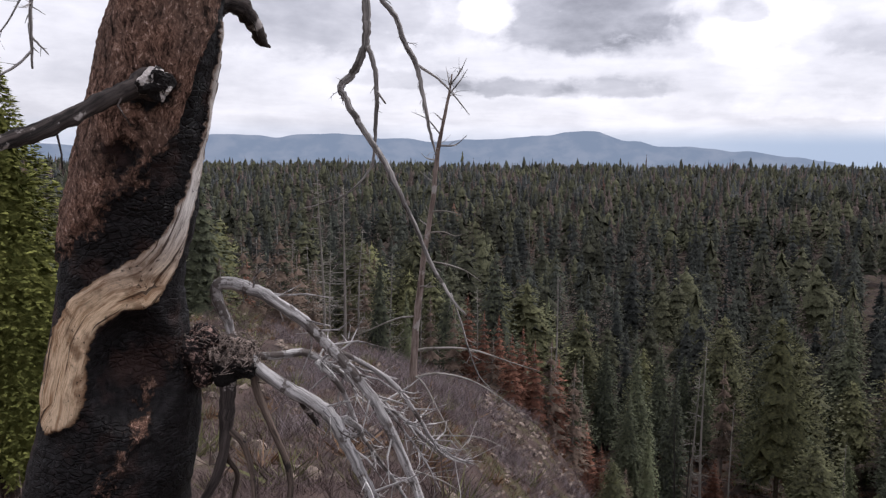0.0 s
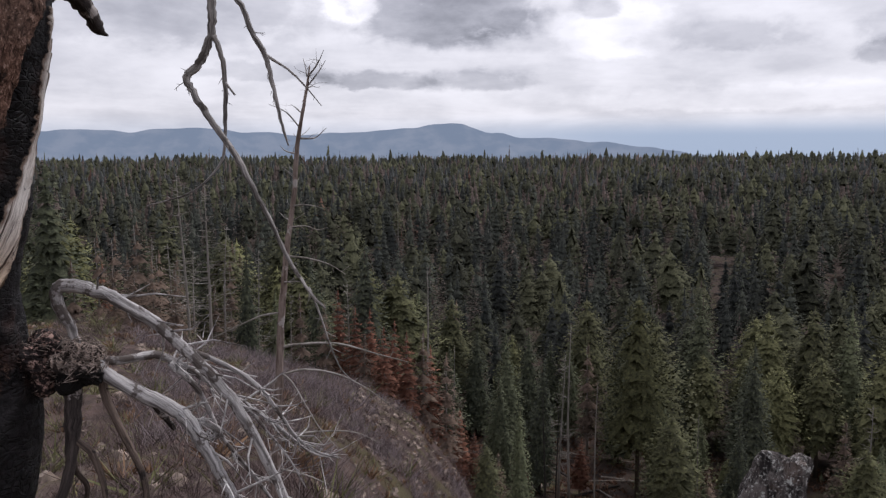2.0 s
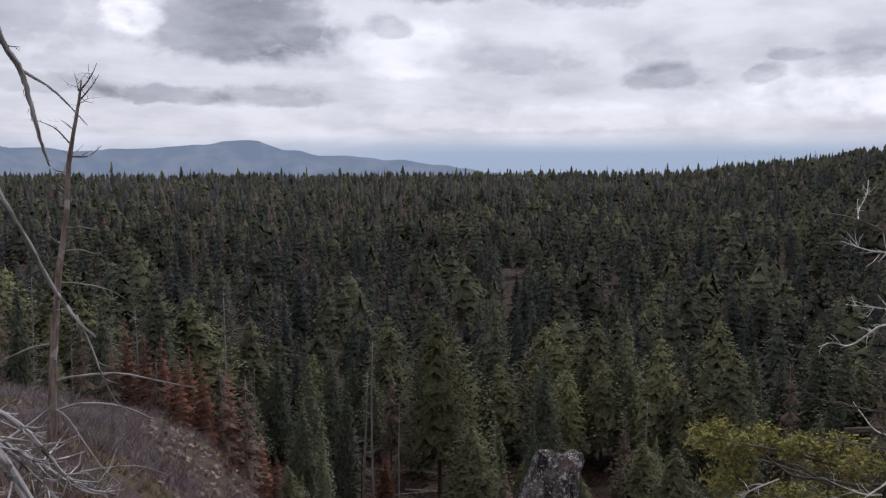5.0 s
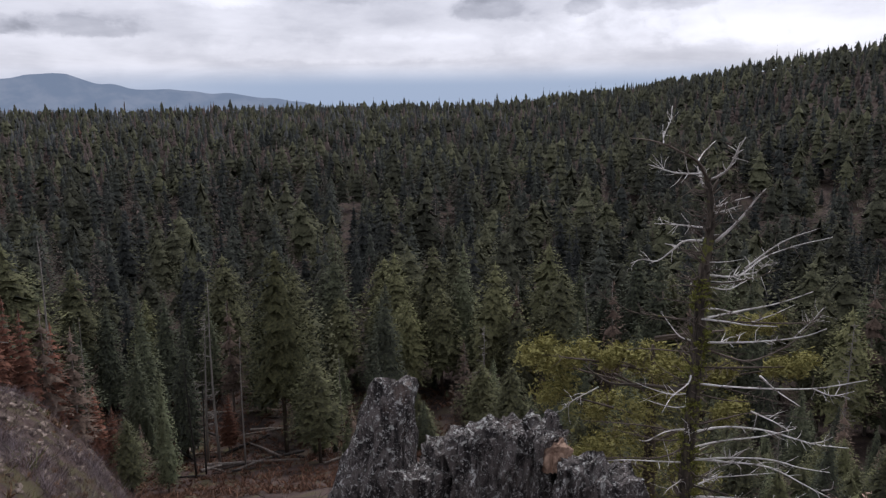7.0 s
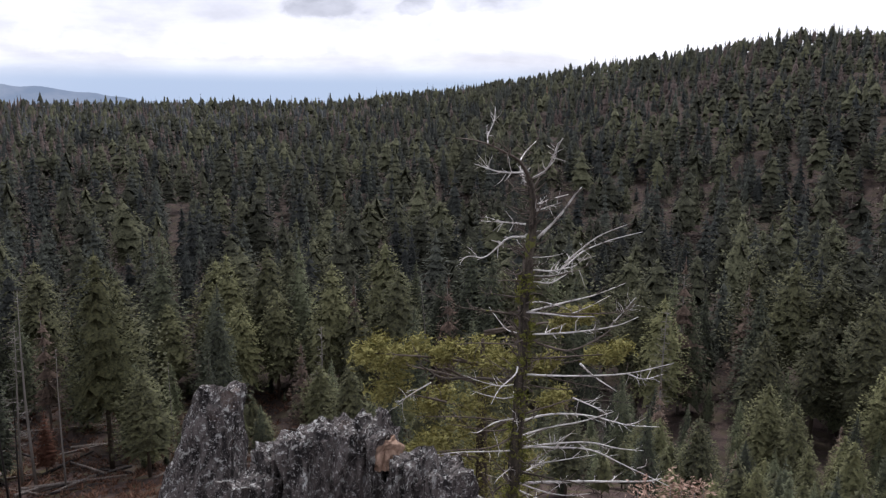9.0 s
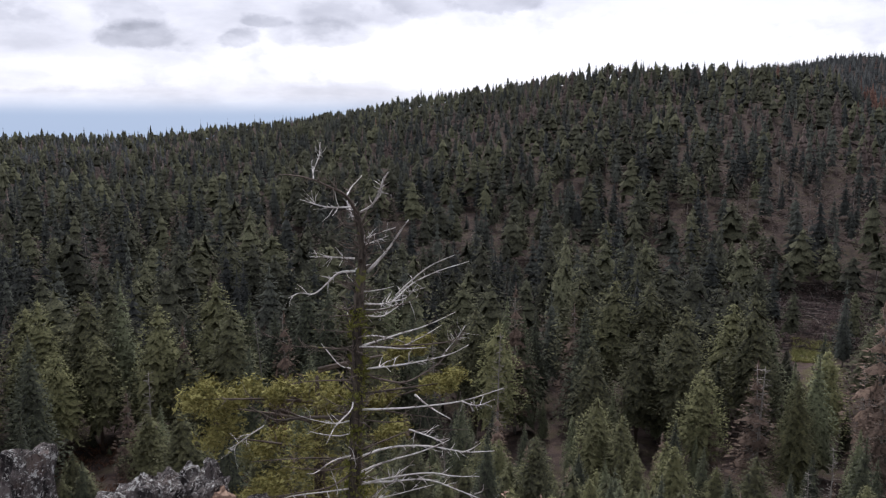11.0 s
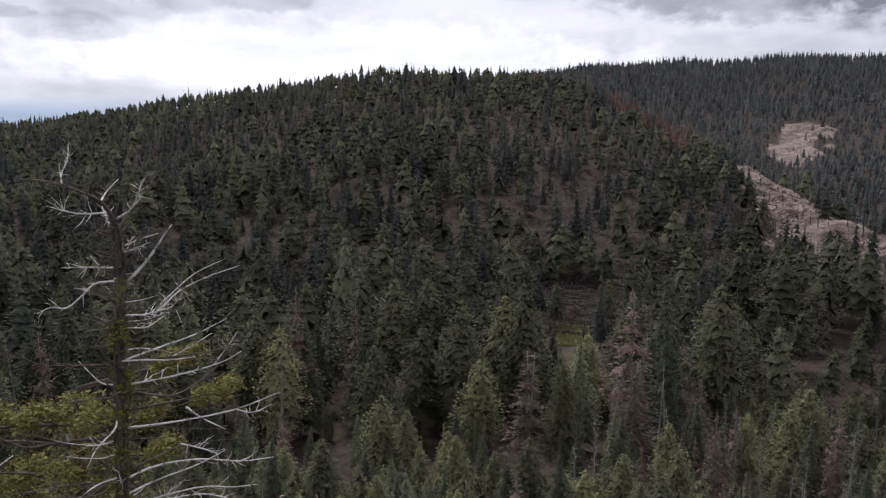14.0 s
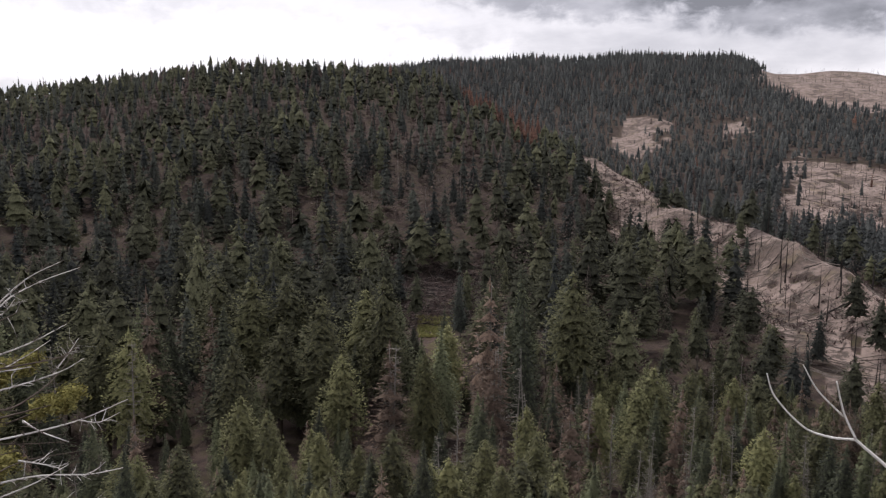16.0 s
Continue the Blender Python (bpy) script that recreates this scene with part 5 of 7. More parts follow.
limb(burned_tree, "limb", SILVER, [(-0.863, 3.268, 0.846, 0.0187), (-0.878, 3.243, 0.934, 0.0202), (-0.905, 3.215, 1.009, 0.0231), (-0.903, 3.195, 1.074, 0.0245), (-0.859, 3.186, 1.095, 0.0259), (-0.774, 3.187, 1.073, 0.0257), (-0.685, 3.187, 1.032, 0.0241), (-0.551, 3.193, 0.936, 0.0239), (-0.415, 3.193, 0.794, 0.0223), (-0.300, 3.186, 0.657, 0.0222), (-0.207, 3.173, 0.501, 0.0206), (-0.137, 3.157, 0.354, 0.0190), (-0.078, 3.139, 0.219, 0.0174), (-0.030, 3.120, 0.073, 0.0158), (0.007, 3.100, -0.133, 0.0129)], 26, 0.22, 7, 0.06, "silver weathered curving limb", 5, None, 0)
limb(burned_tree, "limb", SILVER, [(-0.793, 3.245, 0.786, 0.0216), (-0.738, 3.224, 0.728, 0.0260), (-0.626, 3.215, 0.654, 0.0287), (-0.509, 3.203, 0.595, 0.0299), (-0.433, 3.182, 0.531, 0.0296), (-0.384, 3.156, 0.446, 0.0264), (-0.317, 3.131, 0.327, 0.0232), (-0.258, 3.104, 0.221, 0.0216), (-0.199, 3.076, 0.069, 0.0185), (-0.140, 3.047, -0.105, 0.0141)], 18, 0.22, 8, 0.06, "silver weathered limb", 5, None, 0)
limb(burned_tree, "limb", SILVER, [(-0.771, 3.270, 0.775, 0.0186), (-0.692, 3.319, 0.764, 0.0172), (-0.594, 3.368, 0.768, 0.0174), (-0.517, 3.411, 0.723, 0.0143), (-0.400, 3.457, 0.626, 0.0129), (-0.254, 3.501, 0.505, 0.0113), (-0.129, 3.538, 0.390, 0.0098), (0.026, 3.570, 0.239, 0.0066), (0.158, 3.597, 0.192, 0.0033)], 26, 0.2, 9, 0.08, "thin silver branch", 5, None, 0)
limb(burned_tree, "limb", SILVER, [(-0.448, 3.269, 0.808, 0.0122), (-0.336, 3.316, 0.740, 0.0108), (-0.208, 3.360, 0.641, 0.0109), (-0.112, 3.398, 0.501, 0.0094), (-0.038, 3.433, 0.367, 0.0079), (0.051, 3.466, 0.279, 0.0064), (0.148, 3.497, 0.231, 0.0024)], 16, 0.16, 10, 0.08, "thin silver branch", 5, None, 0)
limb(burned_tree, "limb", SILVER, [(-0.460, 3.268, 0.791, 0.0076), (-0.363, 3.347, 0.712, 0.0062), (-0.273, 3.422, 0.663, 0.0048), (-0.184, 3.495, 0.618, 0.0019)], 5, 0.08, 11, 0.08, "thin silver branch", 4, None, 0)
limb(burned_tree, "limb", SILVER, [(-0.536, 3.378, 0.726, 0.0142), (-0.446, 3.427, 0.614, 0.0128), (-0.389, 3.470, 0.461, 0.0113), (-0.356, 3.510, 0.357, 0.0098), (-0.231, 3.556, 0.155, 0.0082), (-0.128, 3.598, -0.024, 0.0066)], 18, 0.18, 12, 0.12, "thin silver branch", 4, None, 0)
limb(burned_tree, "limb", SILVER, [(-0.314, 3.285, 0.632, 0.0091), (-0.218, 3.330, 0.521, 0.0077), (-0.147, 3.372, 0.408, 0.0062), (-0.061, 3.412, 0.267, 0.0047), (0.002, 3.450, 0.123, 0.0024)], 12, 0.14, 13, 0.08, "thin silver branch", 4, None, 0)
limb(burned_tree, "limb", SILVER, [(-0.391, 3.176, 0.546, 0.0133), (-0.328, 3.233, 0.474, 0.0120), (-0.368, 3.279, 0.426, 0.0076)], 12, 0.07, 14, 0.2, "splintered silver branch end", 4, None, 0)
limb(burned_tree, "limb", CHAR_LIMB, [(-0.886, 3.241, 0.734, 0.0447), (-0.881, 3.232, 0.617, 0.0334), (-0.884, 3.221, 0.513, 0.0311), (-0.892, 3.208, 0.397, 0.0221), (-0.926, 3.188, 0.272, 0.0199), (-0.990, 3.158, 0.152, 0.0176), (-1.074, 3.120, -0.012, 0.0132)], 4, 0.1, 15, 0.1, "charred hanging limb", 5, None, 0)
limb(burned_tree, "limb", ROOT_WOOD, [(-0.871, 3.214, 0.480, 0.0138), (-0.813, 3.209, 0.422, 0.0138), (-0.777, 3.197, 0.319, 0.0121), (-0.763, 3.180, 0.193, 0.0106), (-0.757, 3.161, 0.020, 0.0090)], 5, 0.08, 16, 0.1, "grey-brown hanging branch", 4, None, 0)
limb(burned_tree, "limb", ROOT_WOOD, [(-0.884, 3.211, 0.409, 0.0108), (-0.878, 3.230, 0.341, 0.0108), (-0.851, 3.256, 0.270, 0.0109), (-0.875, 3.267, 0.141, 0.0094), (-0.891, 3.281, -0.016, 0.0078)], 3, 0.08, 17, 0.1, "grey-brown hanging branch", 4, None, 0)
limb(burned_tree, "limb", ROOT_WOOD, [(-0.789, 3.287, 0.747, 0.0203), (-0.764, 3.262, 0.634, 0.0170), (-0.717, 3.242, 0.520, 0.0153), (-0.658, 3.223, 0.394, 0.0137), (-0.618, 3.201, 0.283, 0.0135), (-0.618, 3.170, 0.163, 0.0119), (-0.623, 3.139, -0.016, 0.0089)], 3, 0.1, 18, 0.08, "grey-brown hanging limb", 5, None, 0)
limb(burned_tree, "limb", CHAR_LIMB, [(-0.604, 3.346, 0.574, 0.0158), (-0.578, 3.401, 0.507, 0.0160), (-0.545, 3.457, 0.420, 0.0093)], 2, 0.05, 19, 0.15, "charred broken branch", 4, None, 0)
limb(burned_tree, "limb", HANG_WOOD, [(-0.910, 2.963, 2.779, 0.0372), (-0.748, 3.111, 2.869, 0.0295), (-0.512, 3.311, 2.818, 0.0232), (-0.353, 3.482, 2.593, 0.0210), (-0.317, 3.506, 2.395, 0.0187), (-0.336, 3.504, 2.256, 0.0179), (-0.333, 3.504, 2.140, 0.0179), (-0.352, 3.502, 2.027, 0.0179), (-0.398, 3.497, 1.943, 0.0171), (-0.440, 3.492, 1.898, 0.0162), (-0.417, 3.475, 1.835, 0.0145), (-0.349, 3.442, 1.723, 0.0136), (-0.258, 3.410, 1.594, 0.0126), (-0.188, 3.355, 1.462, 0.0109), (-0.107, 3.358, 1.296, 0.0093), (-0.051, 3.360, 1.161, 0.0085), (0.033, 3.360, 1.018, 0.0070), (0.101, 3.358, 0.939, 0.0039)], 14, 0.07, 20, 0.1, "long dead limb hanging down", 6, None, 0)
limb(burned_tree, "limb", HANG_WOOD, [(0.036, 3.360, 1.030, 0.0054), (0.078, 3.382, 0.910, 0.0047), (0.117, 3.403, 0.777, 0.0041), (0.163, 3.424, 0.660, 0.0032), (0.225, 3.443, 0.587, 0.0013)], 5, 0.08, 21, 0.1, "thin hanging twig", 4, None, 0)
limb(burned_tree, "limb", HANG_WOOD, [(-0.329, 3.484, 2.067, 0.0113), (-0.302, 3.502, 1.980, 0.0105), (-0.291, 3.518, 1.882, 0.0098), (-0.299, 3.532, 1.715, 0.0082), (-0.305, 3.547, 1.623, 0.0066), (-0.324, 3.560, 1.544, 0.0050), (-0.399, 3.568, 1.456, 0.0043), (-0.487, 3.572, 1.405, 0.0040), (-0.636, 3.564, 1.364, 0.0020)], 9, 0.06, 22, 0.1, "thin hanging branch", 5, None, 0)
limb(burned_tree, "limb", HANG_WOOD, [(-0.289, 3.488, 1.873, 0.0065), (-0.250, 3.491, 1.824, 0.0040)], 0, 0.1, 23, 0.1, "short broken twig", 2, None, 0)
limb(burned_tree, "limb", HANG_WOOD, [(-0.512, 3.311, 2.818, 0.0155), (-0.354, 3.281, 2.493, 0.0137), (-0.262, 3.290, 2.238, 0.0114), (-0.199, 3.294, 2.153, 0.0107), (-0.163, 3.296, 2.054, 0.0107), (-0.115, 3.298, 1.967, 0.0107), (-0.089, 3.299, 1.856, 0.0084), (-0.067, 3.299, 1.744, 0.0069), (-0.048, 3.300, 1.665, 0.0053), (-0.034, 3.300, 1.615, 0.0030)], 9, 0.06, 24, 0.1, "long dead branch hanging down", 5, None, 0)
limb(burned_tree, "limb", HANG_WOOD, [(-0.112, 3.298, 1.967, 0.0061), (-0.028, 3.317, 1.914, 0.0046), (0.030, 3.333, 1.860, 0.0037), (0.103, 3.348, 1.773, 0.0012)], 3, 0.05, 25, 0.1, "thin straight twig", 4, None, 0)
limb(burned_tree, "limb", HANG_WOOD, [(-1.020, 2.821, 2.578, 0.0166), (-1.108, 2.462, 2.372, 0.0100), (-1.139, 2.337, 2.135, 0.0060), (-1.162, 2.326, 2.025, 0.0054), (-1.165, 2.324, 1.932, 0.0050), (-1.166, 2.324, 1.835, 0.0030)], 4, 0.06, 26, 0.1, "thin dead branch", 4, None, 0)
limb(burned_tree, "limb", HANG_WOOD, [(-1.164, 2.325, 1.923, 0.0036), (-1.147, 2.333, 1.902, 0.0031), (-1.127, 2.343, 1.877, 0.0014)], 2, 0.03, 27, 0.1, "short twig", 3, None, 0)
limb(burned_tree, "limb", HANG_WOOD, [(-1.164, 2.325, 1.886, 0.0038), (-1.200, 2.307, 1.844, 0.0036), (-1.238, 2.286, 1.814, 0.0034), (-1.287, 2.259, 1.784, 0.0024)], 2, 0.05, 28, 0.1, "thin twig", 3, None, 0)
limb(burned_tree, "limb", HANG_WOOD, [(-1.139, 2.337, 2.135, 0.0048), (-1.191, 2.319, 2.023, 0.0029), (-1.221, 2.310, 1.963, 0.0024), (-1.249, 2.303, 1.925, 0.0017)], 2, 0.05, 29, 0.1, "thin twig", 3, None, 0)
thin_dead_tree = anchor("thin_dead_tree", (-0.411, 7.589), "slender broken dead conifer with a splintered grey top", "dead tree")
limb(thin_dead_tree, "trunk", THIN_WOOD, [(-0.452, 7.587, -3.305, 0.0536), (-0.411, 7.589, -2.648, 0.0506), (-0.359, 7.592, -1.829, 0.0447), (-0.319, 7.593, -1.254, 0.0417), (-0.294, 7.594, -0.801, 0.0387), (-0.270, 7.595, -0.409, 0.0357), (-0.241, 7.596, 0.088, 0.0327), (-0.206, 7.597, 0.416, 0.0298), (-0.171, 7.598, 0.741, 0.0268), (-0.136, 7.599, 0.956, 0.0238), (-0.096, 7.599, 1.222, 0.0223), (-0.072, 7.600, 1.540, 0.0223), (-0.043, 7.600, 1.749, 0.0193), (0.007, 7.600, 2.010, 0.0149), (0.046, 7.600, 2.217, 0.0119), (0.065, 7.600, 2.362, 0.0060)], 34, 0.16, 40, 0.06, "", 4, HANG_WOOD, 0)
limb(thin_dead_tree, "branch", HANG_WOOD, [(0.051, 7.600, 2.269, 0.0089), (0.135, 7.449, 2.367, 0.0055), (0.191, 7.298, 2.475, 0.0021)], 4, 0.12, 50, 0.08, "bare dead branch", 4, None, 0)
limb(thin_dead_tree, "branch", HANG_WOOD, [(0.052, 7.600, 2.192, 0.0089), (0.144, 7.574, 2.309, 0.0056), (0.209, 7.547, 2.409, 0.0022)], 4, 0.12, 51, 0.08, "bare dead branch", 4, None, 0)
limb(thin_dead_tree, "branch", HANG_WOOD, [(0.040, 7.600, 2.269, 0.0074), (0.029, 7.700, 2.356, 0.0047), (0.007, 7.800, 2.455, 0.0019)], 4, 0.12, 52, 0.08, "bare dead branch", 4, None, 0)
limb(thin_dead_tree, "branch", POLE_GREY, [(-0.121, 7.599, 1.089, 0.0089), (0.027, 7.450, 1.106, 0.0055), (0.160, 7.298, 1.082, 0.0021)], 4, 0.12, 53, 0.08, "bare dead branch", 4, None, 0)
limb(thin_dead_tree, "branch", POLE_GREY, [(-0.146, 7.599, 0.891, 0.0095), (0.004, 7.583, 0.900, 0.0071), (0.110, 7.566, 0.865, 0.0047), (0.200, 7.547, 0.889, 0.0024)], 4, 0.12, 54, 0.08, "bare dead branch", 4, None, 0)
limb(thin_dead_tree, "branch", POLE_GREY, [(-0.170, 7.598, 0.622, 0.0101), (0.034, 7.667, 0.583, 0.0077), (0.226, 7.730, 0.510, 0.0051), (0.373, 7.791, 0.403, 0.0026)], 4, 0.12, 55, 0.08, "bare dead branch", 4, None, 0)
limb(thin_dead_tree, "branch", POLE_GREY, [(-0.222, 7.597, 0.378, 0.0089), (-0.058, 7.300, 0.427, 0.0021)], 4, 0.12, 56, 0.08, "bare dead branch", 4, None, 0)
limb(thin_dead_tree, "branch", POLE_GREY, [(-0.255, 7.596, -0.254, 0.0149), (-0.119, 7.587, -0.222, 0.0121), (0.260, 7.571, -0.220, 0.0093), (0.637, 7.536, -0.328, 0.0065), (0.936, 7.492, -0.412, 0.0037)], 4, 0.12, 57, 0.08, "bare dead branch", 4, None, 0)
limb(thin_dead_tree, "branch", POLE_GREY, [(-0.253, 7.596, -0.510, 0.0119), (-0.036, 7.650, -0.483, 0.0097), (0.268, 7.695, -0.554, 0.0075), (0.550, 7.730, -0.720, 0.0053), (0.835, 7.755, -0.954, 0.0031)], 4, 0.12, 58, 0.08, "bare dead branch", 4, None, 0)
limb(thin_dead_tree, "branch", POLE_GREY, [(-0.291, 7.594, -0.476, 0.0119), (-0.169, 7.523, -0.555, 0.0096), (-0.031, 7.450, -0.780, 0.0073), (0.105, 7.374, -1.001, 0.0051), (0.254, 7.296, -1.152, 0.0029)], 4, 0.12, 59, 0.08, "bare dead branch", 4, None, 0)
limb(thin_dead_tree, "branch", POLE_GREY, [(-0.319, 7.593, -1.169, 0.0119), (-0.056, 7.583, -1.088, 0.0089), (0.381, 7.557, -1.091, 0.0059), (0.681, 7.519, -1.215, 0.0030)], 4, 0.12, 60, 0.08, "bare dead branch", 4, None, 0)
limb(thin_dead_tree, "branch", POLE_GREY, [(-0.257, 7.596, 0.088, 0.0101), (-0.449, 7.653, 0.047, 0.0077), (-0.780, 7.694, -0.105, 0.0051), (-1.086, 7.724, -0.238, 0.0026)], 4, 0.12, 61, 0.08, "bare dead branch", 4, None, 0)
limb(thin_dead_tree, "branch", HANG_WOOD, [(-0.032, 7.600, 1.708, 0.0104), (0.098, 7.449, 1.712, 0.0064), (0.201, 7.297, 1.796, 0.0025)], 4, 0.12, 62, 0.08, "bare dead branch", 4, None, 0)
limb(thin_dead_tree, "branch", HANG_WOOD, [(-0.038, 7.600, 1.812, 0.0089), (-0.155, 7.573, 1.945, 0.0056), (-0.306, 7.544, 2.014, 0.0022)], 4, 0.12, 63, 0.08, "bare dead branch", 4, None, 0)
limb(thin_dead_tree, "branch", HANG_WOOD, [(-0.057, 7.600, 1.566, 0.0089), (-0.165, 7.698, 1.591, 0.0057), (-0.222, 7.797, 1.644, 0.0023)], 4, 0.12, 64, 0.08, "bare dead branch", 4, None, 0)
limb(thin_dead_tree, "branch", POLE_GREY, [(-0.278, 7.595, -0.773, 0.0089), (-0.432, 7.437, -0.836, 0.0055), (-0.684, 7.268, -0.919, 0.0021)], 4, 0.12, 65, 0.08, "bare dead branch", 4, None, 0)
limb(thin_dead_tree, "branch", POLE_GREY, [(-0.318, 7.593, -1.426, 0.0119), (0.004, 7.575, -1.529, 0.0074), (0.281, 7.545, -1.685, 0.0030)], 4, 0.12, 66, 0.08, "bare dead branch", 4, None, 0)
limb(thin_dead_tree, "branch", HANG_WOOD, [(-0.008, 7.600, 1.932, 0.0060), (-0.062, 7.700, 1.989, 0.0038), (-0.117, 7.799, 2.030, 0.0015)], 4, 0.12, 67, 0.08, "bare dead branch", 4, None, 0)
lichen_snag = anchor("lichen_snag", (5.544, 4.057), "dead fir snag with silvery branches and yellow-green lichen", "dead tree")
limb(lichen_snag, "trunk", LICHEN_BARK, [(5.535, 4.068, -3.506, 0.0971), (5.553, 4.045, -2.861, 0.0917), (5.569, 4.025, -2.182, 0.0809), (5.580, 4.010, -1.741, 0.0782), (5.589, 3.998, -1.364, 0.0728), (5.600, 3.984, -0.942, 0.0674), (5.607, 3.975, -0.632, 0.0647), (5.611, 3.969, -0.327, 0.0620), (5.615, 3.964, -0.027, 0.0566), (5.626, 3.949, 0.219, 0.0513), (5.640, 3.931, 0.463, 0.0486), (5.645, 3.925, 0.703, 0.0432), (5.626, 3.950, 0.891, 0.0324), (5.594, 3.992, 1.049, 0.0162)], 260, 0.24, 80, 0.08, "dark bark with yellow-green lichen", 4, SNAG_WOOD, 0)
limb(lichen_snag, "branch", SNAG_WOOD, [(5.625, 3.951, 0.929, 0.0123), (5.487, 3.940, 1.076, 0.0106), (5.360, 3.913, 1.134, 0.0089), (5.218, 3.905, 1.184, 0.0073), (5.043, 3.934, 1.254, 0.0057), (4.870, 3.957, 1.292, 0.0042), (4.704, 3.969, 1.308, 0.0028)], 20, 0.13, 100, 0.08, "lichen-grown dead branch", 4, SNAG_WOOD, 0)
limb(lichen_snag, "branch", SNAG_SILVER, [(5.401, 4.234, 1.234, 0.0059), (5.484, 4.300, 1.299, 0.0045), (5.597, 4.331, 1.414, 0.0031), (5.686, 4.391, 1.527, 0.0015)], 15, 0.14, 101, 0.08, "silver dead branch", 4, SNAG_SILVER, 0)
limb(lichen_snag, "branch", SNAG_SILVER, [(5.601, 3.983, 0.993, 0.0074), (5.439, 4.103, 0.998, 0.0055), (5.324, 4.160, 1.032, 0.0036), (5.208, 4.214, 1.075, 0.0018)], 15, 0.14, 102, 0.08, "silver dead branch", 4, SNAG_SILVER, 0)
limb(lichen_snag, "branch", SNAG_SILVER, [(5.570, 4.023, 1.086, 0.0074), (5.740, 4.098, 1.150, 0.0047), (5.938, 4.133, 1.238, 0.0019)], 20, 0.13, 103, 0.08, "silver dead branch", 4, SNAG_WOOD, 0)
limb(lichen_snag, "branch", SNAG_WOOD, [(5.535, 4.068, 1.122, 0.0049), (5.490, 4.125, 1.204, 0.0031), (5.445, 4.180, 1.249, 0.0012)], 20, 0.13, 104, 0.08, "lichen-grown dead branch", 4, SNAG_WOOD, 0)
limb(lichen_snag, "branch", SNAG_SILVER, [(5.641, 3.930, 0.948, 0.0099), (5.596, 3.765, 1.033, 0.0073), (5.523, 3.639, 1.170, 0.0047), (5.447, 3.514, 1.302, 0.0023)], 15, 0.14, 105, 0.08, "silver dead branch", 4, SNAG_SILVER, 0)
limb(lichen_snag, "branch", SNAG_SILVER, [(5.603, 3.980, 0.890, 0.0099), (5.680, 4.078, 0.963, 0.0063), (5.761, 4.168, 1.029, 0.0026)], 15, 0.14, 106, 0.08, "silver dead branch", 4, SNAG_SILVER, 0)
limb(lichen_snag, "branch", SNAG_SILVER, [(5.671, 3.889, 0.441, 0.0123), (5.725, 3.722, 0.633, 0.0092), (5.747, 3.595, 0.813, 0.0061), (5.737, 3.513, 0.899, 0.0030)], 20, 0.13, 107, 0.08, "silver dead branch", 4, SNAG_WOOD, 0)
limb(lichen_snag, "branch", SNAG_SILVER, [(5.606, 3.976, 0.557, 0.0084), (5.646, 4.218, 0.543, 0.0054), (5.644, 4.504, 0.524, 0.0022)], 15, 0.14, 108, 0.08, "silver dead branch", 4, SNAG_SILVER, 0)
limb(lichen_snag, "branch", SNAG_SILVER, [(5.609, 3.972, 0.451, 0.0089), (5.523, 4.084, 0.436, 0.0075), (5.471, 4.148, 0.365, 0.0062), (5.391, 4.245, 0.263, 0.0049), (5.313, 4.336, 0.273, 0.0036), (5.247, 4.411, 0.231, 0.0022)], 15, 0.14, 109, 0.08, "silver dead branch", 4, SNAG_SILVER, 0)
limb(lichen_snag, "branch", SNAG_WOOD, [(5.607, 3.974, 0.509, 0.0049), (5.445, 3.940, 0.568, 0.0030), (5.298, 3.885, 0.644, 0.0012)], 20, 0.13, 110, 0.08, "lichen-grown dead branch", 4, SNAG_WOOD, 0)
limb(lichen_snag, "branch", SNAG_SILVER, [(5.658, 3.907, 0.727, 0.0064), (5.836, 3.866, 0.765, 0.0041), (6.008, 3.828, 0.790, 0.0017)], 20, 0.13, 111, 0.08, "silver dead branch", 4, SNAG_WOOD, 0)
limb(lichen_snag, "branch", SNAG_SILVER, [(5.648, 3.920, 0.665, 0.0059), (5.664, 3.796, 0.715, 0.0037), (5.679, 3.671, 0.764, 0.0015)], 15, 0.14, 112, 0.08, "silver dead branch", 4, SNAG_SILVER, 0)
limb(lichen_snag, "branch", SNAG_SILVER, [(5.639, 3.932, 0.162, 0.0079), (5.904, 3.820, 0.143, 0.0066), (6.131, 3.752, 0.274, 0.0051), (6.382, 3.634, 0.362, 0.0037), (6.658, 3.458, 0.431, 0.0021)], 15, 0.14, 113, 0.08, "silver dead branch", 4, SNAG_SILVER, 0)
limb(lichen_snag, "branch", SNAG_SILVER, [(5.806, 3.699, 0.235, 0.0064), (5.949, 3.479, 0.466, 0.0040), (6.088, 3.247, 0.594, 0.0016)], 20, 0.13, 114, 0.08, "silver dead branch", 4, SNAG_WOOD, 0)
limb(lichen_snag, "branch", SNAG_SILVER, [(5.781, 3.735, 0.175, 0.0059), (5.733, 3.538, 0.247, 0.0036), (5.653, 3.386, 0.374, 0.0014)], 15, 0.14, 115, 0.08, "silver dead branch", 4, SNAG_SILVER, 0)
limb(lichen_snag, "branch", SNAG_SILVER, [(5.624, 3.952, 0.072, 0.0064), (5.818, 3.868, 0.028, 0.0049), (5.972, 3.833, 0.067, 0.0033), (6.099, 3.836, 0.099, 0.0017)], 15, 0.14, 116, 0.08, "silver dead branch", 4, SNAG_SILVER, 0)
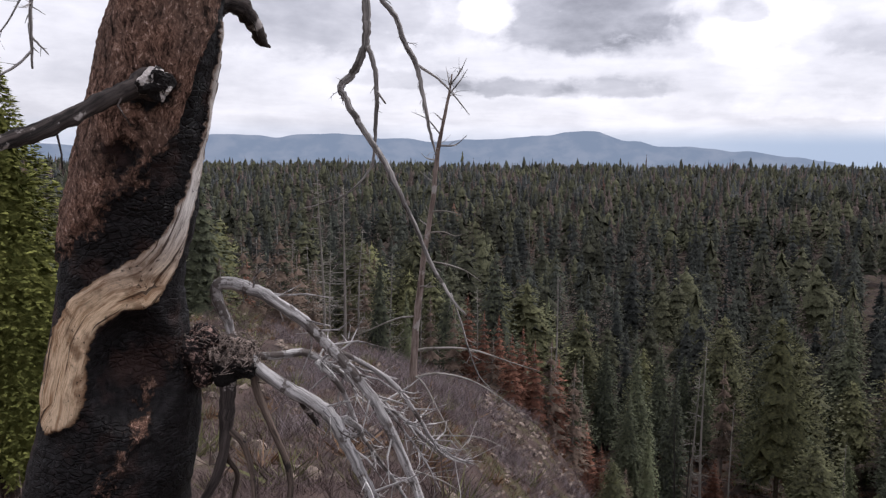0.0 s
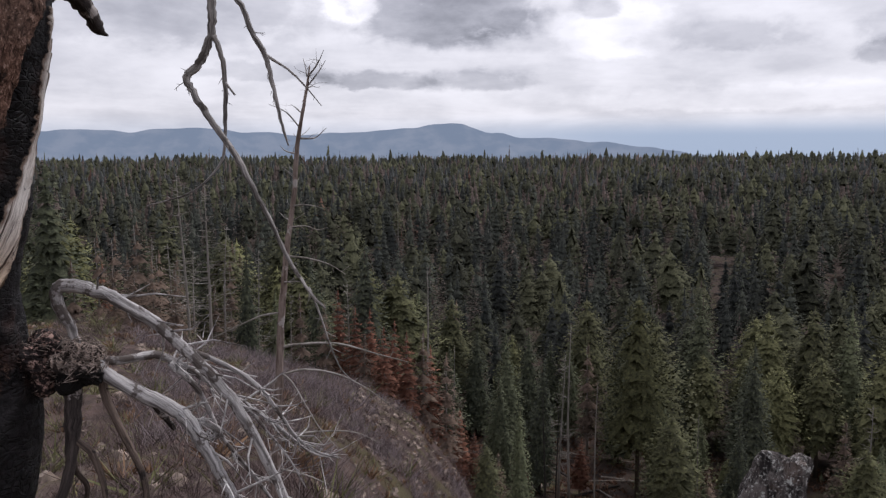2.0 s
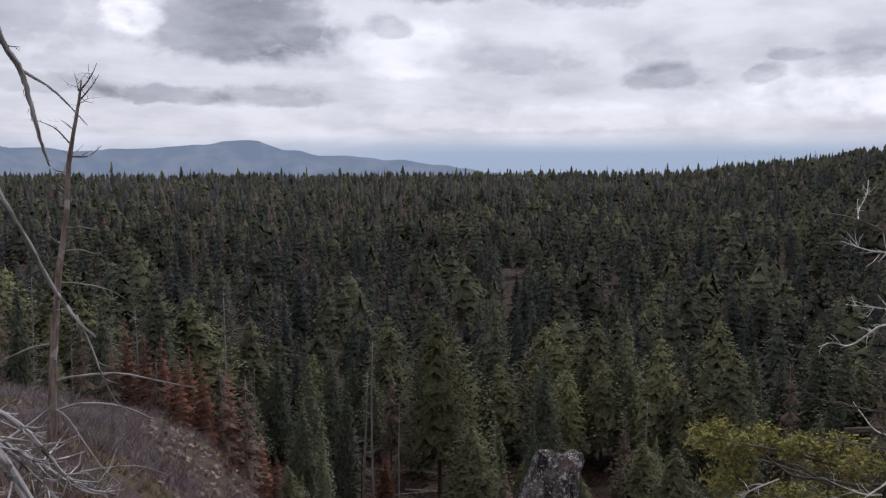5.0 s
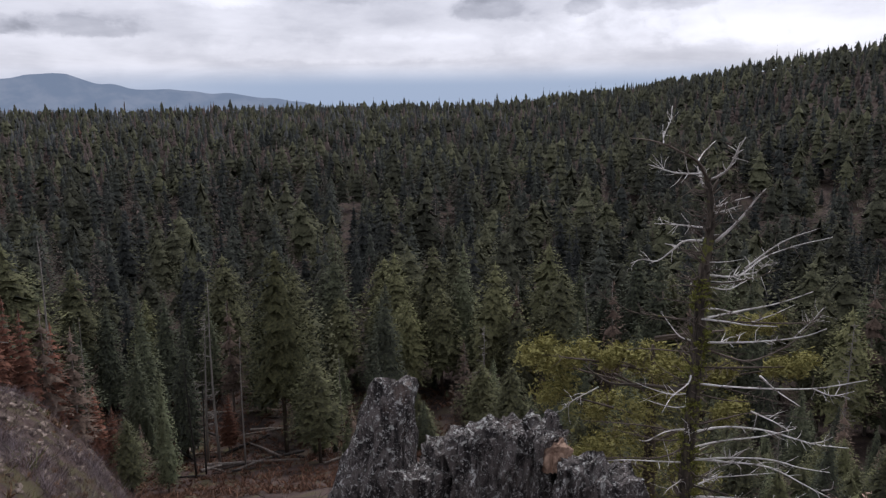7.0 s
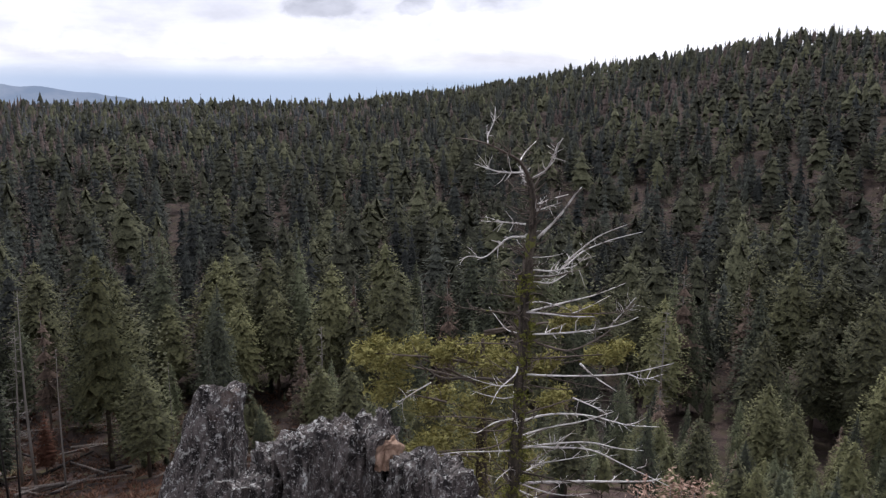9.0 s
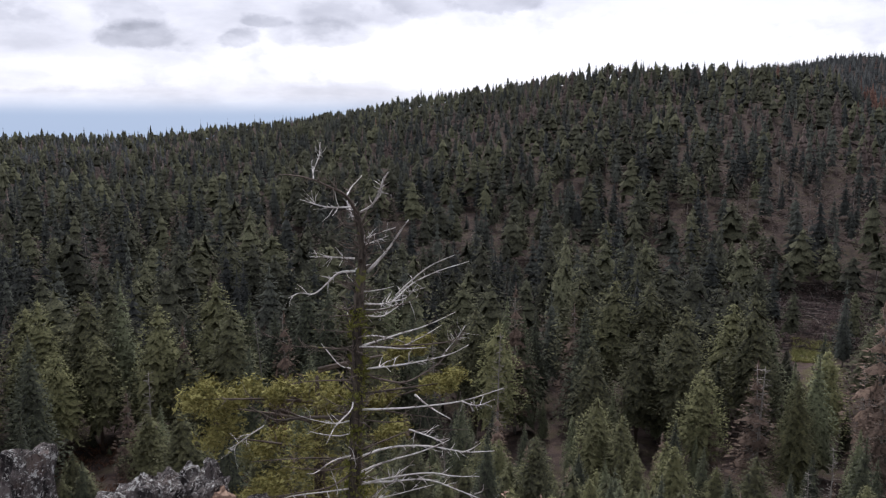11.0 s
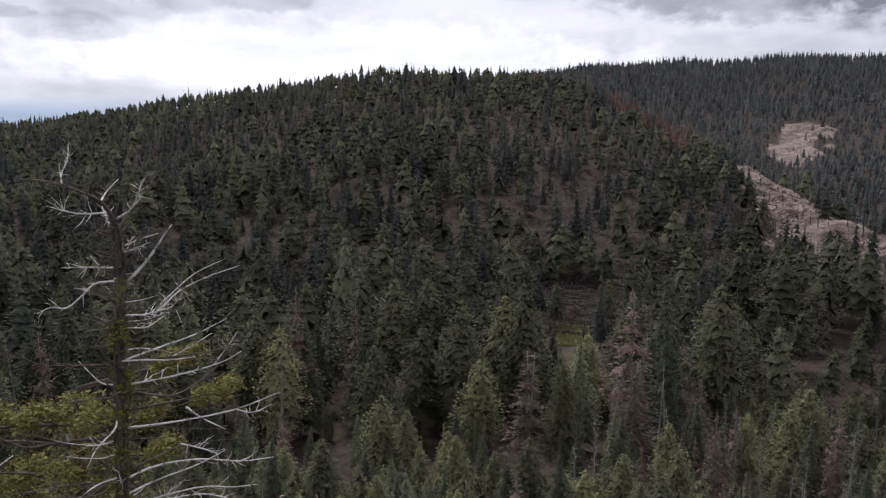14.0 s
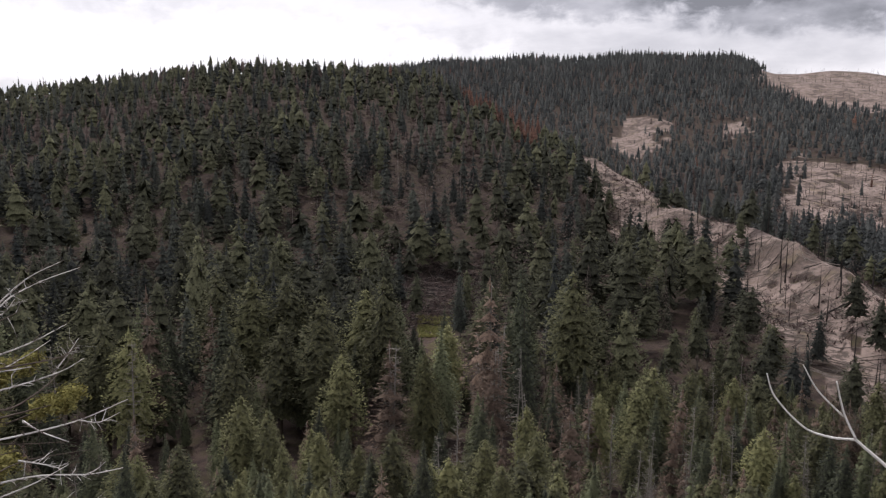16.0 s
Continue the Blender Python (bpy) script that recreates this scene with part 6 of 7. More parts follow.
limb(lichen_snag, "branch", LICHEN_BARK, [(5.603, 3.980, -0.238, 0.0089), (5.376, 4.180, -0.194, 0.0066), (5.178, 4.328, -0.150, 0.0044), (5.034, 4.407, -0.038, 0.0022)], 20, 0.13, 117, 0.08, "lichen-grown dead branch", 4, SNAG_WOOD, 0)
limb(lichen_snag, "branch", LICHEN_BARK, [(5.600, 3.985, -0.088, 0.0074), (5.615, 4.257, -0.107, 0.0047), (5.641, 4.507, -0.133, 0.0019)], 20, 0.13, 118, 0.08, "lichen-grown dead branch", 4, SNAG_WOOD, 0)
limb(lichen_snag, "branch", SNAG_WOOD, [(5.158, 4.509, -0.107, 0.0049), (5.107, 4.563, -0.058, 0.0031), (5.055, 4.617, 0.040, 0.0012)], 20, 0.13, 119, 0.08, "lichen-grown dead branch", 4, SNAG_WOOD, 0)
limb(lichen_snag, "branch", SNAG_WOOD, [(5.614, 3.965, -0.217, 0.0084), (5.759, 3.529, -0.172, 0.0062), (5.832, 3.157, -0.098, 0.0040), (5.773, 2.991, 0.029, 0.0020)], 20, 0.13, 120, 0.08, "lichen-grown dead branch", 4, SNAG_WOOD, 0)
limb(lichen_snag, "branch", SNAG_SILVER, [(5.844, 3.641, -0.210, 0.0054), (6.032, 3.572, -0.160, 0.0034), (6.223, 3.492, -0.086, 0.0014)], 20, 0.13, 121, 0.08, "silver dead branch", 4, SNAG_WOOD, 0)
limb(lichen_snag, "branch", SNAG_SILVER, [(5.619, 3.959, -0.412, 0.0084), (5.805, 3.605, -0.358, 0.0062), (5.952, 3.269, -0.263, 0.0041), (5.995, 3.086, -0.159, 0.0020)], 15, 0.14, 122, 0.08, "silver dead branch", 4, SNAG_SILVER, 0)
limb(lichen_snag, "branch", SNAG_WOOD, [(5.620, 3.958, -0.448, 0.0099), (5.864, 3.868, -0.558, 0.0086), (6.094, 3.786, -0.623, 0.0072), (6.344, 3.663, -0.535, 0.0058), (6.539, 3.617, -0.441, 0.0043), (6.744, 3.550, -0.267, 0.0027)], 20, 0.13, 123, 0.08, "lichen-grown dead branch", 4, SNAG_WOOD, 0)
limb(lichen_snag, "branch", SNAG_SILVER, [(6.020, 3.363, -0.297, 0.0054), (6.074, 3.271, -0.165, 0.0034), (6.119, 3.192, -0.036, 0.0014)], 15, 0.14, 124, 0.08, "silver dead branch", 4, SNAG_SILVER, 0)
limb(lichen_snag, "branch", SNAG_SILVER, [(5.611, 3.970, -0.775, 0.0099), (5.749, 3.544, -0.719, 0.0073), (5.870, 3.091, -0.616, 0.0047), (5.920, 2.714, -0.452, 0.0023)], 20, 0.13, 125, 0.08, "silver dead branch", 4, SNAG_WOOD, 0)
limb(lichen_snag, "branch", SNAG_SILVER, [(6.102, 3.222, -0.706, 0.0059), (6.275, 3.157, -0.785, 0.0038), (6.457, 3.070, -0.764, 0.0015)], 15, 0.14, 126, 0.08, "silver dead branch", 4, SNAG_SILVER, 0)
limb(lichen_snag, "branch", LICHEN_BARK, [(5.598, 3.987, -0.849, 0.0148), (5.328, 4.242, -0.803, 0.0119), (5.096, 4.428, -0.793, 0.0091), (4.958, 4.501, -0.698, 0.0063), (4.853, 4.536, -0.608, 0.0036)], 20, 0.13, 127, 0.08, "lichen-grown dead branch", 4, SNAG_WOOD, 0)
limb(lichen_snag, "branch", SNAG_SILVER, [(5.088, 4.582, -0.869, 0.0054), (5.053, 4.873, -1.085, 0.0035), (5.160, 5.019, -1.233, 0.0014)], 15, 0.14, 128, 0.08, "silver dead branch", 4, SNAG_SILVER, 0)
limb(lichen_snag, "branch", SNAG_WOOD, [(5.753, 3.774, -0.792, 0.0064), (5.914, 3.534, -0.842, 0.0040), (6.062, 3.293, -0.871, 0.0016)], 20, 0.13, 129, 0.08, "lichen-grown dead branch", 4, SNAG_WOOD, 0)
limb(lichen_snag, "branch", SNAG_SILVER, [(5.896, 3.563, -0.652, 0.0084), (5.834, 3.380, -0.705, 0.0051), (5.802, 3.142, -0.763, 0.0020)], 20, 0.13, 130, 0.08, "silver dead branch", 4, SNAG_WOOD, 0)
limb(lichen_snag, "branch", SNAG_WOOD, [(5.614, 3.966, -1.150, 0.0074), (5.848, 3.825, -1.091, 0.0056), (6.071, 3.684, -1.055, 0.0038), (6.413, 3.323, -1.085, 0.0019)], 20, 0.13, 131, 0.08, "lichen-grown dead branch", 4, SNAG_WOOD, 0)
limb(lichen_snag, "branch", SNAG_SILVER, [(5.866, 3.609, -0.964, 0.0059), (5.919, 3.414, -1.012, 0.0037), (5.942, 3.260, -1.062, 0.0015)], 15, 0.14, 132, 0.08, "silver dead branch", 4, SNAG_SILVER, 0)
limb(lichen_snag, "branch", SNAG_SILVER, [(5.604, 3.979, -1.214, 0.0099), (5.885, 3.847, -1.187, 0.0082), (6.202, 3.641, -1.237, 0.0064), (6.509, 3.417, -1.355, 0.0046), (6.774, 3.240, -1.402, 0.0027)], 15, 0.14, 133, 0.08, "silver dead branch", 4, SNAG_SILVER, 0)
limb(lichen_snag, "branch", SNAG_SILVER, [(6.106, 3.217, -1.175, 0.0059), (6.150, 3.138, -1.142, 0.0037), (6.185, 3.072, -1.086, 0.0015)], 20, 0.13, 134, 0.08, "silver dead branch", 4, SNAG_WOOD, 0)
limb(lichen_snag, "branch", SNAG_SILVER, [(5.598, 3.987, -1.470, 0.0089), (5.667, 3.679, -1.349, 0.0071), (5.743, 3.338, -1.256, 0.0053), (5.753, 3.078, -1.230, 0.0037), (5.743, 2.839, -1.173, 0.0021)], 15, 0.14, 135, 0.08, "silver dead branch", 4, SNAG_SILVER, 0)
limb(lichen_snag, "branch", SNAG_SILVER, [(5.597, 3.988, -1.443, 0.0099), (5.853, 3.806, -1.486, 0.0081), (6.126, 3.573, -1.522, 0.0063), (6.391, 3.321, -1.700, 0.0045), (6.646, 3.050, -1.881, 0.0026)], 15, 0.14, 136, 0.08, "silver dead branch", 4, SNAG_SILVER, 0)
limb(lichen_snag, "branch", SNAG_SILVER, [(6.163, 3.114, -1.560, 0.0059), (6.141, 3.026, -1.501, 0.0037), (6.093, 2.990, -1.411, 0.0015)], 20, 0.13, 137, 0.08, "silver dead branch", 4, SNAG_WOOD, 0)
limb(lichen_snag, "branch", SNAG_SILVER, [(5.589, 3.998, -1.740, 0.0099), (5.836, 3.968, -1.711, 0.0063), (6.026, 4.013, -1.732, 0.0026)], 15, 0.14, 138, 0.08, "silver dead branch", 4, SNAG_SILVER, 0)
limb(lichen_snag, "branch", SNAG_SILVER, [(5.582, 4.008, -1.806, 0.0123), (5.888, 3.575, -1.746, 0.0092), (6.177, 3.086, -1.680, 0.0062), (6.261, 2.926, -1.627, 0.0031)], 15, 0.14, 139, 0.08, "silver dead branch", 4, SNAG_SILVER, 0)
limb(lichen_snag, "branch", SNAG_SILVER, [(5.585, 4.004, -1.180, 0.0074), (5.366, 4.066, -1.175, 0.0054), (5.173, 4.090, -1.211, 0.0036), (5.026, 4.058, -1.158, 0.0017)], 20, 0.13, 140, 0.08, "silver dead branch", 4, SNAG_WOOD, 0)
limb(lichen_snag, "branch", SNAG_WOOD, [(5.586, 4.002, -1.232, 0.0084), (5.433, 4.382, -1.239, 0.0053), (5.171, 4.841, -1.282, 0.0022)], 20, 0.13, 141, 0.08, "lichen-grown dead branch", 4, SNAG_WOOD, 0)
limb(lichen_snag, "branch", LICHEN_BARK, [(5.579, 4.012, -1.687, 0.0099), (5.735, 3.708, -1.707, 0.0073), (5.851, 3.435, -1.723, 0.0049), (5.906, 3.241, -1.797, 0.0024)], 20, 0.13, 142, 0.08, "lichen-grown dead branch", 4, SNAG_WOOD, 0)
limb(lichen_snag, "branch", SNAG_SILVER, [(5.577, 4.015, -1.851, 0.0099), (5.904, 3.872, -2.076, 0.0063), (6.202, 3.752, -2.364, 0.0026)], 15, 0.14, 143, 0.08, "silver dead branch", 4, SNAG_SILVER, 0)
limb(lichen_snag, "branch", SNAG_SILVER, [(5.617, 3.962, -1.628, 0.0074), (5.774, 3.744, -1.573, 0.0046), (5.983, 3.424, -1.473, 0.0018)], 15, 0.14, 144, 0.08, "silver dead branch", 4, SNAG_SILVER, 0)
limb(lichen_snag, "branch", LICHEN_BARK, [(5.619, 3.959, -0.631, 0.0074), (5.626, 3.695, -0.566, 0.0045), (5.607, 3.457, -0.550, 0.0018)], 20, 0.13, 145, 0.08, "lichen-grown dead branch", 4, SNAG_WOOD, 0)
snag_rng = random.Random(71)
for k in range(58):
    # short broken branches all round the stem, longer towards its foot
    bz = snag_rng.uniform(-2.2, 0.85)
    turn = snag_rng.uniform(0, 6.283)
    reach = snag_rng.uniform(0.16, 0.42) if bz > 0.1 else snag_rng.uniform(0.25, 0.95)
    bx, by = 5.60 + 0.02 * bz, 3.985 - 0.025 * bz
    dx, dy = math.cos(turn) * reach, math.sin(turn) * reach
    rise, bend = snag_rng.uniform(-0.15, 0.38) * reach, snag_rng.uniform(-0.10, 0.22) * reach
    thick = 0.0028 + 0.0042 * reach * snag_rng.uniform(0.7, 1.3)
    pale = snag_rng.random() < 0.30
    limb(lichen_snag, "branch", SNAG_SILVER if pale else SNAG_WOOD, [(bx, by, bz, thick * 1.3), (bx + dx * 0.35 - dy * 0.06, by + dy * 0.35 + dx * 0.06, bz + rise * 0.25 - bend * 0.3, thick), (bx + dx * 0.7, by + dy * 0.7, bz + rise * 0.6 + bend * 0.2, thick * 0.7), (bx + dx, by + dy, bz + rise + bend, thick * 0.25)],
         7, 0.12 + 0.12 * reach, 800 + k, 0.1, "silver dead branch" if pale else "dark broken branch", 3, SNAG_SILVER if snag_rng.random() < 0.2 else SNAG_WOOD)
YOUNG_FIR = [(5.20, 5.51, -0.83, 0.17), (5.59, 5.64, -1.05, 0.17), (5.98, 5.75, -1.08, 0.19), (5.84, 5.13, -0.90, 0.14), (6.31, 5.13, -1.02, 0.20), (6.04, 4.64, -0.95, 0.17), (5.57, 5.65, -1.35, 0.20), (6.15, 5.57, -1.63, 0.22), (6.08, 4.87, -1.43, 0.28), (6.11, 5.35, -2.00, 0.28), (5.56, 5.18, -1.86, 0.21), (6.29, 4.88, -1.99, 0.33), (6.37, 5.33, -2.53, 0.33), (5.75, 5.23, -2.25, 0.22), (6.62, 4.75, -2.33, 0.22), (6.44, 4.10, -0.48, 0.13), (6.85, 4.12, -0.51, 0.10), (7.19, 4.23, -1.04, 0.11), (6.85, 3.78, -0.83, 0.12), (6.76, 4.56, -1.12, 0.14), (5.86, 4.85, -2.58, 0.39), (6.42, 4.72, -2.80, 0.33), (6.95, 4.60, -1.58, 0.17)]
YOUNG_FIR_FOOT = (6.35, 4.97)
ROCK_A = (2.788, 4.197, -0.220)
ROCK_B = (3.053, 3.338, -0.286)
ROCK_C = (3.241, 3.174, -0.233)
ROCK_D = (2.877, 3.662, -0.472)
ROCK_E = (3.397, 2.878, -0.530)
ROCK_F = (2.923, 3.441, -0.324)
ROCK_G = (2.778, 3.790, -0.541)
pale_twig = anchor("bare_shrub", (1.988, -1.236), "pale leafless shrub with smooth forked twigs", "shrub")
limb(pale_twig, "twig", PALE_TWIG, [(2.081, -1.042, 0.913, 0.0045), (2.103, -0.988, 0.910, 0.0040), (2.122, -0.937, 0.926, 0.0036), (2.142, -0.876, 0.990, 0.0030), (2.148, -0.856, 1.045, 0.0020)], 0, 0.1, 300, 0.03, "", 6, None, 0)
limb(pale_twig, "twig", PALE_TWIG, [(1.904, -1.376, 0.600, 0.0081), (1.967, -1.273, 0.737, 0.0071), (2.019, -1.176, 0.808, 0.0065), (2.056, -1.101, 0.864, 0.0060), (2.081, -1.042, 0.913, 0.0050)], 0, 0.1, 301, 0.03, "", 6, None, 0)
limb(pale_twig, "twig", PALE_TWIG, [(2.081, -1.042, 0.913, 0.0044), (2.092, -1.015, 0.974, 0.0036), (2.099, -0.997, 1.045, 0.0024)], 0, 0.1, 302, 0.03, "", 6, None, 0)
limb(pale_twig, "twig", PALE_TWIG, [(2.092, -1.015, 0.964, 0.0034), (2.112, -0.963, 1.016, 0.0028), (2.124, -0.929, 1.075, 0.0018)], 0, 0.1, 303, 0.03, "", 6, None, 0)
SEED_HEADS = [(3.89, 1.86, -0.46), (3.92, 1.81, -0.47), (3.97, 1.71, -0.40), (3.99, 1.66, -0.43), (4.02, 1.60, -0.43), (4.04, 1.56, -0.40), (3.95, 1.75, -0.50)]


burl(burned_tree, (-0.960, 2.722, 1.832), 0.056, CHAR_BLEACHED, 4, "charred knot with bleached white patches", 0)

# ---- lichen tufts on the snag ----
def tufts(name, spots, n, size, mat, parent, seed, label="", flat=0.6):
    """Many small sprays round some spots (x, y, z, spread)."""
    rng = np.random.RandomState(seed)
    out = []
    o = np.array(parent.matrix_basis.translation)
    for x, y, z, w in spots:
        c = np.array([x, y, z]) - o + rng.normal(0, 1, (n, 3)) * np.array([w, w, w * flat]) * 0.5
        d = rng.normal(0, 1, (n, 3))
        d[:, 2] = d[:, 2] * 0.5 + 0.25
        e = rng.normal(0, 1, (n, 3)) * 0.4
        s = size * rng.uniform(0.5, 1.4, (n, 1))
        out.append(np.stack([c - d * s * 0.5, c + e * s, c + d * s], 1))
        out.append(np.stack([c - e * s * 0.6, c + d * s * 0.7 - e * s, c + d * s * 0.9 + e * s * 0.4], 1))
    ob = tri_object(name, np.concatenate(out), mat, parent)
    if label:
        ob["label"] = label
    return ob


trunk_line = [c for c in lichen_snag.children if c.name.startswith("trunk")][0]
rng = random.Random(9)
spots = []
verts = trunk_line.data.vertices
for k in range(95):
    v = verts[rng.randrange(len(verts) // 8, int(len(verts) * 0.66))].co + lichen_snag.matrix_basis.translation
    spots.append((v.x, v.y, v.z, rng.uniform(0.03, 0.07)))
tufts("lichen", spots, 60, 0.016, LICHEN, lichen_snag, 4, "yellow-green beard lichen", 1.2)

# ---- yellow-green young fir behind the snag ----
young_fir = anchor("young_fir", YOUNG_FIR_FOOT, "bushy yellow-green young fir below the rim", "tree")
foot = young_fir.matrix_basis.translation
limb(young_fir, "trunk", TRUNK_BARK, [(foot.x, foot.y, foot.z - 0.3, 0.09), (foot.x - 0.05, foot.y + 0.03, -2.6, 0.07), (foot.x - 0.1, foot.y, -1.5, 0.045), (foot.x - 0.1, foot.y, -0.8, 0.015)], 8, 0.2, 401)
for i, (cx, cy, cz, w) in enumerate(YOUNG_FIR):
    limb(young_fir, "branch", SNAG_WOOD, [(foot.x - 0.08, foot.y, cz - 0.25, 0.016), ((cx + foot.x) / 2, (cy + foot.y) / 2, cz - 0.12, 0.011), (cx, cy, cz, 0.004)], 8, 0.22, 410 + i)
tufts("crown", [(a + 1.15 * dx * w, b + 1.15 * dy * w, c + 1.15 * dz * w, w * 0.74) for a, b, c, w in YOUNG_FIR for dx, dy, dz in ((0, 0, 0), (0.6, 0.2, 0.25), (-0.6, -0.2, 0.2), (0.1, 0.5, -0.4), (0.3, -0.5, 0.5))], 300, 0.020, NEEDLE_YELLOW, young_fir, 6, "yellow-green needles", 0.85)


# ---- rock outcrop ----
def rock_mesh(name, top, half, foot_z, seed, mat, parent, label="", taper=0.45, lean=(0, 0), rough=1.0):
    """An upright angular block: facets in plan, a broken top, split and worn along its grain."""
    rng = np.random.RandomState(seed)
    height = top[2] - foot_z
    rows, cols = 64, 76
    turn = np.sort(rng.uniform(0, 6.283, 8)) + rng.uniform(-0.1, 0.1)
    dist = rng.uniform(0.70, 1.0, 8)
    tip = rng.uniform(-0.22, 0.22, 8)
    o = parent.matrix_basis.translation
    out = []
    for i in range(rows):
        u = 1 - (1 - i / (rows - 1)) ** 1.6
        side = min(1.0, u / 0.93)
        shrink = 1.0 if u <= 0.93 else max(0.02, 1 - (u - 0.93) / 0.07)
        for j in range(cols):
            th = 6.283 * j / cols
            r = min([d / max(0.15, math.cos(th - t - k * side)) for t, d, k in zip(turn, dist, tip) if math.cos(th - t) > 0.15] + [1.15])
            r *= (1 - taper * side ** 1.5) * shrink
            x, y = r * half[0] * math.cos(th), r * half[1] * math.sin(th)
            z = foot_z + height * side
            q = Vector((x * 3.1 + seed * 1.7, y * 3.1, z * 1.15))
            split = abs(noise.noise(q * 2.0)) * 0.13 + abs(noise.noise(Vector((q.x * 5.0, q.y * 5.0, q.z * 2.2)))) * 0.075
            split += noise.noise(Vector((q.x * 12, q.y * 12, q.z * 6))) * 0.022 + noise.noise(q * 28) * 0.010
            s = (0.045 - split) * rough
            if u > 0.90:
                z += noise.noise(Vector((x * 9 + seed, y * 9, 3.0))) * 0.07 + noise.noise(Vector((x * 25, y * 25, seed))) * 0.018 - 0.04 * (1 - shrink)
            n = Vector((math.cos(th), math.sin(th), 0.0))
            out.append((x + n.x * s * shrink + lean[0] * side + top[0] - o.x, y + n.y * s * shrink + lean[1] * side + top[1] - o.y, z - o.z))
    faces = grid_faces(rows, cols, True).tolist() + [tuple(range((rows - 1) * cols, rows * cols))]
    ob = mesh_object(name, out, faces, mat, parent, shade=False)
    if label:
        ob["label"] = label
    return ob


outcrop = anchor("rock_outcrop", (3.0, 3.6), "jagged dark rock outcrop with pale lichen at the rim", "rock")
rock_mesh("rock_spire", (ROCK_A[0] - 0.33, ROCK_A[1] + 0.25, ROCK_A[2] + 0.01), (0.50, 0.40), -2.4, 3, ROCK, outcrop, "tall lichen-crusted rock blade", 0.70, (0.35, -0.25), 0.6)
rock_mesh("rock", ROCK_B, (0.30, 0.24), -2.3, 5, ROCK, outcrop, "", 0.35)
rock_mesh("rock", (ROCK_F[0], ROCK_F[1] + 0.05, ROCK_F[2] - 0.02), (0.28, 0.24), -2.3, 8, ROCK, outcrop, "", 0.35)
rock_mesh("rock", ROCK_D, (0.30, 0.24), -2.3, 11, ROCK, outcrop, "", 0.35)
rock_mesh("rock", (ROCK_G[0] - 0.05, ROCK_G[1] - 0.12, ROCK_G[2] - 0.03), (0.34, 0.24), -2.3, 21, ROCK, outcrop, "", 0.35)
rock_mesh("rock", (ROCK_B[0] + 0.10, ROCK_B[1] - 0.12, ROCK_B[2] - 0.02), (0.22, 0.2), -2.3, 26, ROCK, outcrop, "", 0.3)
rock_mesh("rock", (ROCK_C[0] + 0.02, ROCK_C[1] + 0.02, ROCK_C[2]), (0.17, 0.16), -2.0, 13, ROCK, outcrop, "", 0.75)
rock_mesh("rock", (ROCK_C[0] - 0.06, ROCK_C[1] - 0.08, ROCK_C[2] - 0.10), (0.13, 0.09), -0.50, 14, TAN_ROCK, outcrop, "freshly broken tan rock face", 0.7, (0.02, 0.0), 0.8)
rock_mesh("rock", (ROCK_E[0], ROCK_E[1], ROCK_E[2]), (0.34, 0.26), -2.3, 17, ROCK, outcrop, "", 0.4)
rock_mesh("rock", (ROCK_E[0] - 0.16, ROCK_E[1] + 0.08, ROCK_E[2] + 0.10), (0.26, 0.2), -2.3, 19, ROCK, outcrop, "", 0.4)

# ---- near fir at the slope's edge ----
fx, fy = -5.5, 9.9
near_fir = anchor("fir_tree", (fx, fy), "bushy green fir on the slope behind the trunk", "tree", "green conifers")
near_z = near_fir.matrix_basis.translation.z
limb(near_fir, "trunk", TRUNK_BARK, [(fx, fy, near_z - 0.3, 0.12), (fx, fy, 0.2, 0.07), (fx, fy, 2.7, 0.012)], 0, 0.2, 501)
tris, soft = crown_pieces("fir", 46, 22, 22000, 0.0085, 77)
h = 2.95 - near_z
tri_object("crown", tris * np.array([h * 1.15, h * 1.15, h]), NEEDLE_NEAR, near_fir, normals=soft)

# ---- dry shrub with seed heads under the rim ----
shrub = anchor("dry_shrub", (4.0, 1.7), "dry shrub with pinkish-tan seed heads", "shrub")
for i, (sx, sy, sz) in enumerate(SEED_HEADS):
    limb(shrub, "stem", HANG_WOOD, [(4.0 + 0.02 * i, 1.7, shrub.matrix_basis.translation.z - 0.05, 0.006), (sx - 0.02, sy, sz - 0.4, 0.004), (sx, sy, sz - 0.02, 0.002)], 5, 0.12, 600 + i, twig_mat=HANG_WOOD)
for i, (a, q, c) in enumerate(SEED_HEADS):
    tufts("seed_head", [(a, q, c - 0.03, 0.05)], 90, 0.012, SEED_TAN, shrub, 80 + i, "pinkish-tan dry seed head", 1.6)


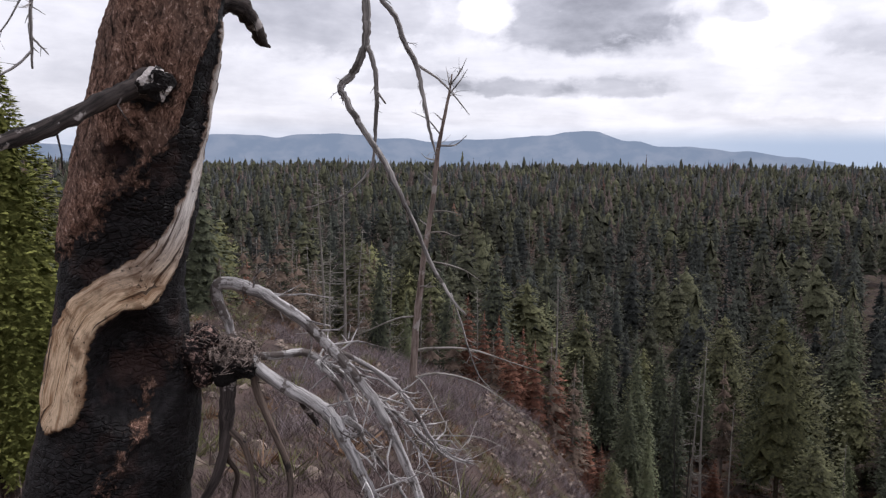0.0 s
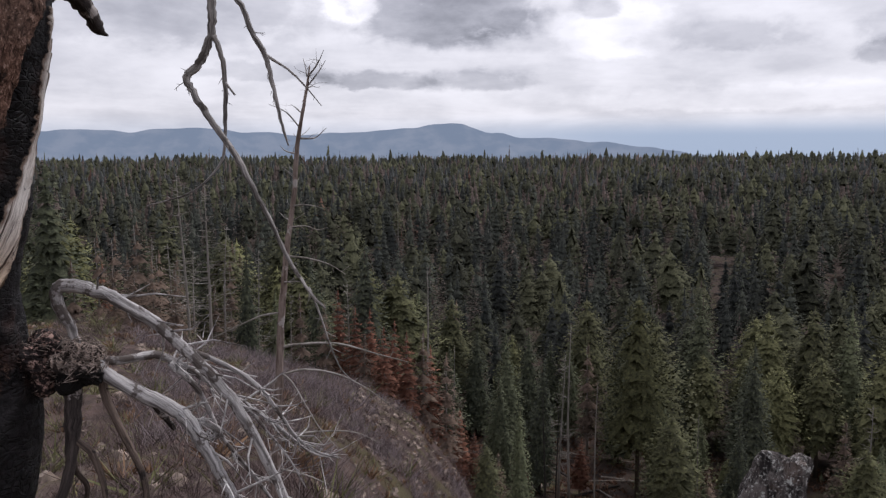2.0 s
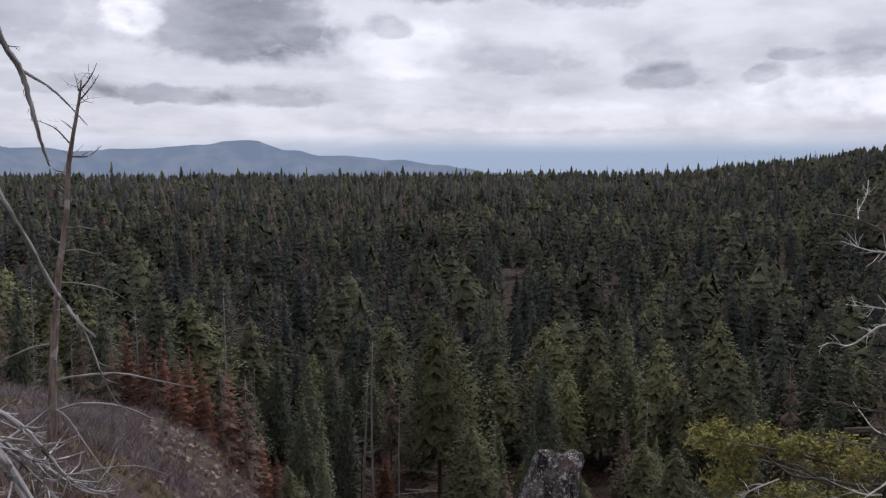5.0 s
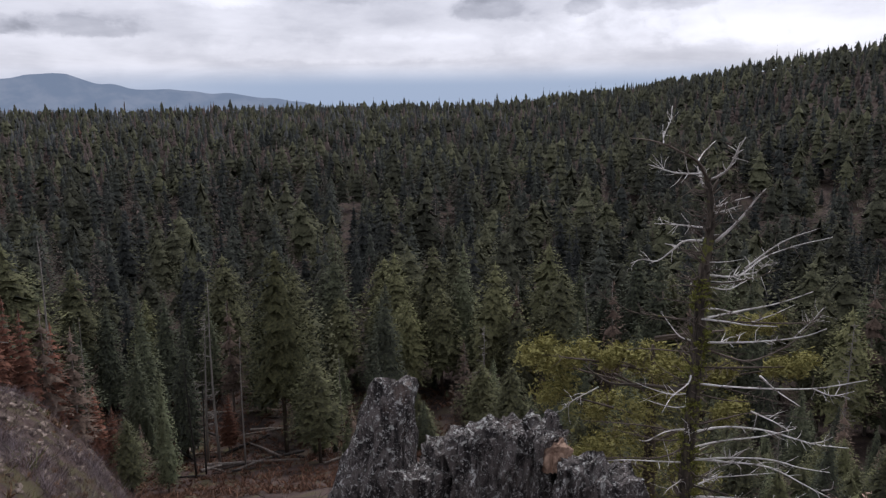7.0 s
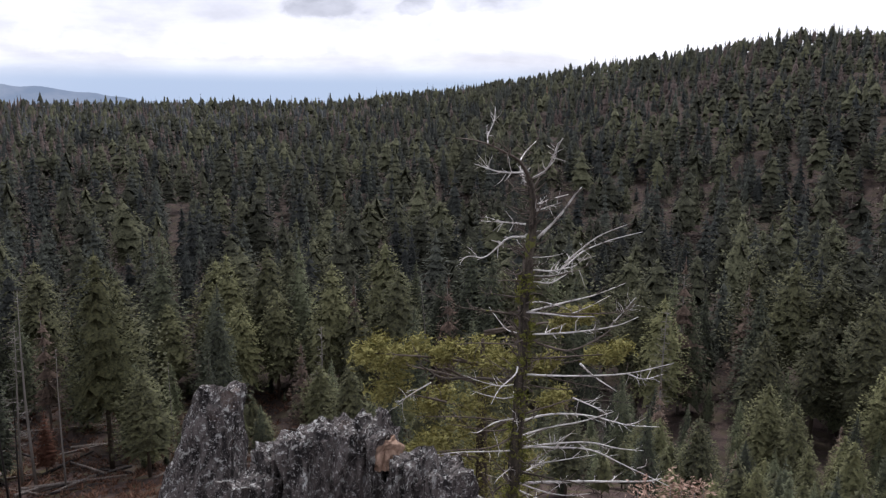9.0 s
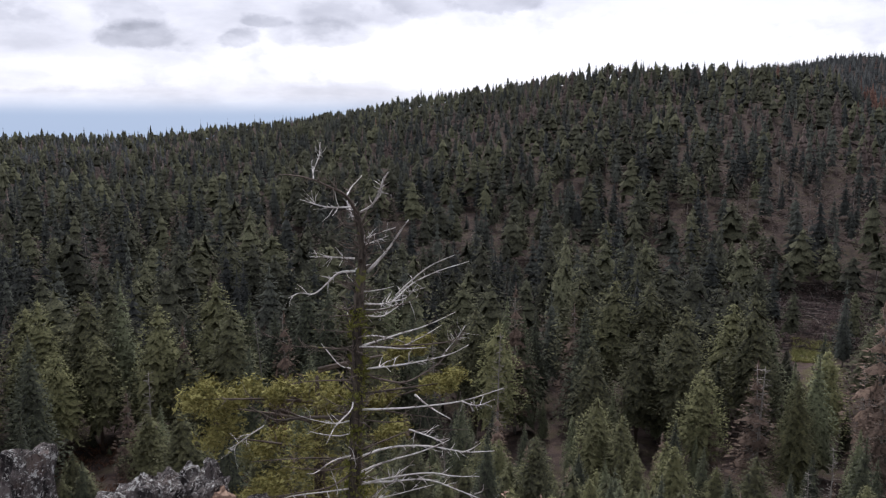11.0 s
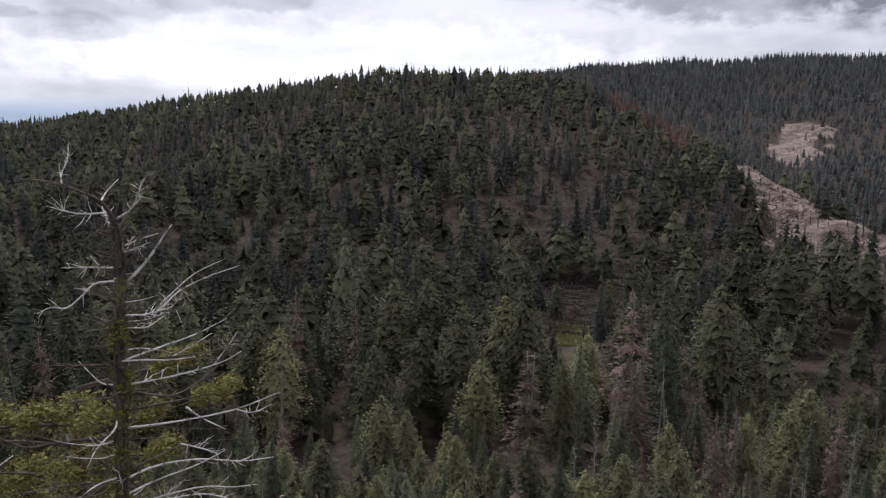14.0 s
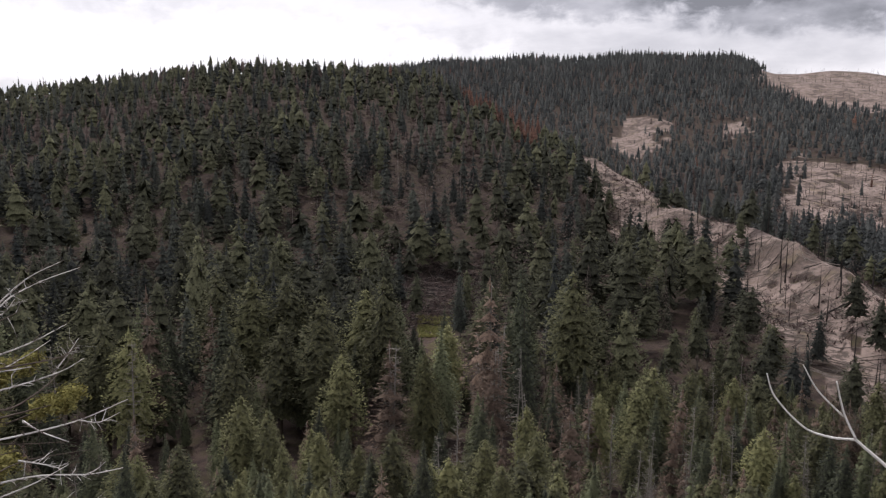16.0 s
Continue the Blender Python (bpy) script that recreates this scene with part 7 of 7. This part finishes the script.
# ---- brush, stones and fallen logs ----
def brush(name, label, n, az, rr, size, mat, seed, sprigs=16, patchy=-0.5, patch=14, wide=0.012):
    rng = np.random.RandomState(seed)
    a, r = np.radians(rng.uniform(*az, n)), np.sqrt(rng.uniform(rr[0] ** 2, rr[1] ** 2, n))
    x, y = r * np.sin(a), r * np.cos(a)
    keep = swell(x, y, patch, seed + 1) > patchy
    x, y = x[keep], y[keep]
    z = land(x, y)
    m = len(x)
    s = size * rng.uniform(0.4, 1.3, (m, 1))
    out = []
    for k in range(sprigs):
        b = np.stack([x, y, z - 0.05], -1) + rng.uniform(-0.25, 0.25, (m, 3)) * np.array([1, 1, 0]) * s
        d = rng.normal(0, 1, (m, 3)) * np.array([0.55, 0.55, 0.2]) + np.array([0, 0, 0.8])
        w = rng.normal(0, 1, (m, 3)) * wide
        out.append(np.stack([b - w * s, b + w * s, b + d * s], 1))
    return tagged(tri_object(name, np.concatenate(out), mat), label, "brush", kind="stuff")


brush("brush", "grey-brown leafless brush covering the near spur", 7000, (-36, 14), (9, 68), 0.62, BRUSH, 3, 18, -0.3, 12, 0.007)
brush("lilac_brush", "dense pale lilac leafless brush near the spur's edge", 6000, (-12, 15), (16, 66), 0.75, BRUSH_LILAC, 43, 20, 0.0, 12, 0.007)
brush("olive_grass", "patches of short olive and tan grass", 3500, (-36, 12), (6, 62), 0.26, GRASS, 45, 10, 0.05, 9, 0.03)
brush("rusty_brush", "low rust-brown brush in patches on the spur", 2600, (-36, 14), (9, 66), 0.5, RUSTY, 63, 20, 0.25, 10, 0.008)
brush("dry_leaves", "low bushes with withered tan leaves", 760, (-36, 12), (11, 60), 0.34, DRY_LEAF, 47, 34, 0.0, 8, 0.06)
brush("near_scrub", "thin dead stalks on the bare slope below the trunk", 1500, (-34, 12), (3.6, 11), 0.30, BRUSH, 23, 12)
brush("undergrowth", "low brown brush on the valley floor", 6000, (8, 118), (66, 170), 0.9, BRUSH, 5, 9)
brush("forest_scrub", "reddish-brown scrub under the trees at the spur's foot", 5200, (9, 50), (74, 138), 0.7, RUSTY, 65, 14, -0.8, 11, 0.06)
brush("clearing_debris", "dark purple-brown burnt debris in the clearing", 2400, (81, 88.5), (204, 281), 1.3, BRUSH, 15, 10, -2.0, 14, 0.03)
brush("burnt_scrub", "sparse dead scrub on the burnt spur", 13000, (91, 120), (150, 526), 1.5, BRUSH, 17, 7, -0.2, 40, 0.05)
brush("meadow_grass", "small yellow-green meadow in the forest", 900, (82.7, 85.1), (195, 214), 0.7, MEADOW, 51, 9, -2.0, 14, 0.12)
brush("dry_grass", "small opening of tan dry grass", 700, (95.9, 98.6), (120, 152), 0.5, TAN_GRASS, 53, 9, -0.4, 9, 0.05)
brush("green_bushes", "small olive bushes dotted over the near slope", 130, (-36, 8), (9, 60), 0.8, NEEDLE_PINE, 9, 40)


def stones(name, label, n, az, rr, size, mat, seed):
    rng = np.random.RandomState(seed)
    a, r = np.radians(rng.uniform(*az, n)), np.sqrt(rng.uniform(rr[0] ** 2, rr[1] ** 2, n))
    x, y = r * np.sin(a), r * np.cos(a)
    z = land(x, y)
    t = []
    dirs = np.array([(1, 0, 0), (0, 1, 0), (-1, 0, 0), (0, -1, 0)], float)
    for k in range(n):
        s = size * rng.uniform(0.3, 1.5)
        c = np.array([x[k], y[k], z[k]])
        p = [c + d * s * rng.uniform(0.6, 1.2) + np.array([0, 0, rng.uniform(0, 0.3) * s]) for d in dirs]
        tops = [c + d * s * rng.uniform(0.3, 0.6) + np.array([0, 0, rng.uniform(0.5, 0.9) * s]) for d in dirs]
        for i in range(4):
            j = (i + 1) % 4
            t += [[p[i], p[j], tops[j]], [p[i], tops[j], tops[i]]]
        t += [[tops[0], tops[1], tops[2]], [tops[0], tops[2], tops[3]]]
    return tagged(tri_object(name, np.array(t), mat), label, "stones", kind="stuff")


stones("slope_stones", "pale angular stones scattered over the spur", 1700, (-36, 12), (9, 62), 0.15, STONE, 4)
stones("edge_stones", "loose heap of pale tan stones on the spur's crest", 110, (1.5, 9.5), (38, 56), 0.24, STONE, 14)


def fallen_log(x, y, length, r, turn, mat, label, tilt=0.0):
    """A log that lies on the ground, with a few stubs."""
    z0 = float(land(x, y))
    dx, dy = math.cos(radians(turn)) * length / 2, math.sin(radians(turn)) * length / 2
    za, zb = float(land(x - dx, y - dy)), float(land(x + dx, y + dy))
    root = tagged(empty("fallen_log", pose(x, y, z0)), label, "log", "fallen logs")
    H = Heap()
    H.add(tube([(-dx, -dy, za - z0 + r), (0, 0, (za + zb) / 2 - z0 + r + 0.05), (dx, dy, zb - z0 + r)], [r, r * 0.8, r * 0.45], 7))
    H.add(tube([(0, 0, (za + zb) / 2 - z0 + r), (0.3, 0.1, (za + zb) / 2 - z0 + r + 0.6)], [r * 0.25, r * 0.08], 4))
    H.ob("trunk", mat, root)


def debris(name, label, n, az, inner, outer, mat, seed, size=(4, 12)):
    """Felled thin trunks that lie criss-cross over burnt ground."""
    rng = np.random.RandomState(seed)
    a = rng.uniform(*az, n)
    r = rng.uniform(0, 1, n)
    r = nearer(np.interp(a, *inner) * (1 - r) + np.interp(a, *outer) * r)
    x, y = r * np.sin(np.radians(a)), r * np.cos(np.radians(a))
    L, th, w = rng.uniform(*size, n) / 2, rng.uniform(0, 6.283, n), rng.uniform(0.06, 0.17, n)
    dx, dy = L * np.cos(th), L * np.sin(th)
    p = np.stack([x - dx, y - dy, land(x - dx, y - dy) + 0.1], -1)
    q = np.stack([x + dx, y + dy, land(x + dx, y + dy) + 0.25], -1)
    s = np.stack([-np.sin(th) * w, np.cos(th) * w, np.zeros(n)], -1)
    up = np.stack([np.zeros(n), np.zeros(n), w * 1.6], -1)
    out = [np.stack(t, 1) for t in ((p - s, q - s * 0.5, p + up), (q - s * 0.5, q + up, p + up), (p + s, p + up, q + s * 0.5), (q + s * 0.5, p + up, q + up))]
    return tagged(tri_object(name, np.concatenate(out), mat), label, "logs", kind="stuff")


SPUR_IN = ([90, 93, 96, 101, 108, 114, 125], [820, 740, 560, 395, 262, 212, 190])
SPUR_OUT = (RIDGE_AZ[10:], [q + 40 for q in RIDGE_R[10:]])
debris("burnt_debris", "black felled trunks strewn over the burnt spur", 160, (92, 120), SPUR_IN, SPUR_OUT, CHAR_POLE, 31)
debris("grey_debris", "grey felled trunks strewn over the burnt spur", 900, (92, 120), SPUR_IN, SPUR_OUT, LOG_GREY, 32)
debris("clearing_logs", "dark felled trunks heaped in the clearing", 420, (80.5, 88.5), ([80, 89], [258, 258]), ([80, 89], [376, 376]), CHAR_POLE, 33)
debris("clearing_logs", "grey felled trunks heaped in the clearing", 200, (80.5, 88.5), ([80, 89], [258, 258]), ([80, 89], [376, 376]), LOG_GREY, 34)
debris("hill_debris", "felled burnt trunks on the far bare hillside", 160, (106.5, 119), ([106, 119], [650, 650]), ([106, 119], [960, 960]), CHAR_POLE, 35, (8, 18))

log_rng = random.Random(12)
for az0, az1, r0, r1, n, mats in ((14, 24, 96, 135, 26, (LOG_GREY, CHAR_POLE)), (95.5, 99, 130, 172, 12, (LOG_GREY,)), (26, 44, 98, 140, 18, (LOG_GREY,))):
    for k in range(n):
        lx, ly = polar(log_rng.uniform(az0, az1), log_rng.uniform(r0, r1))
        mat = log_rng.choice(mats)
        fallen_log(lx, ly, log_rng.uniform(5, 14), log_rng.uniform(0.14, 0.3), log_rng.uniform(0, 360), mat,
                   "grey weathered log lying on the forest floor" if mat is LOG_GREY else "black charred log lying on the forest floor")
